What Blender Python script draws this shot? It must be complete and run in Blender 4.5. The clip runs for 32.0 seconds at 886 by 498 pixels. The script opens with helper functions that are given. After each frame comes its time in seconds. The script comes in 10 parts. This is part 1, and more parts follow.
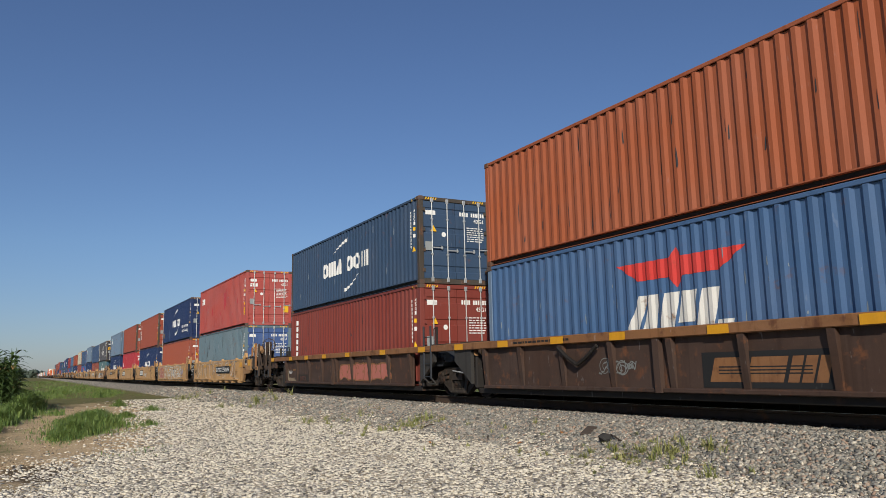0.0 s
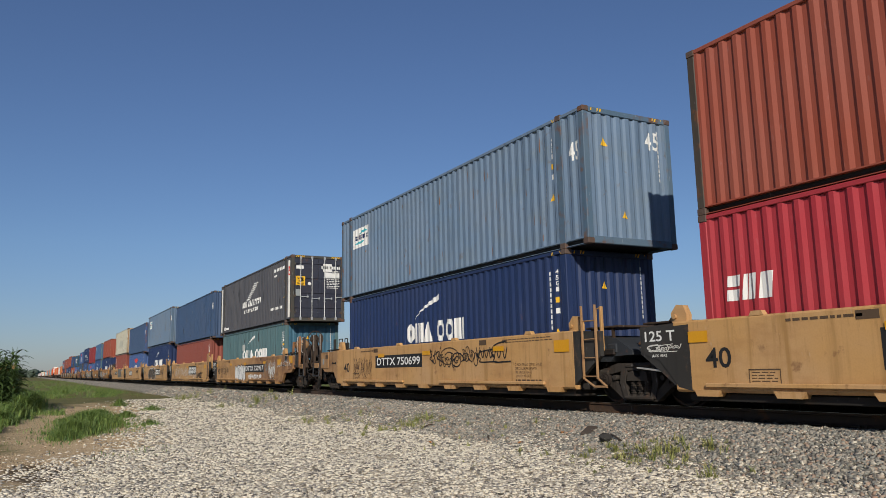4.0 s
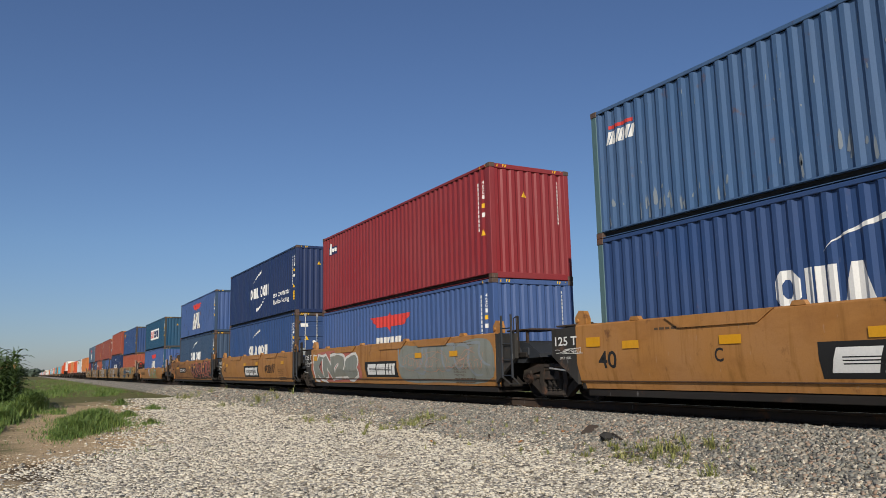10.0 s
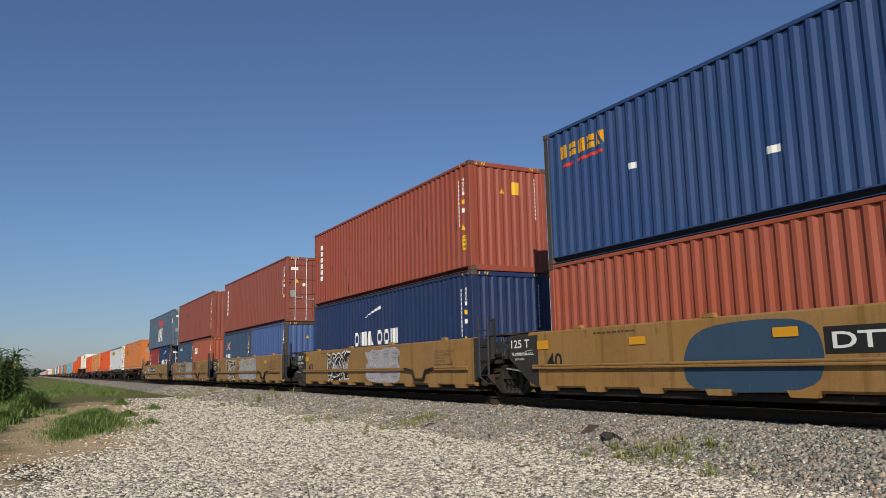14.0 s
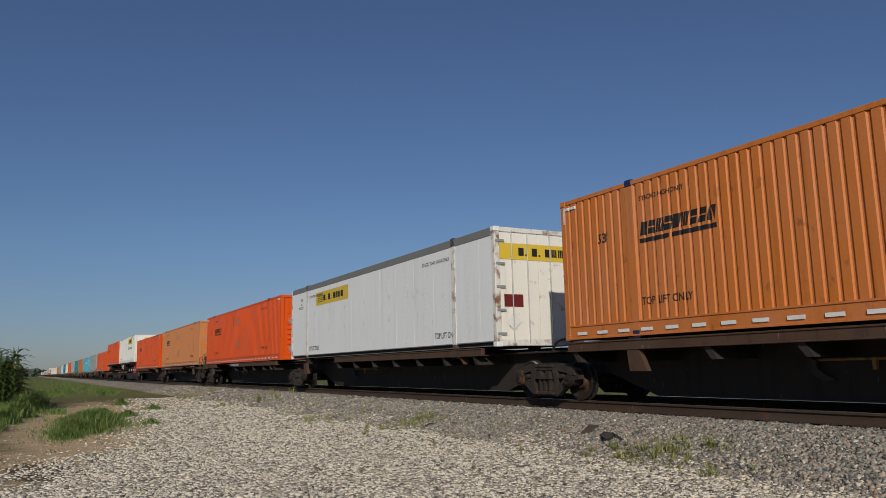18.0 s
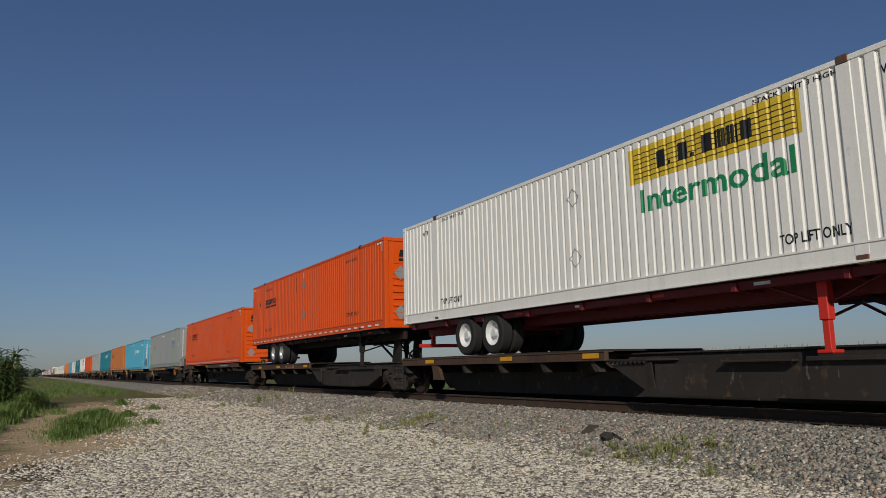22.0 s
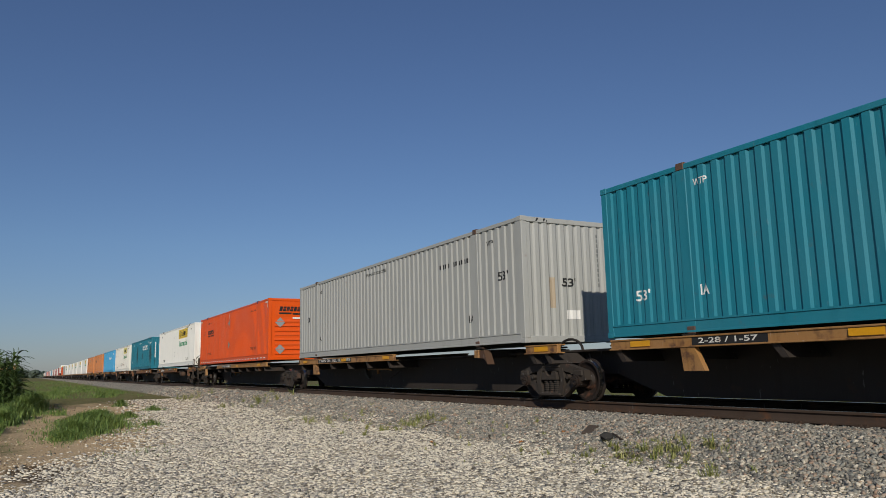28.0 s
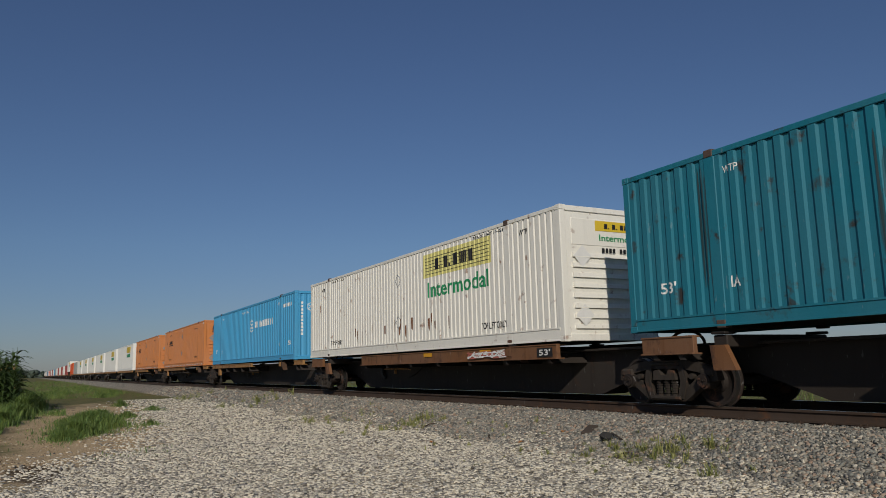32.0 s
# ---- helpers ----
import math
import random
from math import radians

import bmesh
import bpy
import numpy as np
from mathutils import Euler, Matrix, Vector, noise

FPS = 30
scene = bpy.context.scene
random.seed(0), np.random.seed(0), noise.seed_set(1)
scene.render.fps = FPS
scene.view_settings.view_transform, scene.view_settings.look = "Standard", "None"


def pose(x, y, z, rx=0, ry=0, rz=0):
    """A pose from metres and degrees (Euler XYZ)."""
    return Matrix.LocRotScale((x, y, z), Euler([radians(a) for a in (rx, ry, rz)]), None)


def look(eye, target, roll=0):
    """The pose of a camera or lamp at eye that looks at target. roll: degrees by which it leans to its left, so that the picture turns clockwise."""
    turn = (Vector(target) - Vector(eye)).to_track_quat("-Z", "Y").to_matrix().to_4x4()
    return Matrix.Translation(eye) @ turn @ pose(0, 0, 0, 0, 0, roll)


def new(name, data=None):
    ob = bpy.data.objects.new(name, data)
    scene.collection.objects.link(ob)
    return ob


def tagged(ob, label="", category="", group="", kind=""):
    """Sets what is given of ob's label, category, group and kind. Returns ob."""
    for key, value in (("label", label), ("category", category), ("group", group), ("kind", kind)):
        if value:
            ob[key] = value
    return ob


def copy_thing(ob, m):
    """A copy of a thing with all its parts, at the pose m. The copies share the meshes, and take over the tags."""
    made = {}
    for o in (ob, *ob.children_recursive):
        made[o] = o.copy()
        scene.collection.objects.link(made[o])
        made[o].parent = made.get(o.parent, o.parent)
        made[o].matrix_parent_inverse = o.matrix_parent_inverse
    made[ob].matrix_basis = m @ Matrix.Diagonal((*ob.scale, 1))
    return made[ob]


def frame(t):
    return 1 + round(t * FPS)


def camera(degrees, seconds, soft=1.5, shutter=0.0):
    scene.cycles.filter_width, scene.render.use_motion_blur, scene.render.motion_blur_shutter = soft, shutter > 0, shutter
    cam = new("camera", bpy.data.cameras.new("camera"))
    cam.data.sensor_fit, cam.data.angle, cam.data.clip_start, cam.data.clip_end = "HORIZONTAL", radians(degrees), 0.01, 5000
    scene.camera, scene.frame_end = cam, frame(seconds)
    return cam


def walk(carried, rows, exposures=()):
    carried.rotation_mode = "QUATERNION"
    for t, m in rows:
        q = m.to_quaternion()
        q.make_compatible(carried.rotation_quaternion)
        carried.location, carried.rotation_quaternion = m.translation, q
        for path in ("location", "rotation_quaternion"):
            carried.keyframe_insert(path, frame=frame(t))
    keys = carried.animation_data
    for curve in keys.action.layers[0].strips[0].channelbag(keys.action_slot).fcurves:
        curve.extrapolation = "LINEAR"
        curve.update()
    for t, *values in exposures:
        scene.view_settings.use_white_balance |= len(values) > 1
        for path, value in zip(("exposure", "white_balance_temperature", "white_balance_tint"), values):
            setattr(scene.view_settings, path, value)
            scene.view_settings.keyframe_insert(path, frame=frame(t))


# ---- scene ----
# The train runs along y towards -y on one track; z = 0 is the gravel beside it.
TX = 10.895          # middle of the track
RAIL = 0.71          # level from which the car bodies are built
SAG = 0.06           # the trucks sit this much lower
HEAD = RAIL - SAG    # top of rail
CANT = 0.04          # the far rail lies a little higher
END = 32.0


def run(t):
    """How far the train has rolled after t seconds; it slows gently."""
    return 22.38207 * t - 0.03137747 * t * t - 0.000213008 * t ** 3 - 3.324e-7 * t ** 4


def aim(t, left, down, lean):
    yaw, pitch = radians(28.765 - left), radians(9.045 - down)
    eye = Vector((0, 0, 1.4))
    way = Vector((math.sin(yaw) * math.cos(pitch), math.cos(yaw) * math.cos(pitch), math.sin(pitch)))
    return t, look(eye, eye + way, lean)


cam = camera(61.25, END, 0.8)
walk(cam, [aim(0, 0, 0, -1.20), aim(2.5, 0.01, 0.01, -1.20), aim(6, 0.05, 0.04, -1.21), aim(12, 0.1, 0.1, -1.22),
           aim(24, 0.1, 0.09, -1.24), aim(28, 0.08, 0.05, -1.34), aim(32, 0.04, 0.06, -1.36)],
     [(0, 0.1), (1, 0.0), (2, 0.0), (5, 0.06), (6, 0.1), (7, 0.08), (8, -0.06), (9, 0.08), (10, 0.05), (11, 0.1), (12, 0.0), (13, 0.0), (16, 0.08), (17, -0.1), (18, -0.4), (19, -0.42), (20, -0.4), (22, -0.52), (23, -0.32), (24, -0.2), (25, -0.3), (28, -0.2), (29, -0.28), (30, -0.58), (31, -0.46), (32, -0.56)])

# ---- daylight ----
SUN_AZ, SUN_EL = 211.0, 27.0     # clockwise from +y, and above the horizon
world = bpy.data.worlds.new("sky")
scene.world = world
world.use_nodes = True
wn = world.node_tree.nodes
sky = wn.new("ShaderNodeTexSky")
sky.sky_type, sky.sun_disc = "NISHITA", False
sky.sun_elevation, sky.sun_rotation = radians(SUN_EL), radians(SUN_AZ)
sky.air_density, sky.dust_density, sky.ozone_density = 1.0, 0.3, 3.0
wn["Background"].inputs["Strength"].default_value = 0.07
# summer haze dulls the sky low down
wt = world.node_tree
up = wn.new("ShaderNodeSeparateXYZ")
wt.links.new(wn.new("ShaderNodeTexCoord").outputs["Generated"], up.inputs[0])
haze = wn.new("ShaderNodeValToRGB")
haze.color_ramp.elements[0].position, haze.color_ramp.elements[0].color = 0.0, (0.62, 0.685, 0.93, 1)
haze.color_ramp.elements[1].position, haze.color_ramp.elements[1].color = 0.5, (0.86, 0.92, 1.12, 1)
high = haze.color_ramp.elements.new(0.95)
high.color = (0.6, 0.66, 0.84, 1)
mid = haze.color_ramp.elements.new(0.16)
mid.color = (0.77, 0.865, 1.05, 1)
wt.links.new(up.outputs["Z"], haze.inputs[0])
tone = wn.new("ShaderNodeMix")
tone.data_type, tone.blend_type = "RGBA", "MULTIPLY"
tone.inputs[0].default_value = 1.0
wt.links.new(sky.outputs["Color"], tone.inputs[6])
wt.links.new(haze.outputs["Color"], tone.inputs[7])
wt.links.new(tone.outputs[2], wn["Background"].inputs["Color"])
sun = new("sun", bpy.data.lights.new("sun", "SUN"))
sun.data.energy, sun.data.angle, sun.data.color = 3.85, radians(0.53), (1.0, 0.93, 0.82)
to_sun = Vector((math.sin(radians(SUN_AZ)) * math.cos(radians(SUN_EL)), math.cos(radians(SUN_AZ)) * math.cos(radians(SUN_EL)), math.sin(radians(SUN_EL))))
sun.matrix_world = look(to_sun * 50, (0, 0, 0))

# ---- materials ----
MATS = {}


def node_mat(name):
    m = bpy.data.materials.new(name)
    m.use_nodes = True
    t = m.node_tree
    return m, t, t.nodes["Principled BSDF"]


def link(t, a, b):
    t.links.new(a, b)


def noise_tex(t, vec, scale, detail=4.0, rough=0.55):
    n = t.nodes.new("ShaderNodeTexNoise")
    n.inputs["Scale"].default_value, n.inputs["Detail"].default_value, n.inputs["Roughness"].default_value = scale, detail, rough
    link(t, vec, n.inputs["Vector"])
    return n.outputs["Fac"]


def ramp(t, fac, lo, hi, a=0.0, b=1.0):
    n = t.nodes.new("ShaderNodeMapRange")
    n.interpolation_type = "SMOOTHSTEP"
    for k, v in zip(("From Min", "From Max", "To Min", "To Max"), (lo, hi, a, b)):
        n.inputs[k].default_value = v
    link(t, fac, n.inputs["Value"])
    return n.outputs["Result"]


def mix(t, fac, a, b, mode="MIX"):
    n = t.nodes.new("ShaderNodeMix")
    n.data_type, n.blend_type = "RGBA", mode
    for sock, v in ((n.inputs[0], fac), (n.inputs[6], a), (n.inputs[7], b)):
        if hasattr(v, "is_linked"):
            link(t, v, sock)
        elif isinstance(v, (int, float)):
            sock.default_value = v
        else:
            sock.default_value = (*v[:3], 1)
    return n.outputs[2]


def calc(t, op, a, b=0.0):
    n = t.nodes.new("ShaderNodeMath")
    n.operation = op
    for sock, v in zip(n.inputs, (a, b)):
        if hasattr(v, "is_linked"):
            link(t, v, sock)
        else:
            sock.default_value = v
    return n.outputs[0]


def place(t, scale=(1, 1, 1), shuffle=True):
    """Coordinates that ride on the thing, shifted from thing to thing."""
    co = t.nodes.new("ShaderNodeTexCoord").outputs["Object"]
    mp = t.nodes.new("ShaderNodeVectorMath")
    mp.operation = "MULTIPLY_ADD"
    link(t, co, mp.inputs[0])
    mp.inputs[1].default_value = scale
    if shuffle:
        rnd = t.nodes.new("ShaderNodeObjectInfo").outputs["Random"]
        link(t, calc(t, "MULTIPLY", rnd, 40.0), mp.inputs[2])
    return mp.outputs[0]


def bump(t, bsdf, height, strength, dist=0.01):
    n = t.nodes.new("ShaderNodeBump")
    n.inputs["Strength"].default_value, n.inputs["Distance"].default_value = strength, dist
    link(t, height, n.inputs["Height"])
    link(t, n.outputs["Normal"], bsdf.inputs["Normal"])


def paint(name, rgb, rust=0.15, fade=0.25, rough=0.5, metal=0.0, rustrgb=(0.16, 0.065, 0.03), dirt=0.2, stain=0.0, stainrgb=(0.2, 0.1, 0.04), film=None):
    """Weathered paint on steel: sun fade, run-down dirt, rust spots and streaks; film: a rusty film from y0 to y1 along the thing."""
    if name in MATS:
        return MATS[name]
    m, t, b = node_mat(name)
    big = noise_tex(t, place(t), 0.55, 5)
    run_down = noise_tex(t, place(t, (5.0, 5.0, 0.28)), 1.0, 5, 0.6)
    spots = noise_tex(t, place(t), 3.2, 8, 0.62)
    fine = noise_tex(t, place(t), 38.0, 3)
    dark = tuple(c * 0.72 for c in rgb)
    grey = sum(rgb) / 3
    pale = tuple(min(0.9, c * 0.86 + grey * 0.16 + 0.012) for c in rgb)
    col = mix(t, ramp(t, big, 0.3, 0.72, 0, fade * 2), rgb, pale)
    col = mix(t, ramp(t, run_down, 0.5, 0.78, 0, dirt * 2.2), col, dark)
    if stain:
        blotch = noise_tex(t, place(t, (1.0, 0.45, 1.1)), 1.5, 7, 0.68)
        col = mix(t, ramp(t, blotch, 0.44, 0.72, 0, stain), col, stainrgb)
        col = mix(t, ramp(t, noise_tex(t, place(t, (3.0, 3.0, 0.5)), 3.0, 6, 0.7), 0.56, 0.74, 0, stain * 0.8), col, tuple(c * 0.55 for c in stainrgb))
    if film:
        along = t.nodes.new("ShaderNodeSeparateXYZ")
        link(t, place(t, shuffle=False), along.inputs[0])
        edge = calc(t, "ADD", calc(t, "MULTIPLY", along.outputs["Y"], film[3]), calc(t, "MULTIPLY", noise_tex(t, place(t, (1, 1, 0.8)), 0.9, 5, 0.65), 5.0))
        grain = ramp(t, noise_tex(t, place(t, (1, 0.7, 1)), 2.6, 7, 0.72), 0.36, 0.62, 0.3, 1.0)
        col = mix(t, calc(t, "MULTIPLY", ramp(t, edge, film[0] + 2.5, film[1] + 2.5, 0.95, 0.0), grain), col, film[2])
        col = mix(t, ramp(t, noise_tex(t, place(t, (2.5, 2.5, 0.5)), 2.2, 6, 0.7), 0.55, 0.72, 0, 0.5), col, tuple(c * 0.45 for c in film[2]))
    col = mix(t, ramp(t, fine, 0.35, 0.75, 0, 0.16), col, tuple(c * 0.6 for c in rgb))
    chips = ramp(t, noise_tex(t, place(t, (1.0, 1.0, 0.3)), 13.0, 3, 0.5), 0.68, 0.73, 0, 0.1 + rust)
    col = mix(t, chips, col, tuple(min(0.85, c * 0.7 + 0.14) for c in rgb))
    patch = calc(t, "MULTIPLY", ramp(t, spots, 0.66 - rust * 0.22, 0.74 - rust * 0.1), ramp(t, run_down, 0.3, 0.6))
    col = mix(t, calc(t, "MULTIPLY", patch, min(1.0, rust * 2.6)), col, rustrgb)
    link(t, col, b.inputs["Base Color"])
    link(t, ramp(t, big, 0.2, 0.8, rough - 0.08, rough + 0.14), b.inputs["Roughness"])
    b.inputs["Metallic"].default_value = metal
    b.inputs["Specular IOR Level"].default_value = 0.28
    bump(t, b, calc(t, "ADD", calc(t, "MULTIPLY", spots, 0.5), calc(t, "MULTIPLY", fine, 0.25)), 0.25, 0.006)
    MATS[name] = m
    return m


def srgb(r, g, b):
    return tuple((c / 255 / 12.92) if c < 10 else ((c / 255 + 0.055) / 1.055) ** 2.4 for c in (r, g, b))


M_STEEL = paint("dark_underframe_steel", (0.019, 0.0155, 0.013), 0.4, 0.3, 0.7, 0, (0.06, 0.032, 0.02))
M_BROWN = paint("worn_brown_car_paint", (0.066, 0.036, 0.024), 0.5, 0.5, 0.65, 0, (0.16, 0.065, 0.03), 0.5, 0.5, (0.028, 0.02, 0.016))
M_BROWNTOP = paint("rusty_ochre_top_rail", (0.26, 0.115, 0.04), 0.6, 0.4, 0.6, 0, (0.12, 0.05, 0.025), 0.5, 0.5, (0.13, 0.06, 0.03))
M_TAN = paint("tan_yellow_car_paint", (0.55, 0.31, 0.115), 0.34, 0.45, 0.55, 0, (0.22, 0.11, 0.05), 0.7, 0.55, (0.34, 0.165, 0.06))
M_TANRUST = paint("rust_filmed_tan_car_paint", (0.5, 0.275, 0.1), 0.4, 0.45, 0.6, 0, (0.2, 0.09, 0.045), 0.8, 0.55, (0.32, 0.155, 0.06), (-3.2, -0.8, (0.2, 0.098, 0.053), 1.0))
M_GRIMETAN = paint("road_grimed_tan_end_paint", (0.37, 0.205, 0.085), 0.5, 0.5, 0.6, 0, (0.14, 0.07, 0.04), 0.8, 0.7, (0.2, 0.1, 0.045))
M_POST = paint("worn_orange_post_paint", (0.3, 0.13, 0.045), 0.5, 0.4, 0.6, 0, (0.1, 0.05, 0.03), 0.6, 0.5, (0.12, 0.06, 0.035))
M_PALEBAR = paint("pale_scuffed_handrail", (0.5, 0.44, 0.38), 0.3, 0.4, 0.5, 0, (0.16, 0.08, 0.05), 0.5)
M_OCHRE = paint("orange_ochre_car_paint", (0.43, 0.195, 0.05), 0.3, 0.4, 0.5, 0, (0.14, 0.06, 0.028), 0.8, 0.5, (0.25, 0.1, 0.03))
M_OCHRERUST = paint("rust_filmed_ochre_car_paint", (0.4, 0.18, 0.047), 0.35, 0.4, 0.55, 0, (0.13, 0.055, 0.028), 0.8, 0.55, (0.23, 0.092, 0.03), (-4.6, -1.0, (0.165, 0.066, 0.026), -1.0))
M_MUSTARD = paint("brown_mustard_car_paint", (0.33, 0.18, 0.05), 0.3, 0.35, 0.5, 0, (0.12, 0.06, 0.03), 0.75, 0.4, (0.18, 0.09, 0.03))
M_SPINE = paint("dirty_brown_spine_paint", (0.031, 0.0235, 0.0185), 0.4, 0.4, 0.75, 0, (0.05, 0.03, 0.02), 0.35)
M_DECK = paint("dusty_brown_deck_paint", (0.03, 0.024, 0.019), 0.45, 0.5, 0.75, 0, (0.1, 0.06, 0.035), 0.5)
M_DULLSILL = paint("grimy_brown_sill_paint", (0.085, 0.046, 0.026), 0.7, 0.4, 0.65, 0, (0.06, 0.035, 0.025), 0.5)
M_RUSTSILL = paint("rust_brown_sill_paint", (0.19, 0.082, 0.03), 0.7, 0.5, 0.65, 0, (0.08, 0.04, 0.025), 0.6)
M_SILL = paint("worn_yellow_sill_paint", (0.34, 0.17, 0.05), 0.8, 0.4, 0.6, 0, (0.1, 0.05, 0.03), 0.5)
M_TRUCK = paint("rusty_cast_truck_steel", (0.037, 0.0285, 0.0215), 0.5, 0.4, 0.8, 0, (0.11, 0.055, 0.033), 0.7)
M_RIVET = paint("pale_riveted_seam_paint", (0.6, 0.6, 0.58), 0.1, 0.2, 0.5)
M_CHEEK = paint("dusty_dark_grey_end_paint", (0.034, 0.031, 0.027), 0.4, 0.5, 0.65, 0, (0.12, 0.07, 0.045), 0.5)
M_GRIME = paint("dust_brown_joint_steel", (0.15, 0.1, 0.065), 0.6, 0.5, 0.75, 0, (0.07, 0.04, 0.025), 0.5)
M_OCHREDIM = paint("stained_ochre_paint", (0.24, 0.115, 0.03), 0.4, 0.5, 0.6)
M_STENCILRED = paint("faded_red_stencil_paint", (0.13, 0.042, 0.024), 0.3, 0.4, 0.7)
M_STENCIL = paint("faded_brown_stencil_paint", (0.1, 0.06, 0.032), 0.1, 0.3, 0.6)
M_DUSTY = paint("pale_dusty_patch_paint", (0.27, 0.205, 0.125), 0.6, 0.4, 0.7, 0, (0.1, 0.06, 0.04), 0.6, 0.5, (0.14, 0.09, 0.06))
M_SAGE = paint("sage_grey_cover_paint", (0.235, 0.25, 0.215), 0.1, 0.5, 0.6, 0, (0.2, 0.13, 0.07), 0.5, 0.35, (0.26, 0.2, 0.12))
M_PURPLE = paint("purple_spray_paint", (0.16, 0.11, 0.3), 0.05, 0.3, 0.6)
M_SILVER = paint("silver_spray_paint", (0.38, 0.36, 0.36), 0.35, 0.5, 0.5, 0.0, (0.26, 0.24, 0.22))
M_ENDBROWN = paint("grimy_brown_end_paint", (0.055, 0.034, 0.021), 0.6, 0.5, 0.65, 0, (0.06, 0.035, 0.025), 0.5)
M_ENDTAN = paint("grimy_tan_end_paint", (0.33, 0.18, 0.075), 0.65, 0.5, 0.6, 0, (0.12, 0.06, 0.035), 0.5)
M_GOLD = paint("gold_yellow_panel_paint", (0.72, 0.5, 0.035), 0.05, 0.15, 0.45)
M_PALEGOLD = paint("faded_yellow_panel_paint", (0.72, 0.66, 0.22), 0.2, 0.3, 0.5)
M_WHEEL = paint("rusty_wheel_steel", (0.022, 0.015, 0.0115), 0.5, 0.3, 0.7, 0.0, (0.11, 0.05, 0.03))
M_TREAD = paint("polished_wheel_tread", (0.5, 0.49, 0.47), 0.05, 0.1, 0.25, 1.0)
M_BLACK = paint("black_stencil_paint", (0.018, 0.018, 0.018), 0.05, 0.2, 0.6)
M_WHITE = paint("white_stencil_paint", (0.78, 0.77, 0.73), 0.12, 0.15, 0.55)
M_WORNWHITE = paint("worn_white_stencil_paint", (0.68, 0.66, 0.6), 0.5, 0.3, 0.6, 0, (0.3, 0.16, 0.08))
M_YELLOW = paint("amber_reflector", (0.68, 0.32, 0.01), 0.05, 0.1, 0.4)
M_REDLOGO = paint("red_marking_paint", (0.62, 0.045, 0.035), 0.15, 0.2, 0.5)
M_GREENLOGO = paint("green_marking_paint", (0.02, 0.26, 0.1), 0.05, 0.1, 0.5)
M_NAVYLOGO = paint("navy_marking_paint", (0.02, 0.03, 0.09), 0.05, 0.1, 0.5)
M_TEALLOGO = paint("teal_marking_paint", (0.05, 0.4, 0.45), 0.05, 0.1, 0.5)
M_ROD = paint("galvanised_lock_rod", (0.55, 0.55, 0.53), 0.25, 0.2, 0.4, 0.6)
M_CAST = paint("worn_corner_casting", (0.1, 0.065, 0.05), 0.7, 0.4, 0.65)
M_RUBBER = paint("tyre_rubber", (0.022, 0.021, 0.02), 0.0, 0.3, 0.8)
M_RIM = paint("white_wheel_rim", (0.7, 0.7, 0.68), 0.08, 0.2, 0.45)
M_PLACARD = paint("grey_placard_plate", (0.27, 0.29, 0.29), 0.1, 0.3, 0.5, 0.0)
M_CHASSISRED = paint("dark_red_chassis_paint", (0.16, 0.018, 0.02), 0.2, 0.2, 0.45)
M_LEGRED = paint("bright_red_leg_paint", (0.62, 0.035, 0.02), 0.1, 0.1, 0.4)
M_GREYLOGO = paint("grey_spray_paint", (0.2, 0.21, 0.2), 0.05, 0.3, 0.6)
M_LILAC = paint("lilac_spray_paint", (0.4, 0.38, 0.5), 0.05, 0.3, 0.6)
M_MINT = paint("mint_spray_paint", (0.12, 0.42, 0.3), 0.05, 0.3, 0.6)
M_COVER = paint("blue_grey_cover_paint", (0.13, 0.125, 0.115), 0.1, 0.5, 0.6, 0, (0.2, 0.11, 0.06), 0.5, 0.4, (0.2, 0.14, 0.09))
M_PALEBLUE = paint("pale_blue_grey_spray_paint", (0.24, 0.27, 0.28), 0.1, 0.4, 0.6)
M_PALEPINK = paint("pale_pink_spray_paint", (0.5, 0.27, 0.18), 0.1, 0.4, 0.6, 0, (0.4, 0.22, 0.1), 0.5, 0.5, (0.5, 0.3, 0.13))
M_PINK = paint("faded_pink_spray_paint", (0.46, 0.14, 0.1), 0.2, 0.4, 0.6)
M_DARKBLUE = paint("dark_blue_spray_paint", (0.03, 0.07, 0.12), 0.1, 0.3, 0.6)
M_LABEL = paint("yellow_warning_label", (0.8, 0.45, 0.02), 0.05, 0.1, 0.5)

# ---- mesh kit ----
CACHE = {}


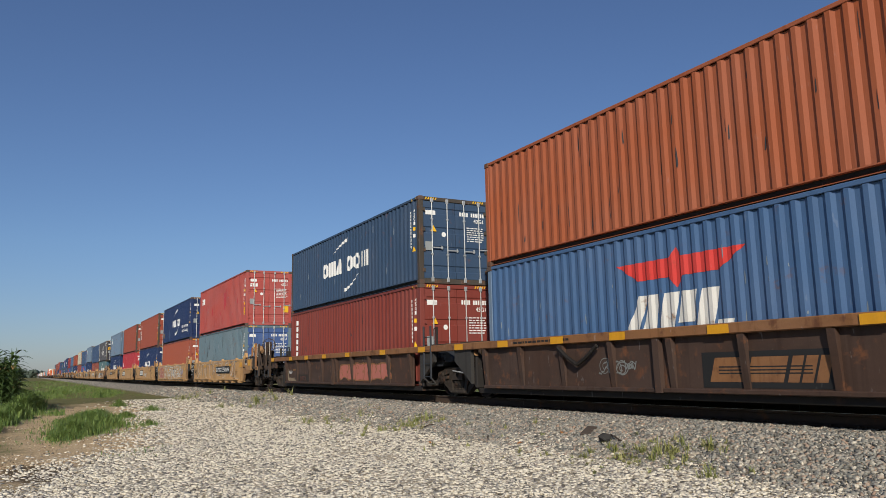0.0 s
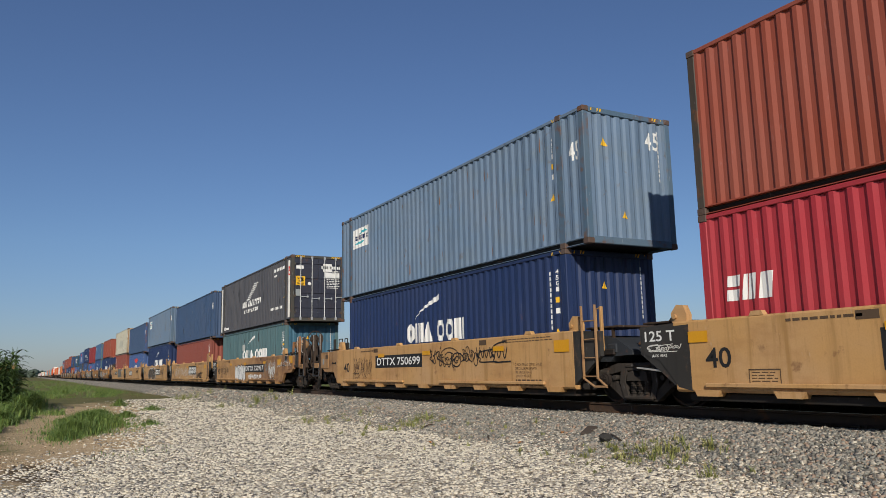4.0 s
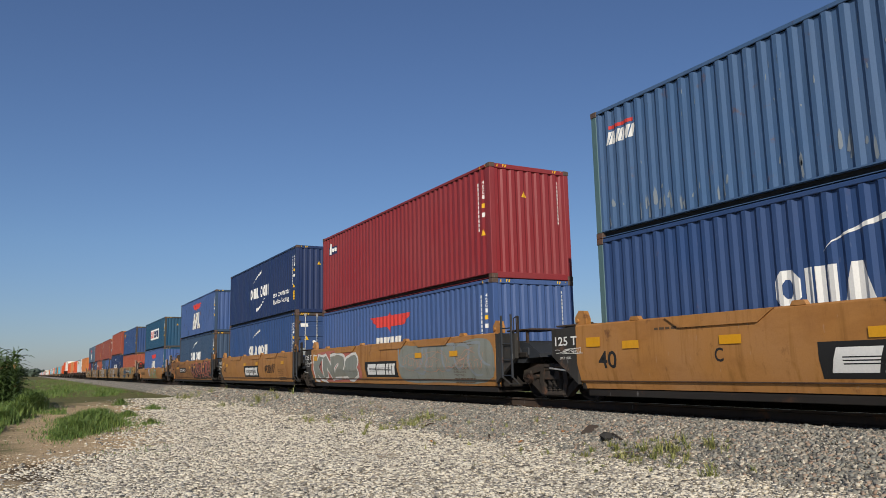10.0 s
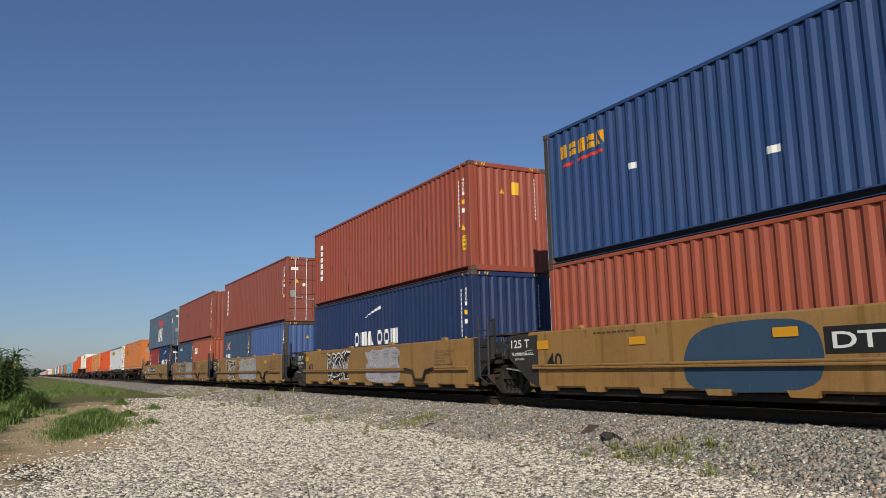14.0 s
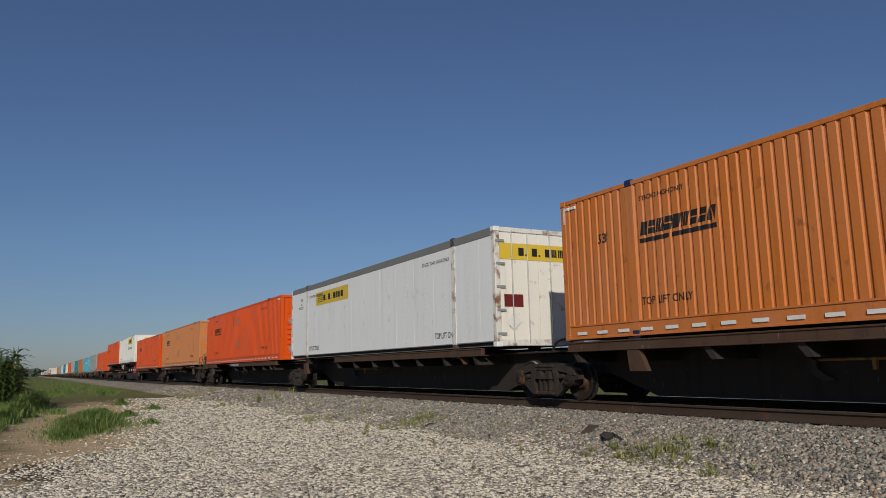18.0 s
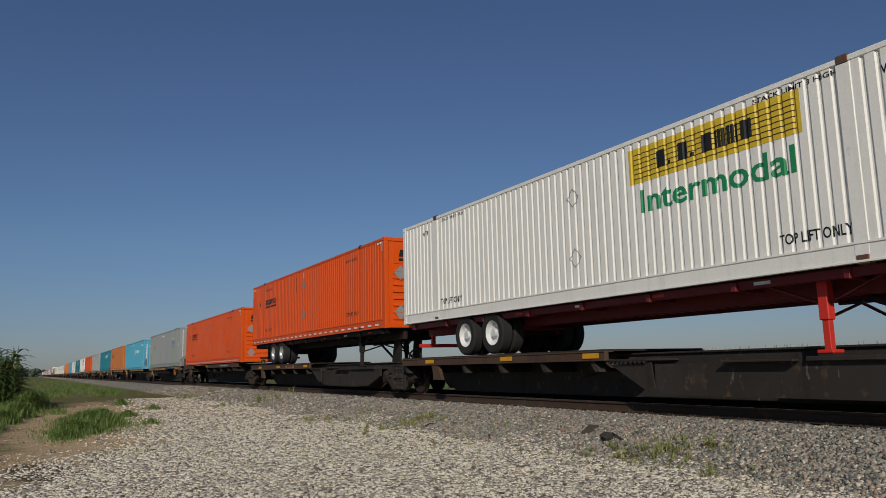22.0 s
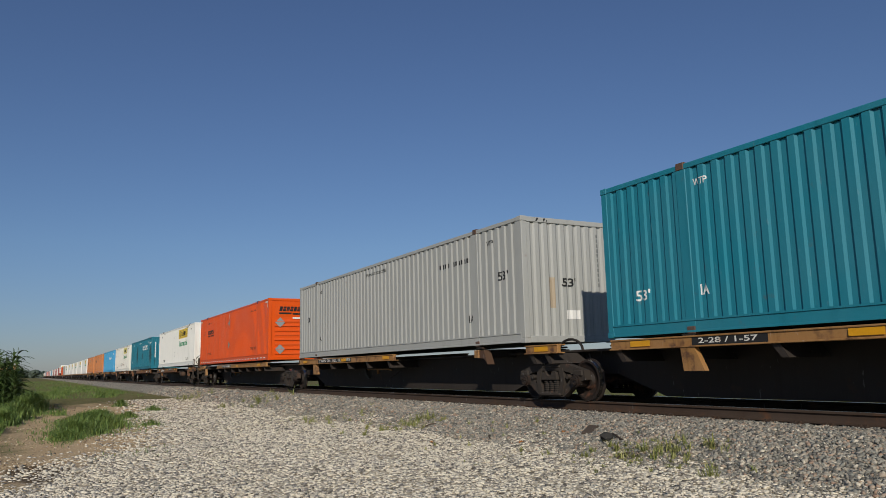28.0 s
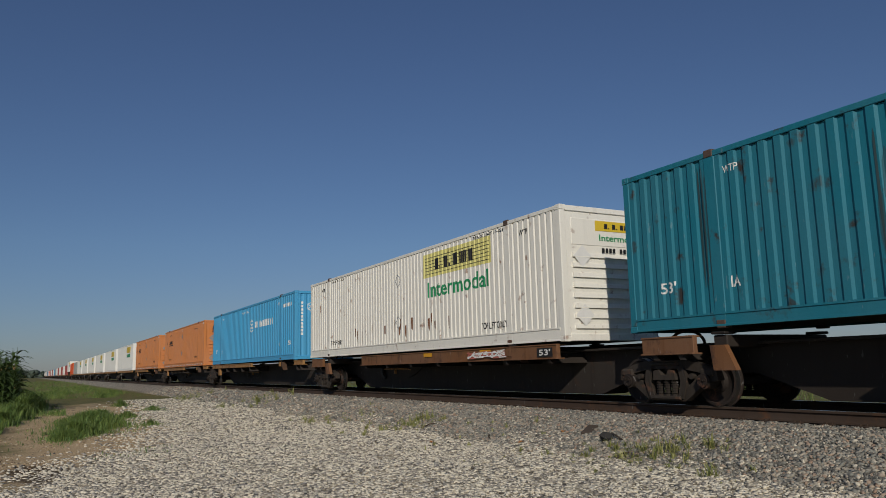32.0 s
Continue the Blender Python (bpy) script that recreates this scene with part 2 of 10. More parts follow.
class Shape:
    def __init__(self):
        self.v, self.f = [], []

    def poly(self, pts):
        n = len(self.v)
        self.v += [tuple(p) for p in pts]
        self.f.append(tuple(range(n, n + len(pts))))
        return self

    def box(self, x0, x1, y0, y1, z0, z1, c=0.0):
        n = len(self.v)
        if c <= 0:
            self.v += [(x, y, z) for x in (x0, x1) for y in (y0, y1) for z in (z0, z1)]
            self.f += [tuple(n + i for i in q) for q in ((0, 1, 3, 2), (4, 6, 7, 5), (0, 4, 5, 1), (2, 3, 7, 6), (0, 2, 6, 4), (1, 5, 7, 3))]
            return self
        c = min(c, (x1 - x0) * 0.45, (y1 - y0) * 0.45, (z1 - z0) * 0.45)
        lo, hi = (x0, y0, z0), (x1, y1, z1)
        idx = {}
        for k in range(8):
            s = (k >> 2 & 1, k >> 1 & 1, k & 1)
            for a in range(3):
                p = []
                for b in range(3):
                    e = hi[b] if s[b] else lo[b]
                    p.append(e if a == b else (e - c if s[b] else e + c))
                idx[s, a] = len(self.v)
                self.v.append(tuple(p))
        def quad(ids, out):
            p = [Vector(self.v[i]) for i in ids]
            nrm = (p[1] - p[0]).cross(p[2] - p[0])
            self.f.append(tuple(ids) if nrm.dot(Vector(out)) >= 0 else tuple(reversed(ids)))
        for a in range(3):
            o = [b for b in range(3) if b != a]
            for s in (0, 1):
                ids = []
                for q in ((0, 0), (0, 1), (1, 1), (1, 0)):
                    k = [0, 0, 0]
                    k[a], k[o[0]], k[o[1]] = s, q[0], q[1]
                    ids.append(idx[tuple(k), a])
                out = [0, 0, 0]
                out[a] = 1 if s else -1
                quad(ids, out)
            for q in ((0, 0), (0, 1), (1, 1), (1, 0)):
                k0, k1, out = [0, 0, 0], [0, 0, 0], [0, 0, 0]
                k0[o[0]], k0[o[1]] = q
                k1[o[0]], k1[o[1]] = q
                k1[a] = 1
                out[o[0]], out[o[1]] = (1 if q[0] else -1), (1 if q[1] else -1)
                quad([idx[tuple(k0), o[0]], idx[tuple(k1), o[0]], idx[tuple(k1), o[1]], idx[tuple(k0), o[1]]], out)
        for k in range(8):
            s = (k >> 2 & 1, k >> 1 & 1, k & 1)
            quad([idx[s, 0], idx[s, 1], idx[s, 2]], [1 if q else -1 for q in s])
        return self

    def prism(self, pts, axis, a, b):
        """A polygon in the two other axes (in x, y, z order), pushed along axis from a to b."""
        def at(p, h):
            q = list(p)
            q.insert(axis, h)
            return tuple(q)
        n, k = len(self.v), len(pts)
        self.v += [at(p, a) for p in pts] + [at(p, b) for p in pts]
        self.f.append(tuple(n + i for i in range(k)))
        self.f.append(tuple(n + k + i for i in reversed(range(k))))
        self.f += [(n + i, n + k + i, n + k + (i + 1) % k, n + (i + 1) % k) for i in range(k)]
        return self

    def cyl(self, p0, p1, r, seg=10, r1=None, caps=True):
        p0, p1 = Vector(p0), Vector(p1)
        r1 = r if r1 is None else r1
        w = (p1 - p0).normalized()
        a = w.orthogonal().normalized()
        b = w.cross(a)
        n = len(self.v)
        for p, rr in ((p0, r), (p1, r1)):
            for i in range(seg):
                g = 2 * math.pi * i / seg
                self.v.append(tuple(p + a * math.cos(g) * rr + b * math.sin(g) * rr))
        self.f += [(n + i, n + (i + 1) % seg, n + seg + (i + 1) % seg, n + seg + i) for i in range(seg)]
        if caps:
            self.f.append(tuple(n + i for i in reversed(range(seg))))
            self.f.append(tuple(n + seg + i for i in range(seg)))
        return self

    def tube(self, pts, r, seg=6):
        for p, q in zip(pts, pts[1:]):
            self.cyl(p, q, r, seg)
        return self

    def lathe(self, prof, centre, axis=0, seg=24):
        """Profile of (along, radius) turned round an axis through centre."""
        n, k = len(self.v), len(prof)
        for i in range(seg):
            g = 2 * math.pi * i / seg
            for h, r in prof:
                p = [r * math.cos(g), r * math.sin(g)]
                p.insert(axis, h)
                self.v.append(tuple(p[j] + centre[j] for j in range(3)))
        for i in range(seg):
            j = (i + 1) % seg
            self.f += [(n + i * k + q, n + i * k + q + 1, n + j * k + q + 1, n + j * k + q) for q in range(k - 1)]
        return self

    def mesh(self, name, smooth=True):
        me = bpy.data.meshes.new(name)
        me.from_pydata(self.v, [], self.f)
        bm = bmesh.new()
        bm.from_mesh(me)
        bmesh.ops.recalc_face_normals(bm, faces=bm.faces)
        bm.to_mesh(me)
        bm.free()
        if smooth:
            me.polygons.foreach_set("use_smooth", [True] * len(me.polygons))
            me.set_sharp_from_angle(angle=radians(32))
        me.update()
        return me


def part(name, shape, material, parent, label="", key=None, at=None):
    """One mesh object under a thing or a part; parts with the same key share their mesh."""
    k = None if key is None else (name, key, material.name)
    if k in CACHE and k is not None:
        me = CACHE[k]
    else:
        if callable(shape):
            shape = shape()
        me = shape.mesh(name)
        me.materials.append(material)
        if k is not None:
            CACHE[k] = me
    ob = new(name, me)
    ob.parent = parent
    if at is not None:
        ob.location = at
    if label:
        tagged(ob, label)
    return ob


def ribbon(shape, pts, width, to_world):
    """A flat stroke along a rounded polyline."""
    for _ in range(2):
        out = [pts[0]]
        for p, q in zip(pts, pts[1:]):
            out += [(p[0] * 0.75 + q[0] * 0.25, p[1] * 0.75 + q[1] * 0.25), (p[0] * 0.25 + q[0] * 0.75, p[1] * 0.25 + q[1] * 0.75)]
        pts = out + [pts[-1]]
    left, right = [], []
    for i, p in enumerate(pts):
        a, b = Vector(pts[max(0, i - 1)]), Vector(pts[min(len(pts) - 1, i + 1)])
        d = b - a
        if d.length < 1e-6:
            d = Vector((1, 0))
        n = Vector((-d.y, d.x)).normalized() * width / 2
        left.append((p[0] + n.x, p[1] + n.y))
        right.append((p[0] - n.x, p[1] - n.y))
    for i in range(len(pts) - 1):
        shape.poly([to_world(*q) for q in (left[i], left[i + 1], right[i + 1], right[i])])


def thing(name, label, category, group="", kind=""):
    return tagged(new(name), label, category, group, kind)


MOVERS = []      # (thing, place along the train, x, z)
WHEELS = []      # (wheelset, its pose on the truck, place along the train)

# ---- containers ----
INFO = {}


def ribs(a, b, pitch, shares, depth, m):
    """Trapezoid ribs from a to b: (along, depth) points, plain for m at both ends."""
    n = max(1, round((b - a - 2 * m) / pitch))
    p = (b - a - 2 * m) / n
    pts = [(a, 0.0)]
    for i in range(n):
        o = a + m + i * p
        pts += [(o + shares[0] * p * 0.5, 0.0), (o + (shares[0] * 0.5 + shares[1]) * p, depth),
                (o + (shares[0] * 0.5 + shares[1] + shares[2]) * p, depth), (o + (1 - shares[0] * 0.5) * p, 0.0)]
    return pts + [(b, 0.0)]


def sheet(prof, to_world, lo, hi, back):
    s = Shape()
    for (a, d), (b, e) in zip(prof, prof[1:]):
        if b - a > 1e-5:
            s.poly([to_world(a, d, lo), to_world(b, e, lo), to_world(b, e, hi), to_world(a, d, hi)])
    a, b = prof[0][0], prof[-1][0]
    s.poly([to_world(a, back, lo), to_world(a, back, hi), to_world(b, back, hi), to_world(b, back, lo)])
    for q in (lo, hi):
        s.poly([to_world(a, 0, q), to_world(b, 0, q), to_world(b, back, q), to_world(a, back, q)])
    return s


STYLE = {  # pitch, rib shares, depth, plain margin, bottom rail, top rail
    "iso": (0.278, (0.27, 0.23, 0.27, 0.23), 0.036, 0.05, 0.15, 0.09),
    "domestic": (0.212, (0.62, 0.1, 0.18, 0.1), 0.022, 0.06, 0.3, 0.1),
    "wide": (0.285, (0.4, 0.14, 0.32, 0.14), 0.028, 0.08, 0.24, 0.11),
    "plate": (1.22, (0.975, 0.006, 0.013, 0.006), 0.003, 0.0, 0.14, 0.22),
}


def container(L, H, body, label, ends="ribbed", style="iso", frame_mat=None, group="containers on the train", rail_mat=None, posts=True, cast=None, W=None):
    W = W or (2.438 if style == "iso" else 2.59)
    fm, rm, cm = frame_mat or body, rail_mat or body, cast or M_CAST
    corner = M_CAST if style == "iso" else body
    pitch, shares, depth, m, br, tr = STYLE[style]
    ob = thing("shipping_container", label, "container", group)
    hl, hw = L / 2, W / 2
    k = (L, H, style)
    lip = 0.012
    prof = ribs(-hl + 0.13, hl - 0.13, pitch, shares, depth, m)
    eprof = ribs(-hw + 0.12, hw - 0.12, 0.25 if style != "domestic" else 0.21, (0.4, 0.2, 0.2, 0.2), 0.03, 0.05)
    z0, z1 = br, H - tr
    INFO[ob] = dict(L=L, W=W, H=H, prof=prof, eprof=eprof if ends == "ribbed" else [(-hw, 0.0), (hw, 0.0)], x=-hw + lip, y=-hl + lip)
    for s in (-1, 1):
        part("side_panel", lambda: sheet(prof, lambda a, d, z: (s * (hw - lip - d), a, z), z0, z1, 0.07), body, ob, key=(k, s))
        part("top_rail", lambda: Shape().box(min(s * hw, s * (hw - 0.08)), max(s * hw, s * (hw - 0.08)), -hl + 0.16, hl - 0.16, H - tr, H - 0.01, 0.012), rm, ob, key=(k, s))
        def bottom():
            q = Shape().prism([(s * a, b) for a, b in ((hw - 0.006, br), (hw - 0.006, br - 0.022), (hw - 0.105, br - 0.028), (hw - 0.105, 0.034), (hw - 0.02, 0.026), (hw - 0.02, 0.014), (hw - 0.125, 0.014), (hw - 0.125, br))], 1, -hl + 0.16, hl - 0.16)
            if br > 0.2:
                q = Shape().prism([(s * a, b) for a, b in ((hw - 0.1, 0.02), (hw + 0.012, 0.02), (hw + 0.012, 0.05), (hw - 0.004, 0.056), (hw - 0.004, br - 0.036), (hw + 0.012, br - 0.03), (hw + 0.012, br), (hw - 0.1, br))], 1, -hl + 0.16, hl - 0.16)
            return q
        part("bottom_rail", bottom, rm, ob, key=(k, s))
        for e in (-1, 1):
            x, y = s * (hw - 0.075), e * (hl - 0.08)
            part("corner_post", lambda: Shape().box(-0.075, 0.075, -0.08, 0.08, 0.11, H - 0.11, 0.015), fm, ob, key=k, at=(x, y, 0))
            for zz in (0, H - 0.118):
                part("corner_casting", lambda: Shape().box(-0.082, 0.084, -0.089, 0.089, 0, 0.118, 0.012).box(-0.0845, 0.0865, -0.035, 0.035, 0.035, 0.085, 0.01), corner, ob, key="c", at=(x, y, zz))
    if posts and L > 13:
        off = 6.096 - 0.08
        for s in (-1, 1):
            for e in (-1, 1):
                part("lifting_post", lambda: Shape().box(-0.02, 0.05, -0.11, 0.11, 0.1, H - 0.1, 0.012), fm, ob, key=k, at=(s * (hw - 0.02) - (0.03 if s > 0 else 0), e * off, 0))
                for zz in (-0.01, H - 0.11):
                    part("lifting_casting", lambda: Shape().box(-0.03, 0.12, -0.09, 0.09, 0, 0.13, 0.012), cm, ob, key="lc", at=(s * (hw - 0.02) - (0.09 if s > 0 else 0), e * off, zz))
    part("roof", lambda: Shape().box(-hw + 0.06, hw - 0.06, -hl + 0.06, hl - 0.06, H - 0.06, H - 0.025, 0.01), body, ob, key=k)
    part("floor", lambda: Shape().box(-hw + 0.08, hw - 0.08, -hl + 0.1, hl - 0.1, 0.05, br if br < 0.2 else 0.17, 0.01), M_STEEL, ob, key=k)
    for e in (-1, 1):
        y0, y1 = sorted((e * hl, e * (hl - 0.09)))
        part("end_header", lambda: Shape().box(-hw + 0.15, hw - 0.15, y0, y1, H - 0.13, H - 0.01, 0.012), fm, ob, key=(k, e))
        part("end_sill", lambda: Shape().box(-hw + 0.15, hw - 0.15, y0, y1, 0.01, 0.16, 0.012), fm, ob, key=(k, e))
        if e > 0 or ends == "ribbed":
            ep = ribs(-hw + 0.14, hw - 0.14, 0.25, (0.4, 0.2, 0.2, 0.2), 0.03, 0.05)
            part("end_wall", lambda: sheet(ep, lambda a, d, z: (a, e * (hl - 0.02 - d), z), 0.15, H - 0.12, 0.08), body, ob, key=(k, e, ends))
    if ends == "ribbed":
        INFO[ob]["eprof"] = ribs(-hw + 0.14, hw - 0.14, 0.25, (0.4, 0.2, 0.2, 0.2), 0.03, 0.05)
        INFO[ob]["y"] = -hl + 0.02
    elif ends == "doors":
        INFO[ob]["y"] = -hl + 0.02
        for s in (-1, 1):
            x0, x1 = sorted((s * 0.008, s * (hw - 0.15)))
            def leaf():
                pts = [(-hl + 0.075, 0.17), (-hl + 0.025, 0.17)]
                for i in range(4):
                    zc = 0.17 + (H - 0.31) * (i + 0.5) / 4
                    pts += [(-hl + 0.025, zc - 0.1), (-hl + 0.05, zc - 0.07), (-hl + 0.05, zc + 0.07), (-hl + 0.025, zc + 0.1)]
                return Shape().prism(pts + [(-hl + 0.025, H - 0.14), (-hl + 0.075, H - 0.14)], 0, x0, x1)
            door = part("door", leaf, body, ob, key=(k, s))
            for r in (0.27, 0.75):
                x = s * (hw - 0.15) * r
                part("lock_rod", lambda: Shape().cyl((0, 0, 0.1), (0, 0, H - 0.08), 0.017, 8).box(-0.045, 0.045, -0.02, 0.02, 0.06, 0.2, 0.008).box(-0.045, 0.045, -0.02, 0.02, H - 0.18, H - 0.05, 0.008)
                     .box(-0.04, 0.04, -0.02, 0.02, 0.85, 0.9, 0.006).box(-0.04, 0.04, -0.02, 0.02, 1.9, 1.95, 0.006), M_ROD, door, key=H, at=(x, -hl - 0.012, 0))
                part("door_handle", lambda: Shape().box(-0.02, 0.36, -0.012, 0.012, -0.018, 0.018, 0.006).box(0.3, 0.34, -0.016, 0.016, -0.05, 0.06, 0.006), M_ROD, door, key="h", at=(x, -hl - 0.016, 1.0 + (0.07 if r > 0.5 else 0)))
            for i in range(4):
                part("hinge", lambda: Shape().box(-0.06, 0.03, -0.01, 0.03, -0.05, 0.05, 0.008).cyl((0.03, 0, -0.06), (0.03, 0, 0.06), 0.014, 6), fm, door, key="hg", at=(s * (hw - 0.16), -hl + 0.005, 0.4 + i * (H - 0.8) / 3))
    elif ends == "slatted":
        INFO[ob]["y"] = -hl + 0.02
        part("end_wall", lambda: Shape().box(-hw + 0.14, hw - 0.14, -hl + 0.03, -hl + 0.1, 0.15, H - 0.12, 0.01), body, ob, key=(k, "s"))
        part("end_panel", lambda: Shape().box(-hw + 0.3, hw - 0.3, -hl + 0.018, -hl + 0.04, H - 0.85, H - 0.27, 0.01), body, ob, key=(k, "p"))
        for i in range(8):
            part("end_rib", lambda: Shape().prism([(-0.02, -0.05), (0.05, -0.05), (0.05, 0.05), (0.0, 0.045)], 0, -hw + 0.3, hw - 0.3), body, ob, key=(k, "r"), at=(0, -hl + 0.006, 0.32 + i * (H - 1.3) / 7.4))
    elif ends == "plain_doors":
        INFO[ob]["y"] = -hl + 0.02
        for s in (-1, 1):
            x0, x1 = sorted((s * 0.006, s * (hw - 0.13)))
            door = part("door", lambda: Shape().box(x0, x1, -hl + 0.025, -hl + 0.08, 0.16, H - 0.13, 0.008), body, ob, key=(k, s, "pd"))
            for r in (0.3, 0.7):
                part("lock_rod", lambda: Shape().cyl((0, 0, 0.08), (0, 0, H - 0.06), 0.016, 8), M_ROD, door, key=(H, "p"), at=(s * (hw - 0.15) * r, -hl - 0.004, 0))
            for i in range(5):
                part("hinge", lambda: Shape().box(-0.13, 0.13, -0.012, 0.02, -0.035, 0.035, 0.008), M_PLACARD, door, key="hp", at=(s * (hw - 0.16), -hl + 0.005, 0.3 + i * (H - 0.65) / 4))
    return ob


# ---- painted marks that follow the ribs ----
def clip_strip(poly, a, b):
    for lim, keep in ((a, 1), (b, -1)):
        out = []
        for p, q in zip(poly, poly[1:] + poly[:1]):
            ip, iq = (p[0] - lim) * keep >= 0, (q[0] - lim) * keep >= 0
            if ip:
                out.append(p)
            if ip != iq:
                r = (lim - p[0]) / (q[0] - p[0])
                out.append((lim, p[1] + r * (q[1] - p[1])))
        poly = out
        if len(poly) < 3:
            return []
    return poly


def on_ribs(polys, prof, to_world):
    s = Shape()
    xs = [p[0] for p in prof]
    for poly in polys:
        lo, hi = min(p[0] for p in poly), max(p[0] for p in poly)
        cuts = [lo] + [x for x in xs if lo < x < hi] + [hi]
        for a, b in zip(cuts, cuts[1:]):
            if b - a < 1e-6:
                continue
            c = clip_strip(list(poly), a, b)
            if len(c) >= 3:
                da, db = np.interp(a + 1e-7, xs, [p[1] for p in prof]), np.interp(b - 1e-7, xs, [p[1] for p in prof])
                s.poly([to_world(x, da + (db - da) * (x - a) / (b - a), z) for x, z in c])
    return s


def mark(ob, name, polys, material, label="", lift=0.004):
    """Paint on the track-side panel: u runs from the far end towards the front, z from the bottom."""
    i = INFO[ob]
    flipped = [[(i["L"] / 2 - u, z) for u, z in p] for p in polys]
    m = part(name, on_ribs(flipped, i["prof"], lambda a, d, z: (i["x"] + d - lift, a, z)), material, ob, label)
    return tagged(m, kind="stuff") if len(polys) > 1 else m


def flat_mark(ob, name, polys, material, label="", lift=0.008):
    """A flat plate or strip that bridges the ribs."""
    i = INFO[ob]
    s = Shape()
    for p in polys:
        s.poly([(i["x"] - lift, i["L"] / 2 - u, z) for u, z in p])
    m = part(name, s, material, ob, label)
    return tagged(m, kind="stuff") if len(polys) > 1 else m


def end_mark(ob, name, polys, material, label="", lift=0.004):
    """Paint on the front end: u from its left edge, z from the bottom."""
    i = INFO[ob]
    moved = [[(u - i["W"] / 2, z) for u, z in p] for p in polys]
    m = part(name, on_ribs(moved, i["eprof"], lambda a, d, z: (a, i["y"] + d - lift, z)), material, ob, label)
    return tagged(m, kind="stuff") if len(polys) > 1 else m


def rect(u0, u1, z0, z1, slant=0.0):
    return [(u0, z0), (u1, z0), (u1 + slant, z1), (u0 + slant, z1)]


def blocks(u0, u1, z0, z1, pattern, slant=0.0, gap=0.2):
    """A brand's word as a row of plain block shapes."""
    out = []
    n = len(pattern)
    w = (u1 - u0) / n
    h = z1 - z0
    for i, c in enumerate(pattern):
        if c == " ":
            continue
        a, b = u0 + i * w, u0 + (i + 1 - gap) * w
        e = (b - a) * 0.3
        sl = lambda z: slant * (z - z0) / h
        def q(x0, x1, y0, y1):
            out.append([(x0 + sl(y0), y0), (x1 + sl(y0), y0), (x1 + sl(y1), y1), (x0 + sl(y1), y1)])
        if c == "o":
            out.append([(a + sl(z0), z0), (b - 1.1 * e + sl(z0), z0), (a + sl(z1), z1)])
            out.append([(b + sl(z1), z1), (a + 1.1 * e + sl(z1), z1), (b + sl(z0), z0)])
        elif c == "n":
            for k in range(3):
                q(a + k * 1.17 * e, a + (k * 1.17 + 0.96) * e, z0, z1)
        elif c == ".":
            q(a, a + (b - a) * 0.35, z0, z0 + h * 0.22)
        elif c == "u":
            q(a, a + e * 1.4, z0, z1), q(a + e * 1.8, b, z0, z1)
        elif c == "c":
            q(a, b, z0, z0 + h * 0.44), q(a, b, z1 - h * 0.44, z1)
        else:
            q(a, b, z0, z1)
    return out


def swoosh(u0, u1, z0, z1, flip=False):
    """A tapering curved brush stroke rising from u0, z0 to u1, z1."""
    out, n = [], 9
    def at(t, side):
        t = 1 - t if flip else t
        u = u0 + (u1 - u0) * t
        z = z0 + (z1 - z0) * (t ** 0.6 if not flip else t ** 1.7)
        wd = (0.02 + 0.3 * (1 - t if flip else t)) * (z1 - z0) * 0.5
        return u, (z - wd * (1.6 if side else 0)) if not flip else (z + wd * (1.6 if side else 0))
    for i in range(n):
        a, b = i / n, (i + 1) / n
        out.append([at(a, 0), at(b, 0), at(b, 1), at(a, 1)])
    return out


TEXTS = {}


def words(text, u0, u1, z0, z1, fat=0.016):
    """Letters of the built-in font as triangles filling a box."""
    key = (text, fat)
    if key not in TEXTS:
        cu = bpy.data.curves.new("words", "FONT")
        cu.body, cu.resolution_u, cu.offset = text, 3, fat
        ob = bpy.data.objects.new("words", cu)
        scene.collection.objects.link(ob)
        dg = bpy.context.evaluated_depsgraph_get()
        me = bpy.data.meshes.new_from_object(ob.evaluated_get(dg))
        me.calc_loop_triangles()
        vs = [(v.co.x, v.co.y) for v in me.vertices]
        TEXTS[key] = [[vs[i] for i in tri.vertices] for tri in me.loop_triangles]
        bpy.data.objects.remove(ob)
        bpy.data.curves.remove(cu)
        bpy.data.meshes.remove(me)
    tris = TEXTS[key]
    xs = [p[0] for t in tris for p in t]
    ys = [p[1] for t in tris for p in t]
    x0, x1, y0, y1 = min(xs), max(xs), min(ys), max(ys)
    return [[(u0 + (x - x0) / (x1 - x0) * (u1 - u0), z0 + (y - y0) / (y1 - y0) * (z1 - z0)) for x, y in t] for t in tris]


for ch in sorted(set("OSERVTUNDMAXK28LHBIC")):
    for weight in (-0.02, -0.015, -0.01, -0.005, 0.0, 0.03, 0.05, 0.06, 0.07, 0.08, 0.1, 0.13):
        words(ch, 0, 1, 0, 1, weight)


def column(u, z0, z1, n, w):
    """A column of small marks too small to read."""
    h = (z1 - z0) / n
    return [rect(u - w / 2, u + w / 2, z0 + i * h + h * 0.15, z0 + (i + 1) * h - h * 0.12) for i in range(n)]


def rows_of(u0, u1, z0, z1, n, seed=0, thin=0.3):
    """Lines of small print as bars."""
    r = random.Random(seed)
    h = (z1 - z0) / n
    out = []
    for i in range(n):
        u = u0
        while u < u1 - 0.06:
            e = min(u1, u + r.uniform(0.06, 0.16))
            out.append(rect(u, e, z0 + i * h + thin * h, z0 + (i + 1) * h - thin * h))
            u = e + 0.03
    return out


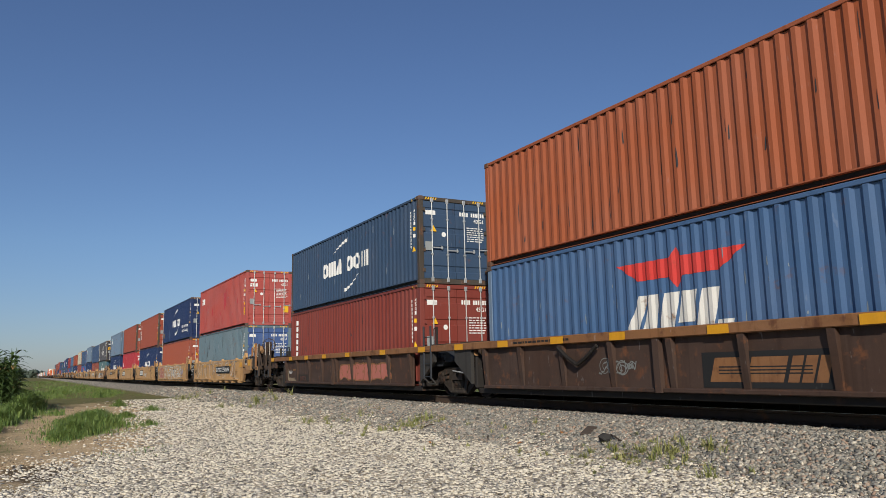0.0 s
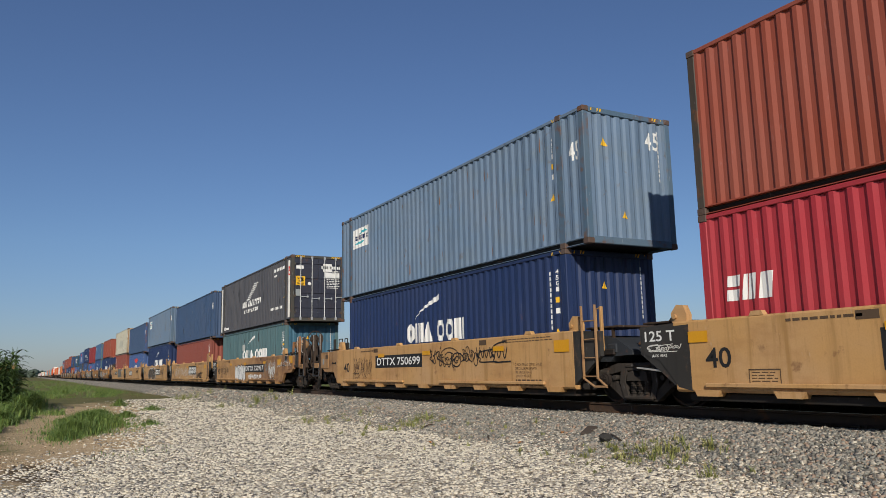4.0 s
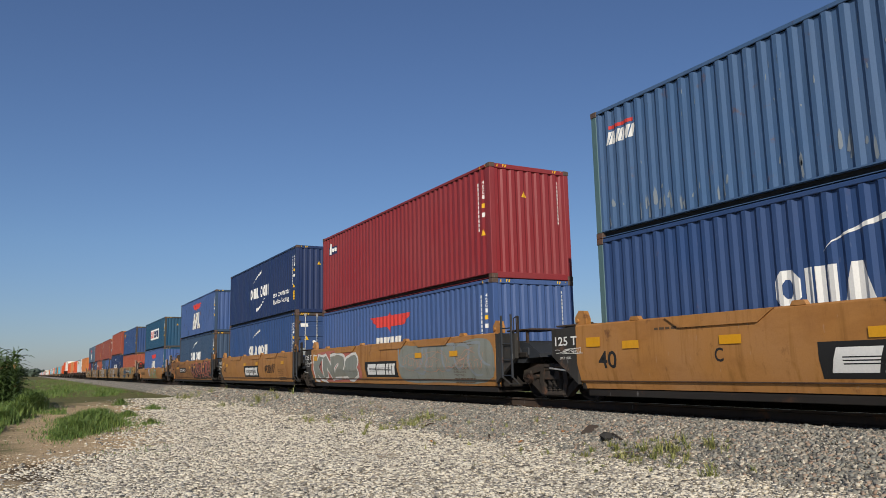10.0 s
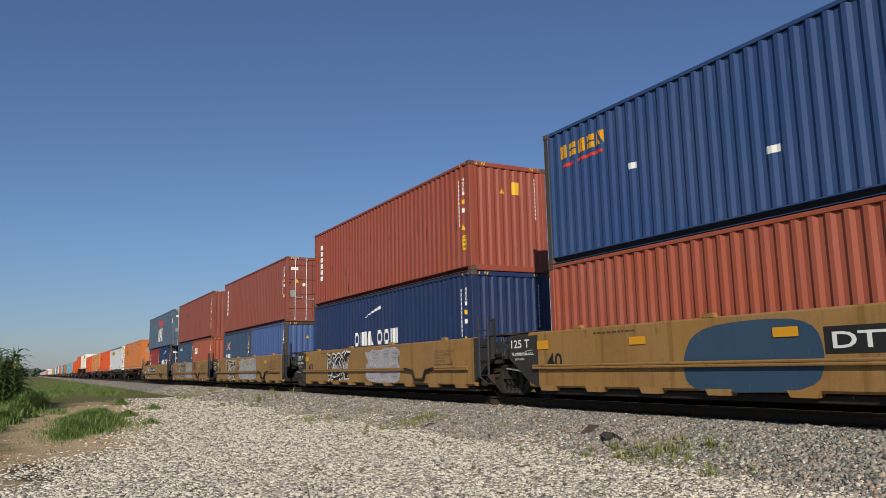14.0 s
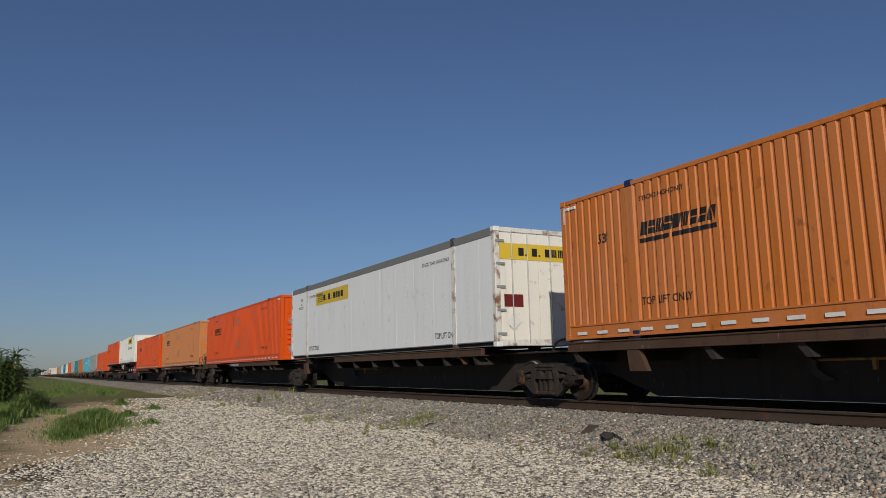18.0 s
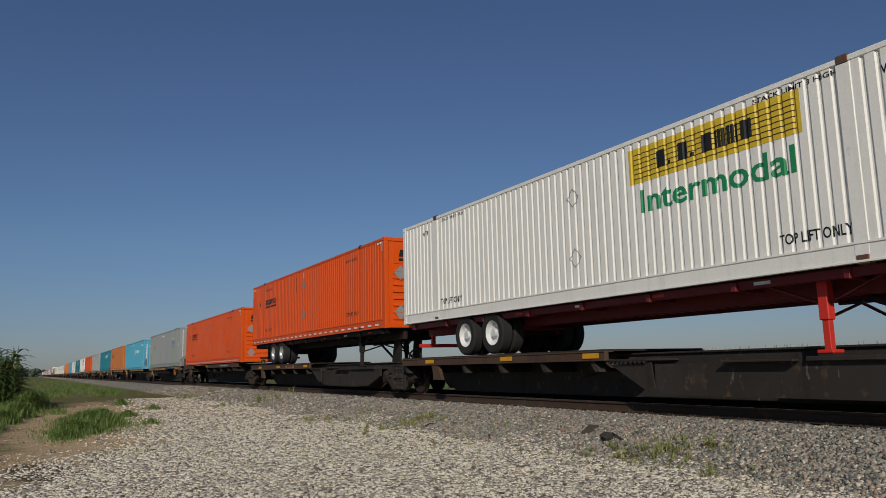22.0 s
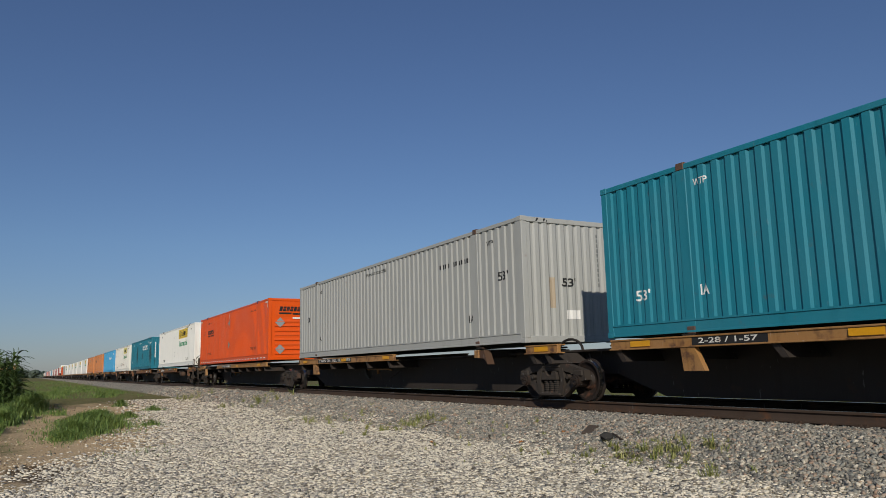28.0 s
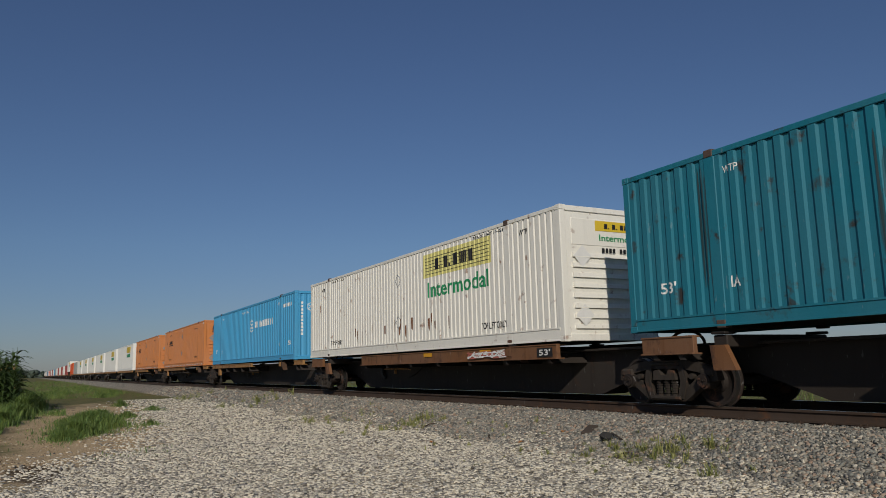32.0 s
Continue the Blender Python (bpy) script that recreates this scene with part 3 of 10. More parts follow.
def scuffs(ob, n, seed, material, z0=0.3, z1=0.92, tall=0.5, wide=0.03, u0=0.03, u1=0.97):
    """Scrapes and run marks on the track-side panel, thin and upright."""
    r = random.Random(seed)
    i = INFO[ob]
    polys = []
    for _ in range(n):
        u, z = i["L"] * r.uniform(u0, u1), i["H"] * r.uniform(z0, z1)
        w, h = wide * r.uniform(0.3, 1.3), tall * r.uniform(0.15, 1.0)
        z = max(0.2, z - h)
        k = r.uniform(-0.4, 0.4) * w
        polys.append([(u, z), (u + 0.5 * w, z - 0.02), (u + w, z + 0.1 * h), (u + w * 0.8 + k, z + 0.7 * h), (u + 0.45 * w + k, z + h), (u + k, z + 0.6 * h)])
    return mark(ob, "scuff", polys, material, lift=0.0055)


def triangle(u, z, w):
    return [(u - w / 2, z), (u + w / 2, z), (u, z + w * 0.95)]


def disc(u, z, r, n=14, squash=1.0):
    return [(u + r * squash * math.cos(2 * math.pi * i / n), z + r * math.sin(2 * math.pi * i / n)) for i in range(n)]


def diamond(u, z, r):
    return [(u - r, z), (u, z - r), (u + r, z), (u, z + r)]


def iso_marks(ob, white=M_WHITE, size="45G1", doors=False, caution=False, seed=1):
    """Number columns, hazard triangle and small labels near the front corner of a sea container."""
    i = INFO[ob]
    L, H, W = i["L"], i["H"], i["W"]
    o = L - (0.75 if L > 13 else 0.0)
    mark(ob, "number_column", column(o - 0.62, H * 0.42, H * 0.86, 11, 0.045), white)
    for j, ch in enumerate(size):
        mark(ob, "size_code", words(ch, o - 0.4, o - 0.33, H * 0.83 - j * 0.125, H * 0.83 - j * 0.125 + 0.1), white)
    mark(ob, "warning_triangle", [triangle(o - 0.4, H * 0.38, 0.16)], M_LABEL)
    mark(ob, "small_label", [rect(o - 0.42, o - 0.32, H * 0.54, H * 0.58)], white)
    mark(ob, "height_label", [rect(o - 0.42, o - 0.32, H * 0.62, H * 0.66)], M_LABEL)
    for z in (H - 0.105,):
        mark(ob, "corner_stripe", [rect(o - 0.5 + q * 0.08, o - 0.46 + q * 0.08, z + 0.016, z + 0.08, 0.03) for q in range(5)], M_LABEL, lift=0.014)
        end_mark(ob, "corner_stripe", [rect(s + q * 0.08, s + 0.04 + q * 0.08, z + 0.01, z + 0.08, 0.03) for s in (0.2, W - 0.62) for q in range(5)], M_LABEL, lift=0.024)
    if doors:
        end_mark(ob, "owner_mark", [rect(0.22, 0.55, H * 0.79, H * 0.84)], white)
        end_mark(ob, "number_mark", blocks(W * 0.56, W * 0.92, H * 0.8, H * 0.845, "bbbb bbbbbb", 0, 0.3), white)
        end_mark(ob, "size_code", words(size, W * 0.76, W * 0.9, H * 0.73, H * 0.775), white)
        end_mark(ob, "weight_table", rows_of(W * 0.66, W * 0.9, H * 0.5, H * 0.68, 7, seed), white)
        end_mark(ob, "warning_triangle", [triangle(0.48, H * 0.6, 0.2)], M_LABEL)
        end_mark(ob, "round_label", [disc(0.82, H * 0.57, 0.075)], white)
        end_mark(ob, "plate", [rect(0.2, 0.42, H * 0.38, H * 0.48)], M_PLACARD)
    else:
        end_mark(ob, "number_column", column(W - 0.36, H * 0.5, H * 0.9, 11, 0.055), white)
        end_mark(ob, "warning_triangle", [triangle(W * 0.42, H * 0.72 if seed % 2 else H * 0.2, 0.17)], M_LABEL)
    if caution:
        mark(ob, "caution_label", [rect(o - 0.44, o - 0.22, H * 0.2, H * 0.33)], M_LABEL)
        mark(ob, "caution_lettering", words("CAUTION", o - 0.425, o - 0.235, H * 0.295, H * 0.32) + words("9'6\"", o - 0.4, o - 0.26, H * 0.255, H * 0.28) + words("HIGH", o - 0.41, o - 0.25, H * 0.213, H * 0.24), M_BLACK, lift=0.007)
        end_mark(ob, "caution_label", [rect(W * 0.55, W * 0.65, H * 0.72, H * 0.84) if not doors else rect(W * 0.82, W * 0.93, H * 0.24, H * 0.36)], M_LABEL)


def wing_mark(ob, u0, u1, z, zb, white0, white1, zt, name="carrier_mark", lean=0.22):
    """A red wing shape over a row of white block shapes."""
    m = (u0 + u1) / 2
    h = 0.34
    mark(ob, name, [[(u0, z), (u0 + 0.55, z - h), (m - 0.2, z - h), (m - 0.2, z)], [(u1, z), (u1 - 0.55, z - h), (m + 0.2, z - h), (m + 0.2, z)],
                    rect(m - 0.2, m + 0.2, z - h, z), [(m - 0.16, z - h), (m, z - h - 0.2), (m + 0.16, z - h)], [(m - 0.12, z), (m + 0.12, z), (m + 0.02, z + 0.17)]], M_REDLOGO, "red spread-wing emblem")
    w = (white1 - white0) / 3
    h = zt - zb
    a, c, d = white0, white0 + w * 1.02, white0 + w * 2.0

    def lean_box(p0, p1, q0, q1):
        return [(p0 + lean * (q0 - zb), q0), (p1 + lean * (q0 - zb), q0), (p1 + lean * (q1 - zb), q1), (p0 + lean * (q1 - zb), q1)]
    polys = [[(a, zb), (a + 0.4 * w, zb), (a + 0.56 * w + lean * h, zt), (a + 0.3 * w + lean * h, zt)], [(a + 0.5 * w, zb), (a + 0.9 * w, zb), (a + 0.86 * w + lean * h, zt), (a + 0.6 * w + lean * h, zt)],
             lean_box(c, c + 0.4 * w, zb, zt), lean_box(c + 0.46 * w, c + 0.88 * w, zb + 0.26 * h, zt), lean_box(d, d + 0.42 * w, zb, zt), lean_box(d + 0.47 * w, d + 0.84 * w, zb, zb + 0.26 * h)]
    mark(ob, "white_word_mark", polys, M_WORNWHITE)


def slabs(u0, u1, z0, z1, pattern):
    """A row of plain shapes: rings, triple bars, wedges and gaps."""
    wide = {"o": 1.0, "m": 1.15, "a": 1.05, " ": 0.45}
    k = (u1 - u0) / sum(wide[c] for c in pattern)
    out, u, h = [], u0, z1 - z0
    for c in pattern:
        a, b = u, u + wide[c] * k * 0.88
        w = b - a
        if c == "o":
            e, f = 0.3 * w, 0.26 * h
            ring = [(a, z0 + f), (a + e, z0), (b - e, z0), (b, z0 + f), (b, z1 - f), (b - e, z1), (a + e, z1), (a, z1 - f)]
            inner = [(a + w / 2 + (p - a - w / 2) * 0.36, z0 + h / 2 + (q - z0 - h / 2) * 0.5) for p, q in ring]
            out += [[ring[i], ring[(i + 1) % 8], inner[(i + 1) % 8], inner[i]] for i in range(8)]
        elif c == "m":
            out += [rect(a + 0.36 * w * i, a + 0.36 * w * i + 0.28 * w, z0, z1) for i in range(3)]
        elif c == "a":
            out.append([(a, z0), (b, z0), (a + 0.66 * w, z1), (a + 0.34 * w, z1)])
        u += wide[c] * k
    return out


def sail_mark(ob, u0, u1, z0, z1, s0, s1, sz0, sz1, second=None, material=None):
    """White block shapes under a curved stroke."""
    material = material or M_WHITE
    mark(ob, "white_word_mark", slabs(u0, u1, z0, z1, "oma oom"), material)
    mark(ob, "curved_stroke", swoosh(s0, s1, sz0, sz1), material)
    if second:
        mark(ob, "curved_stroke", swoosh(*second, flip=True), material)

# ---- railway cars: z = 0 is the top of the rail ----
def truck(car, y, along, radius=0.46, spread=0.89):
    iron = M_TRUCK
    bolster = part("truck", lambda: Shape().box(-0.98, 0.98, -0.2, 0.2, 0.34, 0.66, 0.03).box(-0.3, 0.3, -0.3, 0.3, 0.62, 0.78, 0.03).box(-0.9, 0.9, -0.34, -0.24, 0.3, 0.4, 0.02).box(-0.9, 0.9, 0.24, 0.34, 0.3, 0.4, 0.02), iron, car, "rusty cast steel truck", key="b", at=(0, y, -SAG))

    def frame_shape():
        s = Shape()
        s.prism([(-1.16, 0.44), (-1.12, 0.63), (-0.55, 0.77), (0.55, 0.77), (1.12, 0.63), (1.16, 0.44), (0.98, 0.4), (0.85, 0.55), (0.4, 0.63), (-0.4, 0.63), (-0.85, 0.55), (-0.98, 0.4)], 0, -0.08, 0.08)
        s.prism([(-0.98, 0.56), (-0.74, 0.52), (-0.36, 0.2), (0.36, 0.2), (0.74, 0.52), (0.98, 0.56), (0.9, 0.4), (0.42, 0.08), (-0.42, 0.08), (-0.9, 0.4)], 0, -0.07, 0.07)
        for e in (-1, 1):
            s.prism([(e * 0.28, 0.14), (e * 0.4, 0.12), (e * 0.5, 0.42), (e * 0.44, 0.68), (e * 0.3, 0.68), (e * 0.36, 0.42)], 0, -0.1, 0.1)
            s.cyl((-0.12, e * 0.62, 0.5), (0.12, e * 0.62, 0.5), 0.05, 8)
            a, b = sorted((e * 1.1, e * 0.8))
            s.box(-0.11, 0.11, a, b, 0.5, 0.64, 0.03)
        s.box(-0.13, 0.13, -0.36, 0.36, 0.1, 0.17, 0.02)
        s.prism([(-0.27, 0.44), (0.27, 0.44), (0.24, 0.6), (0.12, 0.62), (0.06, 0.52), (-0.06, 0.52), (-0.12, 0.62), (-0.24, 0.6)], 0, -0.13, 0.13)
        s.box(-0.1, 0.1, -0.34, 0.34, 0.68, 0.75, 0.02)
        return s

    def springs():
        s = Shape()
        for i in range(3):
            yy = (i - 1) * 0.17
            for q in range(6):
                s.cyl((0, yy, 0.17 + q * 0.044), (0, yy, 0.192 + q * 0.044), 0.078, 10)
                s.cyl((0, yy, 0.192 + q * 0.044), (0, yy, 0.214 + q * 0.044), 0.055, 8)
        return s
    for sx in (-1, 1):
        part("side_frame", frame_shape, iron, bolster, key="f", at=(sx * 1.0, 0, 0))
        part("suspension_spring", springs, iron, bolster, key="s", at=(sx * 1.03, 0, 0))

    def wheels():
        s = Shape()
        s.cyl((-1.0, 0, 0), (1.0, 0, 0), 0.075, 10)
        for e in (-1, 1):
            prof = [(e * 0.66, 0.1), (e * 0.665, 0.17), (e * 0.71, 0.2), (e * 0.72, radius - 0.1), (e * 0.69, radius - 0.06), (e * 0.685, radius + 0.026), (e * 0.715, radius + 0.026), (e * 0.725, radius),
                    (e * 0.82, radius - 0.005), (e * 0.825, radius - 0.05), (e * 0.79, radius - 0.08), (e * 0.765, radius - 0.12), (e * 0.76, 0.2), (e * 0.83, 0.16), (e * 0.83, 0.09)]
            s.lathe(prof, (0, 0, 0), 0, 28)
            s.cyl((e * 0.9, 0, 0), (e * 1.13, 0, 0), 0.13, 14)
            s.cyl((e * 1.13, 0, 0), (e * 1.17, 0, 0), 0.1, 12)
            for i in range(3):
                g = 2 * math.pi * i / 3
                s.cyl((e * 1.17, 0.06 * math.cos(g), 0.06 * math.sin(g)), (e * 1.2, 0.06 * math.cos(g), 0.06 * math.sin(g)), 0.022, 6)
        return s
    for e in (-1, 1):
        w = part("wheelset", wheels, M_WHEEL, bolster, key=radius, at=(0, e * spread, radius))
        me = w.data
        if len(me.materials) < 2:
            me.materials.append(M_TREAD)
            for f in me.polygons:
                c = f.center
                if math.hypot(c.y, c.z) > radius - 0.012 and 0.722 < abs(c.x) < 0.822:
                    f.material_index = 1
        if along is not None:
            WHEELS.append((w, (0, e * spread, radius), along + y + e * spread))
    return bolster


def car_mark(car, name, polys, material, x=1.5, lift=0.004, label=""):
    """Paint on the track-side wall: u from the car's middle towards the front, z above the rail."""
    s = Shape()
    for p in polys:
        s.poly([(-x - lift, -u, z) for u, z in p])
    m = part(name, s, material, car, label)
    return tagged(m, kind="stuff") if len(polys) > 1 else m


def ladder(car, x, y, z0, z1, mat, rungs=4):
    s = Shape()
    for e in (-0.2, 0.2):
        s.tube([(x, y + e, z0), (x, y + e, z1)], 0.028, 6)
    for i in range(rungs):
        z = z0 + (z1 - z0) * (i + 0.15) / rungs
        s.tube([(x, y - 0.2, z), (x, y + 0.2, z)], 0.014, 5)
    return part("ladder", s, mat, car)


def stanchion(car, x, y, z0, z1, mat):
    s = Shape().box(x - 0.03, x + 0.03, y - 0.03, y + 0.03, z0, z1, 0.008)
    s.tube([(x - 0.02, y + 0.12, z0 + 0.05), (x - 0.02, y + 0.12, z1 - 0.05), (x - 0.02, y, z1 - 0.02)], 0.012, 5)
    return part("handrail_post", s, mat, car)


def end_post(car, x, y, z0, z1, mat, side, drop=0.58):
    """A flat channel post with a bent grab rail beside it."""
    k = (z0, z1, side, x > 0)
    o = -1 if x < 0 else 1
    post = part("handrail_post", lambda: Shape().box(-0.022, 0.022, -0.055, 0.055, z0, z1, 0.008).box(min(0, -o * 0.05), max(0, -o * 0.05), -0.055, -0.043, z0, z1, 0.003), mat, car, key=k, at=(x, y, 0))
    part("grab_rail", lambda: Shape().tube([(o * 0.02, side * 0.03, z1 - 0.02), (o * 0.05, side * 0.1, z1 - 0.02), (o * 0.05, side * 0.115, z1 - 0.08), (o * 0.05, side * 0.115, z1 - drop), (o * 0.02, side * 0.05, z1 - drop - 0.03)], 0.013, 6), M_PALEBAR, post, key=k)


def brake_wheel(car, y, z, mat=None, x=-0.75, foot=0.95, stand=True):
    """Spoked hand brake wheel on its gear housing."""
    s = Shape()
    n = 20
    pts = [(x + 0.31 * math.cos(2 * math.pi * i / n), y, z + 0.31 * math.sin(2 * math.pi * i / n)) for i in range(n + 1)]
    s.tube(pts, 0.019, 6)
    for i in range(6):
        g = 2 * math.pi * (i + 0.3) / 6
        s.tube([(x, y + 0.03, z), (x + 0.31 * math.cos(g), y, z + 0.31 * math.sin(g))], 0.014, 5)
    s.cyl((x, y - 0.02, z), (x, y + 0.05, z), 0.06, 10)
    part("brake_wheel", s, mat or M_TRUCK, car)
    part("gear_housing", Shape().cyl((x, y + 0.06, z), (x, y + 0.18, z), 0.17, 16).box(x - 0.1, x + 0.1, y + 0.07, y + 0.17, z - 0.3, z, 0.02), M_ENDBROWN, car)
    part("brake_chain", Shape().tube([(x - 0.02, y + 0.1, z - 0.25), (x + 0.02, y + 0.12, z - 0.5), (x - 0.02, y + 0.1, foot)], 0.03, 6), M_STEEL, car)
    if stand:
        part("brake_stand", Shape().prism([(y + 0.86, foot), (y + 0.82, z - 0.5), (y + 0.74, z - 0.25), (y + 0.52, z - 0.2), (y + 0.46, z + 0.13), (y + 0.3, z + 0.13), (y + 0.28, z - 0.2), (y + 0.1, z - 0.3), (y + 0.02, foot)], 0, x + 0.06, x + 0.12)
             .box(x + 0.02, x + 0.2, y + 0.28, y + 0.32, foot, z + 0.12, 0.008), M_ENDBROWN, car)


def coupler(car, sgn, y0, y1):
    a, b = sorted((sgn * y0, sgn * y1))
    part("coupler", Shape().box(-0.09, 0.09, a, b, 0.62, 0.82, 0.02).box(-0.17, 0.17, sgn * y1 - 0.22, sgn * y1 + 0.05, 0.55, 0.9, 0.05), M_TRUCK, car)
    part("air_hose", Shape().tube([(-0.3, sgn * (y1 - 0.3), 0.7), (-0.34, sgn * (y1 - 0.1), 0.5), (-0.32, sgn * (y1 + 0.05), 0.42)], 0.025, 6), M_RUBBER, car)


def pipework(car, sgn, y0, y1, seed):
    """Brake pipes, valves, hoses and brackets crowded over the truck."""
    r = random.Random(seed)
    for mat, n in ((M_STEEL, 26), (M_ENDBROWN, 16)):
        s = Shape()
        for _ in range(n):
            x, y, z = r.uniform(-1.34, -0.7), sgn * r.uniform(y0, y1), r.uniform(0.66, 1.3)
            kind = r.randrange(4)
            if kind == 0:
                a, b, c = (r.uniform(0.04, 0.11) for _ in range(3))
                s.box(x - a, x + a, y - b, y + b, z - c, z + c, 0.012)
            elif kind == 1:
                ln = r.uniform(0.1, 0.35)
                s.cyl((x, y - ln, z), (x, y + ln, z), r.uniform(0.03, 0.08), 8)
            elif kind == 2:
                d, e = sgn * r.uniform(0.2, 0.6), r.uniform(-0.3, 0.2)
                s.tube([(x, y, z), (x - 0.03, y + d * 0.5, z + e * 0.3), (x, y + d, z + e)], r.uniform(0.012, 0.026), 6)
            else:
                h = r.uniform(0.15, 0.45)
                s.box(x - 0.02, x + 0.02, y - 0.05, y + 0.05, z - h, z, 0.008)
                s.cyl((x - 0.05, y, z), (x + 0.05, y, z), 0.05, 8)
        tagged(part("pipework", s, mat, car), kind="stuff")


CREASE, INSET = 0.69, 0.13      # the lower wall of the ochre cars leans in below the crease


def well_car(along, mat, kind, front, rear, label, group="articulated well cars"):
    """One unit of a double-stack well car. front and rear: 'joint' or 'end'."""
    car = thing("well_car", label, "railway car", group)
    LIFT[0] = 0.006
    top = {"tan": 1.37, "ochre": 1.45, "brown": 1.29, "single": 1.13, "mustard": 1.38}[kind]
    q = 6.55
    for sx in (-1, 1):
        def wall():
            s = Shape()
            if kind == "brown":
                s.box(sx * 1.4 - 0.03, sx * 1.4 + 0.03, -6.0, 6.0, 0.24, top - 0.1, 0.01)
            else:
                zz = CREASE if kind in ("ochre", "single") else 0.26
                s.prism([(sx * 1.34, 0.22), (sx * (1.5 - INSET if kind in ("single", "ochre") else 1.46), 0.22), (sx * 1.5, zz), (sx * 1.5, top - 0.03), (sx * 1.47, top), (sx * 1.36, top)], 1, -q, q)
            return s
        side = part("side_wall", wall, mat, car, key=(kind, sx))
        if kind == "brown":
            part("top_chord", lambda: Shape().box(sx * 1.46 - 0.09, sx * 1.46 + 0.09, -8.0, 8.0, top - 0.17, top, 0.015), M_BROWNTOP, car, key=sx)
            part("bottom_chord", lambda: Shape().box(sx * 1.42 - 0.06, sx * 1.42 + 0.06, -6.0, 6.0, 0.2, 0.28, 0.015), mat, car, key=sx)
            for i in range(9):
                yy = -5.9 + i * 1.475
                part("side_post", lambda: Shape().prism([(sx * 1.42, 0.28), (sx * 1.46, 0.28), (sx * 1.54, top - 0.18), (sx * 1.42, top - 0.18)], 1, -0.06, 0.06), mat, side, key=sx, at=(0, yy, 0))
                if i == 4:
                    part("side_post", lambda: Shape().prism([(sx * 1.42, 0.2), (sx * 1.52, 0.2), (sx * 1.54, top - 0.18), (sx * 1.42, top - 0.18)], 1, -0.07, 0.07), mat, side, key=(sx, "w"), at=(0, yy + 0.3, 0))
        else:
            for i in range(9 if kind not in ("ochre", "single") else 0):
                yy = -5.9 + i * 1.475
                part("bottom_tab", lambda: Shape().prism([(-0.2, 0.16), (0.2, 0.16), (0.26, 0.26), (-0.26, 0.26)], 0, sx * 1.44 - 0.09, sx * 1.44 + 0.09), mat, side, key=(kind, sx), at=(0, yy, 0))
            if kind == "ochre":
                for e in (3.05, -0.75, -3.4):
                    part("stiffener", lambda: Shape().prism([(-1.08, top - 0.01), (1.08, top - 0.01), (0.78, top - 0.2), (-0.78, top - 0.2)], 0, *sorted((sx * 1.5, sx * 1.535))), mat, side, key=sx, at=(0, e, 0))
                part("lower_rail", lambda: Shape().box(*sorted((sx * 1.41, sx * 1.442)), -q, q, 0.355, 0.375, 0.004), M_DULLSILL, side, key=sx)
            if kind == "tan":
                for a, b in ((-5.6, -1.0), (1.2, 5.9)):
                    part("lower_rail", lambda: Shape().box(*sorted((sx * 1.5, sx * 1.56)), a, b, 0.3, 0.37, 0.012), mat, side, key=(sx, a))
            if kind == "mustard":
                for z in (0.62, 0.67):
                    part("pipe_rail", lambda: Shape().tube([(sx * 1.56, -q + 0.2, z), (sx * 1.56, -4.6, z)], 0.025, 6).tube([(sx * 1.56, -2.8, z), (sx * 1.56, q - 0.2, z)], 0.025, 6), mat, side, key=(sx, z))
                part("drain_pipe", lambda: Shape().tube([(sx * 1.57, -4.6, 0.66), (sx * 1.57, -4.1, 0.6), (sx * 1.57, -3.95, 0.36), (sx * 1.57, -3.45, 0.36), (sx * 1.57, -3.3, 0.6), (sx * 1.57, -2.8, 0.66)], 0.035, 6), M_STEEL, side, key=sx)
            for i in range(4):
                part("top_lug", lambda: Shape().prism([(-0.13, 0), (0.13, 0), (0.09, 0.07), (-0.09, 0.07)], 0, sx * 1.44 - 0.05, sx * 1.44 + 0.05), mat, side, key=sx, at=(0, -5 + i * 3.3, top - 0.004))
    part("well_floor", lambda: Shape().box(-1.36, 1.36, -6.4, 6.4, 0.08, 0.2, 0.01), M_STEEL, car, key="w")
    for sgn, end in ((-1, front), (1, rear)):
        ty = 7.88 if end == "joint" else 7.95
        dark = M_CHEEK if kind != "single" else mat
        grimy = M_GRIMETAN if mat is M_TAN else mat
        reach = 7.45 if end == "joint" else 9.4
        for sx in (-1, 1):
            def cheek():
                if end == "joint":
                    p = [(q, top - 0.02), (7.35, top - 0.05), (7.35, 0.85), (6.9, 0.55), (q, 0.3)]
                elif kind == "brown":
                    p = [(7.42, top - 0.17), (7.98, top - 0.17), (7.98, 0.88), (7.42, 0.84)]
                else:
                    p = [(q, top), (8.12, top - 0.05), (8.12, 0.78), (7.85, 0.64), (6.92, 0.62), (6.56, 0.24), (q, 0.24)]
                return Shape().prism([(sgn * a, b) for a, b in p], 0, *sorted((sx * 1.4, sx * (1.49 if end == "joint" or kind == "brown" else 1.498))))
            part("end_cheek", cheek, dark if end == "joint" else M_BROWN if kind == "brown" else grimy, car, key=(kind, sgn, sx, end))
            if end == "joint" and sgn > 0 and kind in ("tan", "mustard"):
                part("cheek_plate", lambda: Shape().prism([(6.22, top - 0.06), (7.3, top - 0.09), (7.3, 0.86), (6.9, 0.74), (6.5, 0.3), (6.22, 0.24)], 0, *sorted((sx * 1.488, sx * 1.503))), M_CHEEK, car, key=(kind, sx))
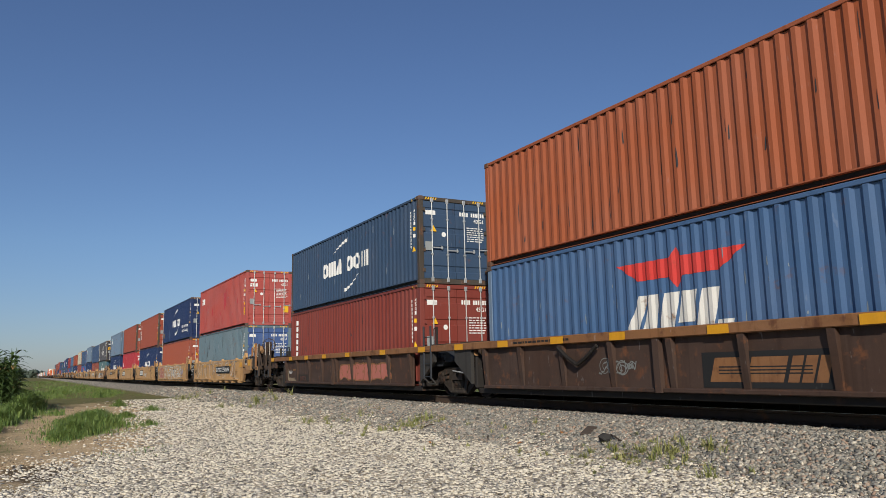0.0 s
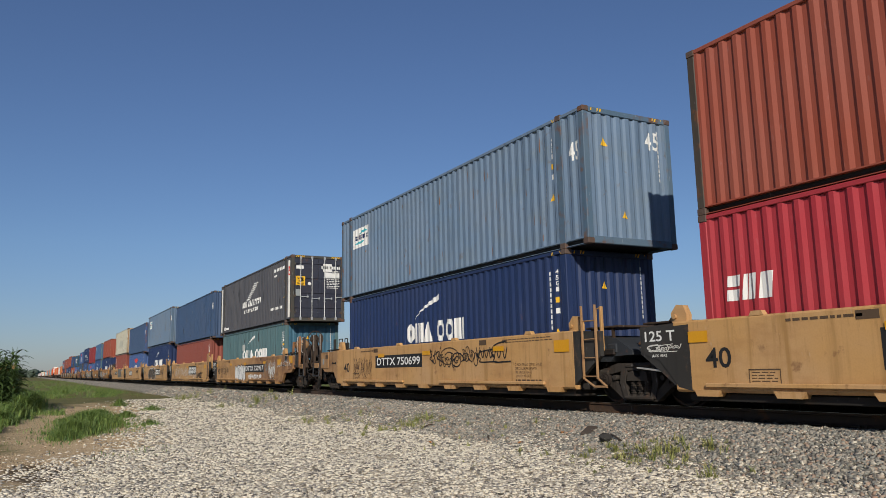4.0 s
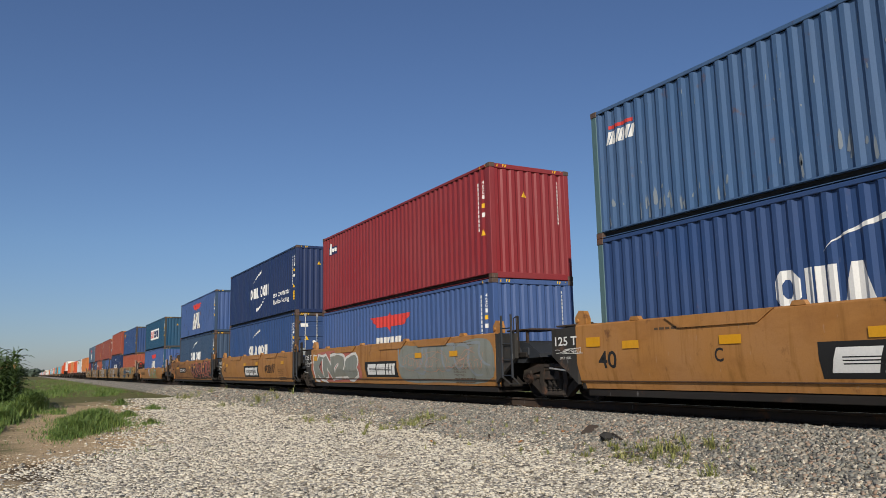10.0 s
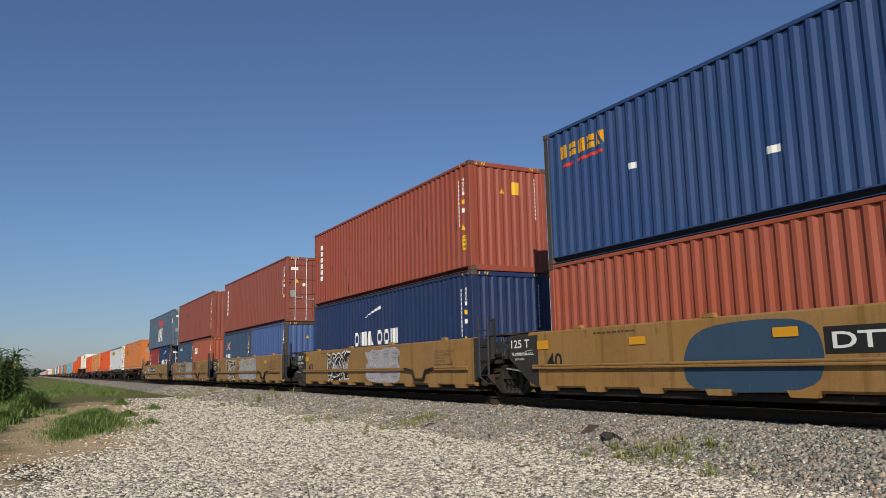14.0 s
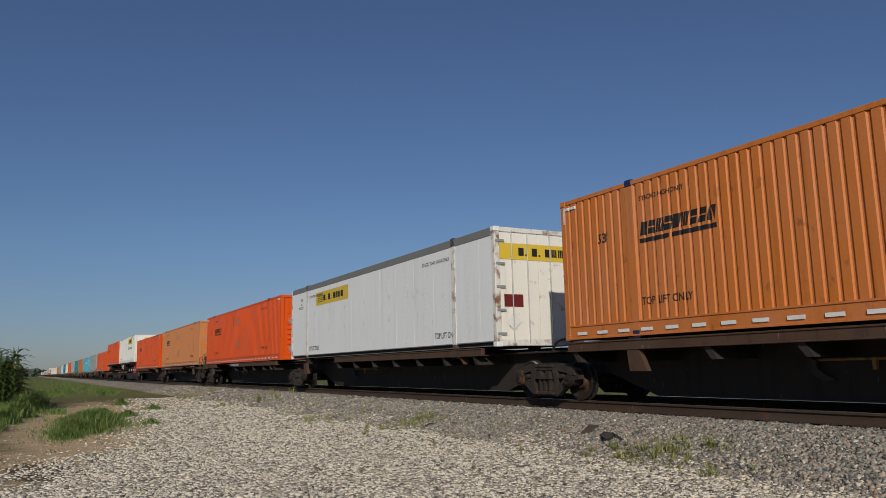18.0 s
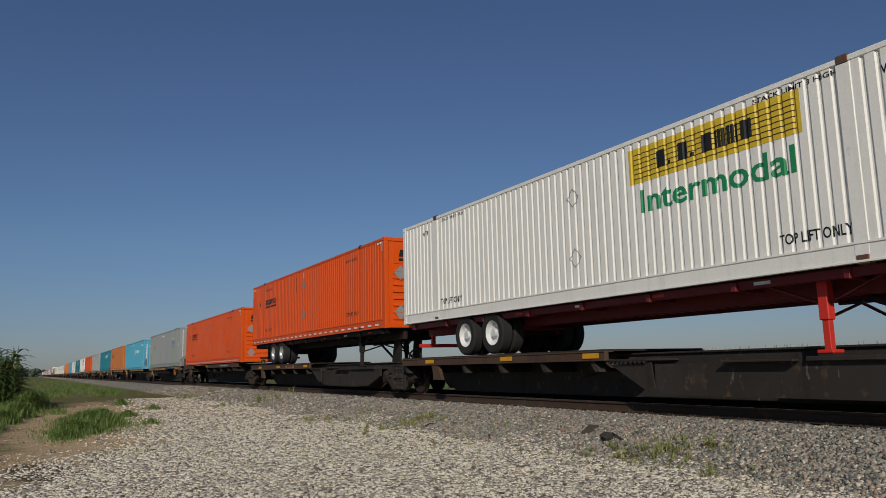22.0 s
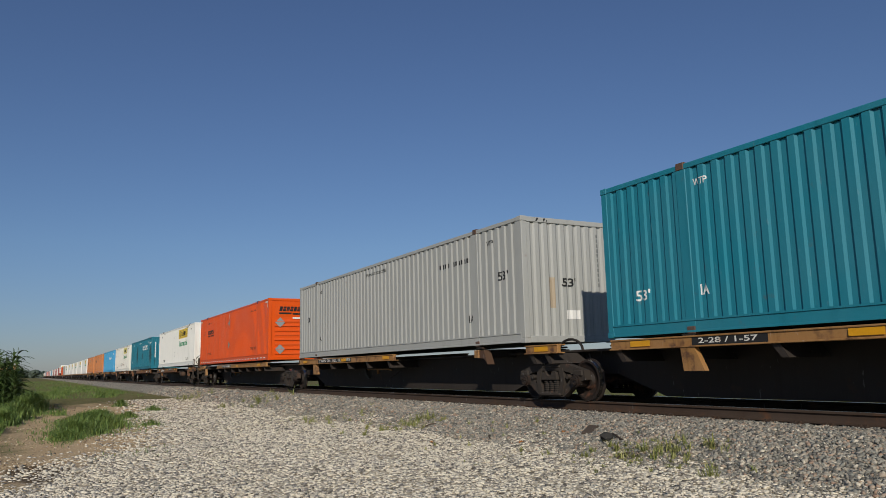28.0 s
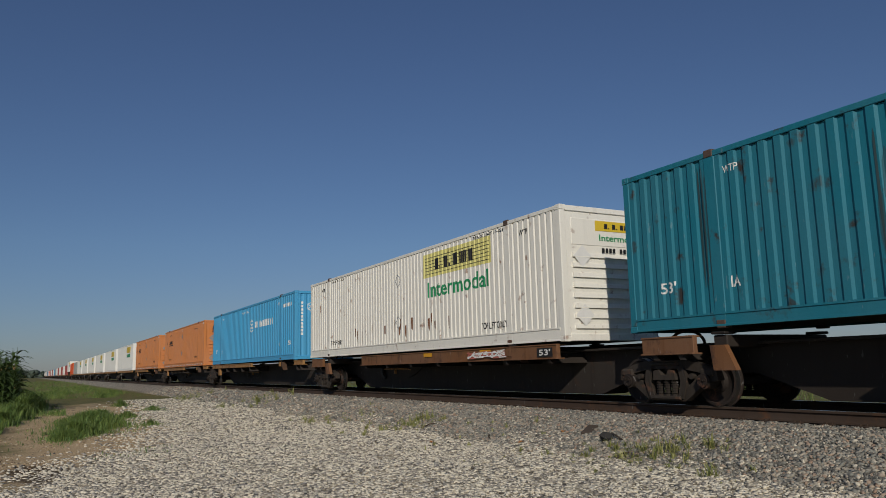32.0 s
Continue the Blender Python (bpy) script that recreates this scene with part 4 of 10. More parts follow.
            if kind in ("ochre", "tan"):
                part("guide_lug", lambda: Shape().prism([(-0.16, 0), (0.16, 0), (0.18, 0.16), (0.05, 0.3), (-0.1, 0.28), (-0.17, 0.12)], 0, sx * 1.34 - 0.06, sx * 1.34 + 0.06).cyl((sx * 1.34 - 0.1, 0.08, 0.1), (sx * 1.34 + 0.1, 0.08, 0.1), 0.04, 8), mat, car, key=sx, at=(0, sgn * 6.5, top - 0.01))
        part("end_bulkhead", lambda: Shape().box(-1.4, 1.4, *sorted((sgn * (q - 0.12), sgn * q)), 0.2, 0.95, 0.02), M_STEEL, car, key=sgn)
        part("end_platform", lambda: Shape().box(-1.25, 1.25, *sorted((sgn * q, sgn * reach)), 0.86, 0.98, 0.02).prism([(sgn * q, 0.5), (sgn * q, 0.86), (sgn * (reach - 0.3), 0.86), (sgn * (reach - 0.3), 0.7)], 0, -0.35, 0.35), M_STEEL, car, key=(sgn, end))
        if end == "joint":
            part("walkway", lambda: Shape().box(-1.2, -0.3, *sorted((sgn * (q + 0.05), sgn * (reach + 0.12))), top + 0.01, top + 0.05, 0.01).box(0.2, 1.2, *sorted((sgn * (q + 0.05), sgn * (reach + 0.12))), top + 0.01, top + 0.05, 0.01).box(-1.15, -1.1, *sorted((sgn * (q + 0.15), sgn * (q + 0.2))), 0.98, top + 0.01).box(-1.15, -1.1, *sorted((sgn * (reach - 0.15), sgn * (reach - 0.1))), 0.98, top + 0.01), M_ENDBROWN, car, key=(sgn, kind))
        if end == "joint":
            if sgn > 0:
                truck(car, ty, along)
                part("drawbar", lambda: Shape().box(-0.3, 0.3, 7.3, 8.4, 0.78, 1.0, 0.05), M_STEEL, car, key="d")
                part("hose_bundle", lambda: Shape().tube([(-1.1, 6.6, 1.3), (-1.15, 6.95, 1.24), (-1.05, 7.3, 1.3), (-0.95, 7.7, 1.2), (-0.9, 8.0, 1.06)], 0.028, 6).tube([(-1.0, 6.6, 1.26), (-1.08, 7.0, 1.32), (-1.0, 7.4, 1.22), (-0.8, 7.9, 1.15)], 0.024, 6).tube([(-1.2, 6.7, 1.2), (-1.2, 7.2, 1.16), (-1.12, 7.6, 1.1)], 0.02, 6), M_RUSTSILL, car, key="hb2")
                part("draft_housing", lambda: Shape().prism([(7.2, 0.98), (7.2, 1.16), (7.4, 1.22), (7.7, 1.1), (7.9, 0.98)], 0, -1.0, -0.2), M_ENDTAN, car, key="dh")
                part("hand_bar", lambda: Shape().tube([(-1.45, 6.8, 0.55), (-1.46, 7.5, 0.62)], 0.018, 6), M_ROD, car, key="hb")
            else:
                ladder(car, -1.54, -7.1, 0.42, 1.82, M_GRIME if kind != "tan" else M_ENDTAN, 4)
                part("joint_casting", lambda: Shape().prism([(-6.6, 0.74), (-6.6, 1.1), (-7.1, 1.24), (-7.5, 1.16), (-7.88, 0.94), (-7.88, 0.86), (-7.4, 0.84), (-7.3, 0.74)], 0, -1.2, -0.3).cyl((-1.24, -7.05, 0.98), (-1.18, -7.05, 0.98), 0.14, 12).box(-1.23, -1.18, -7.5, -7.25, 0.9, 1.08, 0.02), M_GRIME, car, key="jc")
                part("step_brace", lambda: Shape().tube([(-1.52, -6.9, 0.42), (-1.5, -7.15, 0.28), (-1.5, -7.5, 0.28), (-1.52, -7.3, 0.42)], 0.022, 6), M_ENDTAN if kind == "tan" else M_CHEEK, car, key=kind)
                stanchion(car, -1.3, -7.2, 0.95, 1.8, mat if kind == "tan" else M_STEEL)
                part("valve_box", lambda: Shape().box(-1.15, -0.7, -7.35, -6.95, 0.98, 1.18, 0.03).cyl((-0.9, -7.3, 1.1), (-0.9, -6.7, 1.1), 0.06, 8), M_STEEL, car, key="vb")
        else:
            truck(car, sgn * ty, along)
            coupler(car, sgn, 8.6, 9.95)
            metal = M_ENDTAN if kind in ("tan", "ochre", "mustard", "single") else M_ENDBROWN
            low = kind == "single"
            posts = ((9.0, 0.86, 1.73), (9.55, 0.47, 1.75)) if low else ((8.74, 0.83, 2.06), (9.33, 0.5, 2.01)) if sgn < 0 else ((8.5, 0.47, 2.03), (9.2, 0.8, 2.03))
            for i, (yy, z0, z1) in enumerate(posts):
                for x in (-1.44, 1.4):
                    end_post(car, x, sgn * yy, z0, z1, M_POST if i == 0 and sgn < 0 and kind != "brown" else M_ENDBROWN, -sgn)
            a, b = sorted(p[0] for p in posts)
            part("side_step", lambda: Shape().tube([(-1.46, sgn * (a + 0.08), 0.84), (-1.47, sgn * (a + 0.09), 0.49), (-1.47, sgn * (b + 0.04), 0.49), (-1.46, sgn * b, 0.84)], 0.02, 6), M_GRIME, car, key=(sgn, a))
            part("end_beam", lambda: Shape().box(-1.4, 1.4, *sorted((sgn * 9.3, sgn * 9.45)), 0.8, 1.0, 0.03).box(-1.4, -1.32, *sorted((sgn * 8.1, sgn * 9.4)), 0.82, 0.93, 0.02), M_ENDBROWN, car, key=sgn)
            part("hose_rack", lambda: Shape().tube([(-1.15, sgn * 7.75, 1.04), (-1.18, sgn * 8.3, 1.14), (-1.12, sgn * 9.0, 1.06), (-1.1, sgn * 9.5, 0.8)], 0.022, 6).tube([(-1.0, sgn * 7.7, 1.2), (-1.02, sgn * 8.6, 1.26), (-0.95, sgn * 9.3, 1.16)], 0.018, 6)
                 .box(-1.3, -1.05, *sorted((sgn * 8.62, sgn * 8.82)), 1.0, 1.2, 0.03).box(-1.32, -1.1, *sorted((sgn * 7.9, sgn * 8.05)), 0.98, 1.14, 0.03).cyl((-1.2, sgn * 8.45, 0.62), (-0.8, sgn * 8.45, 0.62), 0.09, 10)
                 .tube([(-1.3, sgn * 9.35, 1.0), (-1.3, sgn * 9.35, 0.62), (-1.1, sgn * 9.55, 0.5)], 0.02, 6), M_STEEL, car, key=(sgn, "hr"))
            if kind != "brown":
                zt = top - 0.04
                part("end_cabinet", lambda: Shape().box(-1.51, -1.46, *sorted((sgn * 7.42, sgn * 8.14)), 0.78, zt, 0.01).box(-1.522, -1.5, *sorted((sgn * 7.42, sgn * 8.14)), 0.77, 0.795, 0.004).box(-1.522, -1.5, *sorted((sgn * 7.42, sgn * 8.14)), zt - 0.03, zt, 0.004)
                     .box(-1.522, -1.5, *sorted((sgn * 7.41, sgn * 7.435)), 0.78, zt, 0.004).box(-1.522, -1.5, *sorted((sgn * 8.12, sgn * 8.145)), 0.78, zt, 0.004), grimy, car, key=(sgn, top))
                if sgn < 0 and not low:
                    car_mark(car, "reflector", [rect(7.62, 8.09, 1.01, 1.3)], M_YELLOW, 1.513, 0.002)
                    part("end_plate", lambda: Shape().box(-1.506, -1.49, -7.39, -6.97, 1.07, 1.33, 0.003), M_BLACK, car, "small black notice plate ruled in white", key=top)
                    car_mark(car, "plate_ruling", [rect(6.97, 7.39, 1.32, 1.335), rect(6.97, 7.39, 1.065, 1.08), rect(6.97, 6.985, 1.07, 1.33), rect(7.375, 7.39, 1.07, 1.33), rect(7.2, 7.212, 1.1, 1.33), rect(6.98, 7.38, 1.11, 1.12)], M_WHITE, 1.507, 0.002)
                elif low:
                    part("end_plate", lambda: Shape().box(-1.518, -1.5, *sorted((sgn * 7.6, sgn * 7.82)), 0.83, 1.02, 0.003), M_PLACARD, car, "small pale notice plate", key=(sgn, "low"))
                    car_mark(car, "reflector", [rect(*sorted((-sgn * 6.9, -sgn * 7.4)), 0.86, 0.98)], M_YELLOW, 1.5, 0.004)
                else:
                    part("end_plate", lambda: Shape().box(-1.522, -1.5, 7.46, 7.72, 1.1, 1.24, 0.006), M_STENCIL, car, "small dark notice plate", key=top)
                    part("notice", lambda: Shape().box(-1.516, -1.5, 7.88, 8.03, 0.9, 1.1, 0.003), M_PLACARD, car, "pale notice with small print", key=top)
                part("end_handle", lambda: Shape().box(-1.52, -1.49, *sorted((sgn * 6.7, sgn * 6.76)), 0.9, 0.97, 0.008).box(-1.52, -1.49, *sorted((sgn * 6.96, sgn * 7.02)), 0.9, 0.97, 0.008).tube([(-1.52, sgn * 6.7, 0.935), (-1.52, sgn * 7.02, 0.935)], 0.014, 6), M_STEEL, car, key=sgn)
                part("roof_plate", lambda: Shape().box(-1.44, -0.6, *sorted((sgn * 6.72, sgn * 7.75)), top + 0.02, top + 0.05, 0.006).box(-1.42, -1.38, *sorted((sgn * 6.8, sgn * 6.86)), top - 0.05, top + 0.02).box(-1.42, -1.38, *sorted((sgn * 7.6, sgn * 7.66)), top - 0.08, top + 0.02), M_STEEL, car, key=(sgn, top))
                part("side_recess", lambda: Shape().box(-1.42, -1.36, *sorted((sgn * 8.12, sgn * 8.66)), 0.9, top - 0.02, 0.01).box(-1.45, -1.36, *sorted((sgn * 8.2, sgn * 8.24)), 0.92, top - 0.06, 0.008).box(-1.45, -1.3, *sorted((sgn * 8.12, sgn * 8.7)), 0.84, 0.93, 0.012), M_CHEEK, car, key=(sgn, top))
            c = (a + b) / 2
            nameplate = part("end_nameplate", lambda: Shape().box(-1.475, -1.44, *sorted((sgn * c - 0.22, sgn * c + 0.22)), 0.78, 0.96, 0.008), metal, car, "worn yellow end plate", key=(sgn, c))
            if sgn < 0 and not low:
                s = Shape()
                for p in words("B-END", c - 0.13, c + 0.13, 0.85, 0.92):
                    s.poly([(-1.478, -u, z) for u, z in p])
                tagged(part("plate_lettering", s, M_BLACK, nameplate), kind="stuff")
            pipework(car, sgn, 7.9, 9.6, 60 + ord(kind[0]) + 7 * sgn)
            part("cross_brace", lambda: Shape().prism([(sgn * 9.3, 1.52), (sgn * 9.38, 1.52), (sgn * 9.78, 0.98), (sgn * 9.7, 0.96)], 0, -1.42, -1.36), M_ENDBROWN, car, key=(sgn, kind))
            part("brake_rigging", lambda: Shape().tube([(-1.1, sgn * 7.6, 0.9), (-1.15, sgn * 8.4, 0.72), (-1.1, sgn * 9.2, 0.78)], 0.03, 6).tube([(-1.2, sgn * 7.9, 0.95), (-1.2, sgn * 8.1, 0.6), (-1.1, sgn * 8.5, 0.55)], 0.025, 6)
                 .box(-1.2, -0.95, *sorted((sgn * 8.45, sgn * 8.8)), 0.6, 0.85, 0.03).box(-1.25, -1.0, *sorted((sgn * 8.9, sgn * 9.15)), 0.66, 0.92, 0.03).tube([(-0.8, sgn * 7.0, 1.02), (-0.8, sgn * 9.3, 1.06)], 0.035, 6), M_STEEL, car, key=sgn)
            part("rear_frame", lambda: Shape().box(0.5, 1.2, *sorted((sgn * 7.2, sgn * 9.3)), 0.98, 1.12, 0.02).box(-0.5, 0.5, *sorted((sgn * 7.0, sgn * 9.4)), 1.0, 1.1, 0.02)
                 .box(-1.1, 1.1, *sorted((sgn * 8.0, sgn * 9.5)), 1.2, 1.24, 0.008).box(-1.1, -1.05, *sorted((sgn * 8.3, sgn * 8.36)), 0.9, 1.2).box(-1.1, -1.05, *sorted((sgn * 9.3, sgn * 9.36)), 0.9, 1.2), M_STEEL, car, key=sgn)
            if sgn < 0:
                if not low:
                    part("air_tank", lambda: Shape().lathe([(-0.49, 0.0), (-0.48, 0.08), (-0.44, 0.16), (-0.37, 0.2), (0.37, 0.2), (0.44, 0.16), (0.48, 0.08), (0.49, 0.0)], (-1.0, -7.68, 1.76), 1, 20), metal, car, key="t")
                    part("tank_bracket", lambda: Shape().prism([(-7.16, 1.36), (-7.34, 1.36), (-7.28, 1.6), (-7.3, 1.88), (-7.2, 1.9), (-7.16, 1.62)], 0, -1.24, -1.18).box(-1.24, -1.16, -7.32, -7.18, 1.84, 1.9, 0.01), M_POST, car, key="tb")
                    for yy in (-7.9, -7.42):
                        part("tank_strap", lambda: Shape().lathe([(-0.02, 0.198), (-0.02, 0.21), (0.02, 0.21), (0.02, 0.198)], (-1.0, 0, 1.76), 1, 20).box(-1.15, -0.85, -0.04, 0.04, 1.2, 1.58, 0.01), M_ENDBROWN, car, key="ts", at=(0, yy, 0))
                    part("brake_pipe", lambda: Shape().tube([(-1.2, -6.7, 1.46), (-1.22, -7.4, 1.46), (-1.2, -7.8, 1.52), (-1.1, -8.3, 1.5), (-1.1, -8.7, 1.42)], 0.02, 6).tube([(-1.25, -7.95, 1.8), (-1.3, -8.3, 1.84), (-1.2, -8.5, 1.78)], 0.018, 6).tube([(-1.1, -8.75, 1.95), (-1.0, -8.4, 1.96)], 0.014, 5), M_STEEL, car, key="bp")
                    part("gear_box", lambda: Shape().prism([(-8.1, 1.24), (-8.1, 1.6), (-8.35, 1.72), (-8.6, 1.7), (-8.6, 1.24)], 0, -0.9, -0.5), M_ENDBROWN, car, key="gb")
                if kind == "mustard":
                    brake_wheel(car, -9.1, 1.7, M_REDLOGO, -1.0)
                elif low:
                    brake_wheel(car, -9.8, 1.56, M_ENDTAN, -1.05, stand=False)
                    part("brake_housing", lambda: Shape().prism([(-9.9, 0.72), (-9.98, 0.95), (-9.9, 1.3), (-9.78, 1.7), (-9.6, 1.7), (-9.55, 1.2), (-9.5, 0.8)], 0, -1.0, -0.7), M_ENDTAN, car, key="bh")
                else:
                    brake_wheel(car, -9.14, 1.95, M_ENDBROWN, -0.9)
            elif kind == "ochre":
                part("walkway", lambda: Shape().box(-1.3, 0.6, 6.7, 8.3, 1.56, 1.6, 0.01).box(-1.3, -1.24, 8.12, 8.18, top - 0.1, 1.56).box(-1.3, -1.24, 7.5, 7.56, top - 0.1, 1.56).box(-1.3, -1.24, 6.9, 6.96, top - 0.1, 1.56), M_CHEEK, car, key="wk")
                brake_wheel(car, 7.72, 1.86, M_ENDBROWN, -1.0, 1.6, False)
                part("gear_box", lambda: Shape().prism([(7.2, 1.62), (7.2, 1.76), (7.34, 1.82), (7.46, 1.94), (7.58, 1.96), (7.66, 1.62)], 0, -0.95, -0.65).tube([(-1.0, 7.1, 1.78), (-1.0, 6.6, 1.74)], 0.015, 5), M_STEEL, car, key="gk")
            else:
                low_z = top + 0.07
                part("walkway", lambda: Shape().box(-1.2, 1.0, 6.34, 7.72, low_z - 0.03, low_z + 0.01, 0.008).box(-1.24, -1.16, 7.55, 7.65, low_z, low_z + 0.36, 0.01).box(-1.2, -1.1, 6.4, 6.8, low_z, low_z + 0.2, 0.02), M_CHEEK, car, key=kind)
                part("end_rail", lambda: Shape().tube([(-1.2, 7.18, low_z), (-1.2, 7.18, low_z + 0.34), (-1.2, 6.84, low_z + 0.34), (-1.2, 6.84, low_z)], 0.016, 6).tube([(-1.2, 6.6, low_z), (-1.2, 6.6, low_z + 0.34), (-1.2, 6.36, low_z + 0.34), (-1.2, 6.36, low_z)], 0.016, 6), M_STEEL, car, key=kind)
    MOVERS.append((car, along, TX, RAIL))
    car["top"] = top
    return car


def spine_car(along, front, rear, label, deck=False, y0=-9.4, y1=9.4, mat=None, tank=False, rusty=False, near=False, dull=False):
    """One unit of a spine car; y0 and y1: its truck centres, kept only where this unit owns the truck."""
    mat = mat or (M_DECK if deck else M_SPINE)
    car = thing("spine_car", label, "railway car", "articulated spine cars")
    top = 1.14 if not deck else 0.95
    lo = 0.055 if not deck else 0.03
    part("spine_beam", Shape().prism([(y0, 0.5), (y0, top - (0.11 if deck else 0.19)), (y1, top - (0.11 if deck else 0.19)), (y1, 0.5), (y1 - 1.3, 0.48), (y1 - 2.6, lo), (y0 + 2.6, lo), (y0 + 1.3, 0.48)], 0, *((-0.32, 0.32) if not deck else (-0.5, 0.5))), mat, car)
    part("spine_flange", Shape().box(-0.55, 0.55, y0, y1, *((top - 0.11, top - 0.07) if deck else (top - 0.19, top - 0.14)), 0.01), mat, car)
    sill = M_DULLSILL if dull or deck else M_RUSTSILL if rusty else M_SILL
    deep = 0.32 if rusty else 0.2
    if deck:
        spans = ((-0.8, 8.2),)
    elif near:
        spans = ((-7.4, 0.65), (5.3, 7.2)) if dull and rear == "end" else ((-7.4, 2.8),) if dull else ((-7.8, 2.8), (6.6, 7.8))
    else:
        spans = ((-1.1, 8.0),) if dull else ((-1.1, 8.5 if rusty else 8.0), (-8.0, -6.2) if front == "end" else (-9.25, -8.1))
    for sx in (-1, 1):
        for a, b in spans:
            part("side_sill", lambda: Shape().box(*sorted((sx * 1.22, sx * 1.32)), a, b, top - deep, top - 0.03, 0.012).box(*sorted((sx * 1.1, sx * 1.34)), a, b, top - 0.05, top - 0.02, 0.006).box(*sorted((sx * 1.12, sx * 1.36)), a, b, top - deep - 0.012, top - deep + 0.014, 0.005), sill, car, key=(sx, a, b, deck, deep))
            n = max(2, int((b - a) / 1.35))
            for i in range(n):
                yy = a + 0.35 + i * (b - a - 0.6) / max(1, n - 1)
                part("gusset", lambda: Shape().prism([(0.0, top - 0.2), (0.16, top - 0.2), (-0.02, top - 0.42), (-0.14, top - 0.42)], 0, *sorted((sx * 0.35, sx * 1.3))), mat, car, key=(sx, deck), at=(0, yy, 0))
        for e in (-1, 1):
            if e < 0 and front != "end" and not deck:
                part("post_bracket", lambda: Shape().box(*sorted((sx * 1.24, sx * 1.33)), 0.0, 0.2, top - 0.24, top - 0.05, 0.008), sill, car, key=(sx, "plate"), at=(0, -6.1, 0))
                part("bracket_web", lambda: Shape().prism([(0.0, top - 0.06), (0.0, top - 0.25), (-0.18, top - 0.25), (-0.36, top - 0.4), (-0.2, top - 0.06)], 0, *sorted((sx * 1.1, sx * 1.3))), M_DULLSILL, car, key=sx, at=(0, -6.1, 0))
            elif not deck or e > 0:
                part("post_bracket", lambda: Shape().prism([(-0.15, top - 0.2), (0.15, top - 0.2), (0.1, top - 0.6), (-0.35, top - 0.6)], 0, *sorted((sx * 1.24, sx * 1.34))), sill, car, key=(sx, deck), at=(0, e * 6.1, 0))
            if not deck:
                part("container_pad", lambda: Shape().box(*sorted((sx * 1.05, sx * 1.3)), -0.14, 0.14, top - 0.03, top + 0.015, 0.01), M_STEEL, car, key=sx, at=(0, e * 6.1, 0))
    for e in (-6.1, 6.1) if not deck else (6.1,):
        part("cross_arm", lambda: Shape().box(-1.25, 1.25, -0.14, 0.14, top - 0.24, top - 0.04, 0.02), mat, car, key=deck, at=(0, e, 0))
    if deck:
        part("wheel_deck", Shape().box(-1.3, 1.3, -0.8, 8.2, top - 0.03, top + 0.01, 0.006), mat, car)
        part("hitch_stand", Shape().prism([(-7.2, top - 0.1), (-6.6, top - 0.1), (-6.9, 1.92), (-7.3, 1.92)], 0, -0.4, -0.32).prism([(-7.2, top - 0.1), (-6.6, top - 0.1), (-6.9, 1.92), (-7.3, 1.92)], 0, 0.32, 0.4)
             .tube([(-0.36, -6.7, 1.0), (-0.36, -4.9, 1.85)], 0.04, 6).tube([(0.36, -6.7, 1.0), (0.36, -4.9, 1.85)], 0.04, 6).tube([(-0.36, -5.0, 1.5), (-0.36, -6.9, 1.5)], 0.03, 6).box(-0.5, 0.5, -7.5, -6.7, 1.86, 1.93, 0.01), M_STEEL, car)
        part("leg_deck", Shape().box(-1.26, 1.26, -7.0, -5.0, 0.66, 0.73, 0.01), mat, car)
        for sx in (-1, 1):
            part("well_side", Shape().prism([(-1.95, 0.66), (-1.95, 0.13), (-6.4, 0.13), (-7.4, 0.45), (-7.4, 0.66)], 0, *sorted((sx * 1.12, sx * 1.18))), mat, car)
            part("slope_plate", Shape().prism([(-0.85, 0.66), (-1.9, 0.69), (-1.96, 0.24), (-1.7, 0.22)], 0, *sorted((sx * 1.19, sx * 1.23))), mat, car)
            part("side_plate", Shape().box(*sorted((sx * 1.18, sx * 1.34)), -4.85, -3.57, 0.66, 0.7, 0.01), mat, car)
        part("step_plate", Shape().box(-1.28, 1.28, -1.87, -0.8, 0.72, 0.76, 0.008), mat, car)
        for i in range(9):
            part("step_tooth", lambda: Shape().prism([(0, 0), (0.11, 0), (0.055, -0.05)], 0, -1.29, -1.24), mat, car, key="st", at=(0, -1.85 + i * 0.115, 0.72))
    if tank:
        part("air_tank", Shape().lathe([(-0.48, 0.0), (-0.46, 0.12), (-0.38, 0.17), (0.38, 0.17), (0.46, 0.12), (0.48, 0.0)], (-0.95, -1.9, 0.66), 1, 16), M_DULLSILL, car)
        part("tank_strap", Shape().box(-1.13, -0.4, -1.95, -1.85, 0.82, 0.9, 0.01), M_STEEL, car)
    part("brake_line", Shape().tube([(-0.5, -1.0, 0.72), (-0.52, 0.0, 0.68), (-0.55, 0.35, 0.5), (-0.6, 0.7, 0.42)], 0.022, 6), M_STEEL, car)
    if not deck:
        part("brake_rod", Shape().tube([(-0.36, 1.1, 0.64), (-0.37, 1.35, 0.67), (-0.37, 2.6, 0.68), (-0.36, 3.2, 0.67)], 0.022, 6).box(-0.4, -0.32, 2.2, 2.26, 0.52, 0.7, 0.01), M_SILL, car)
        part("brake_lever", Shape().prism([(3.1, 0.66), (3.2, 0.7), (3.28, 0.62), (3.2, 0.46), (3.0, 0.36), (2.8, 0.38), (2.95, 0.44), (3.1, 0.55)], 0, -0.44, -0.38), M_CHEEK, car)
    if rear is not None:
        truck(car, y1, along, 0.42)
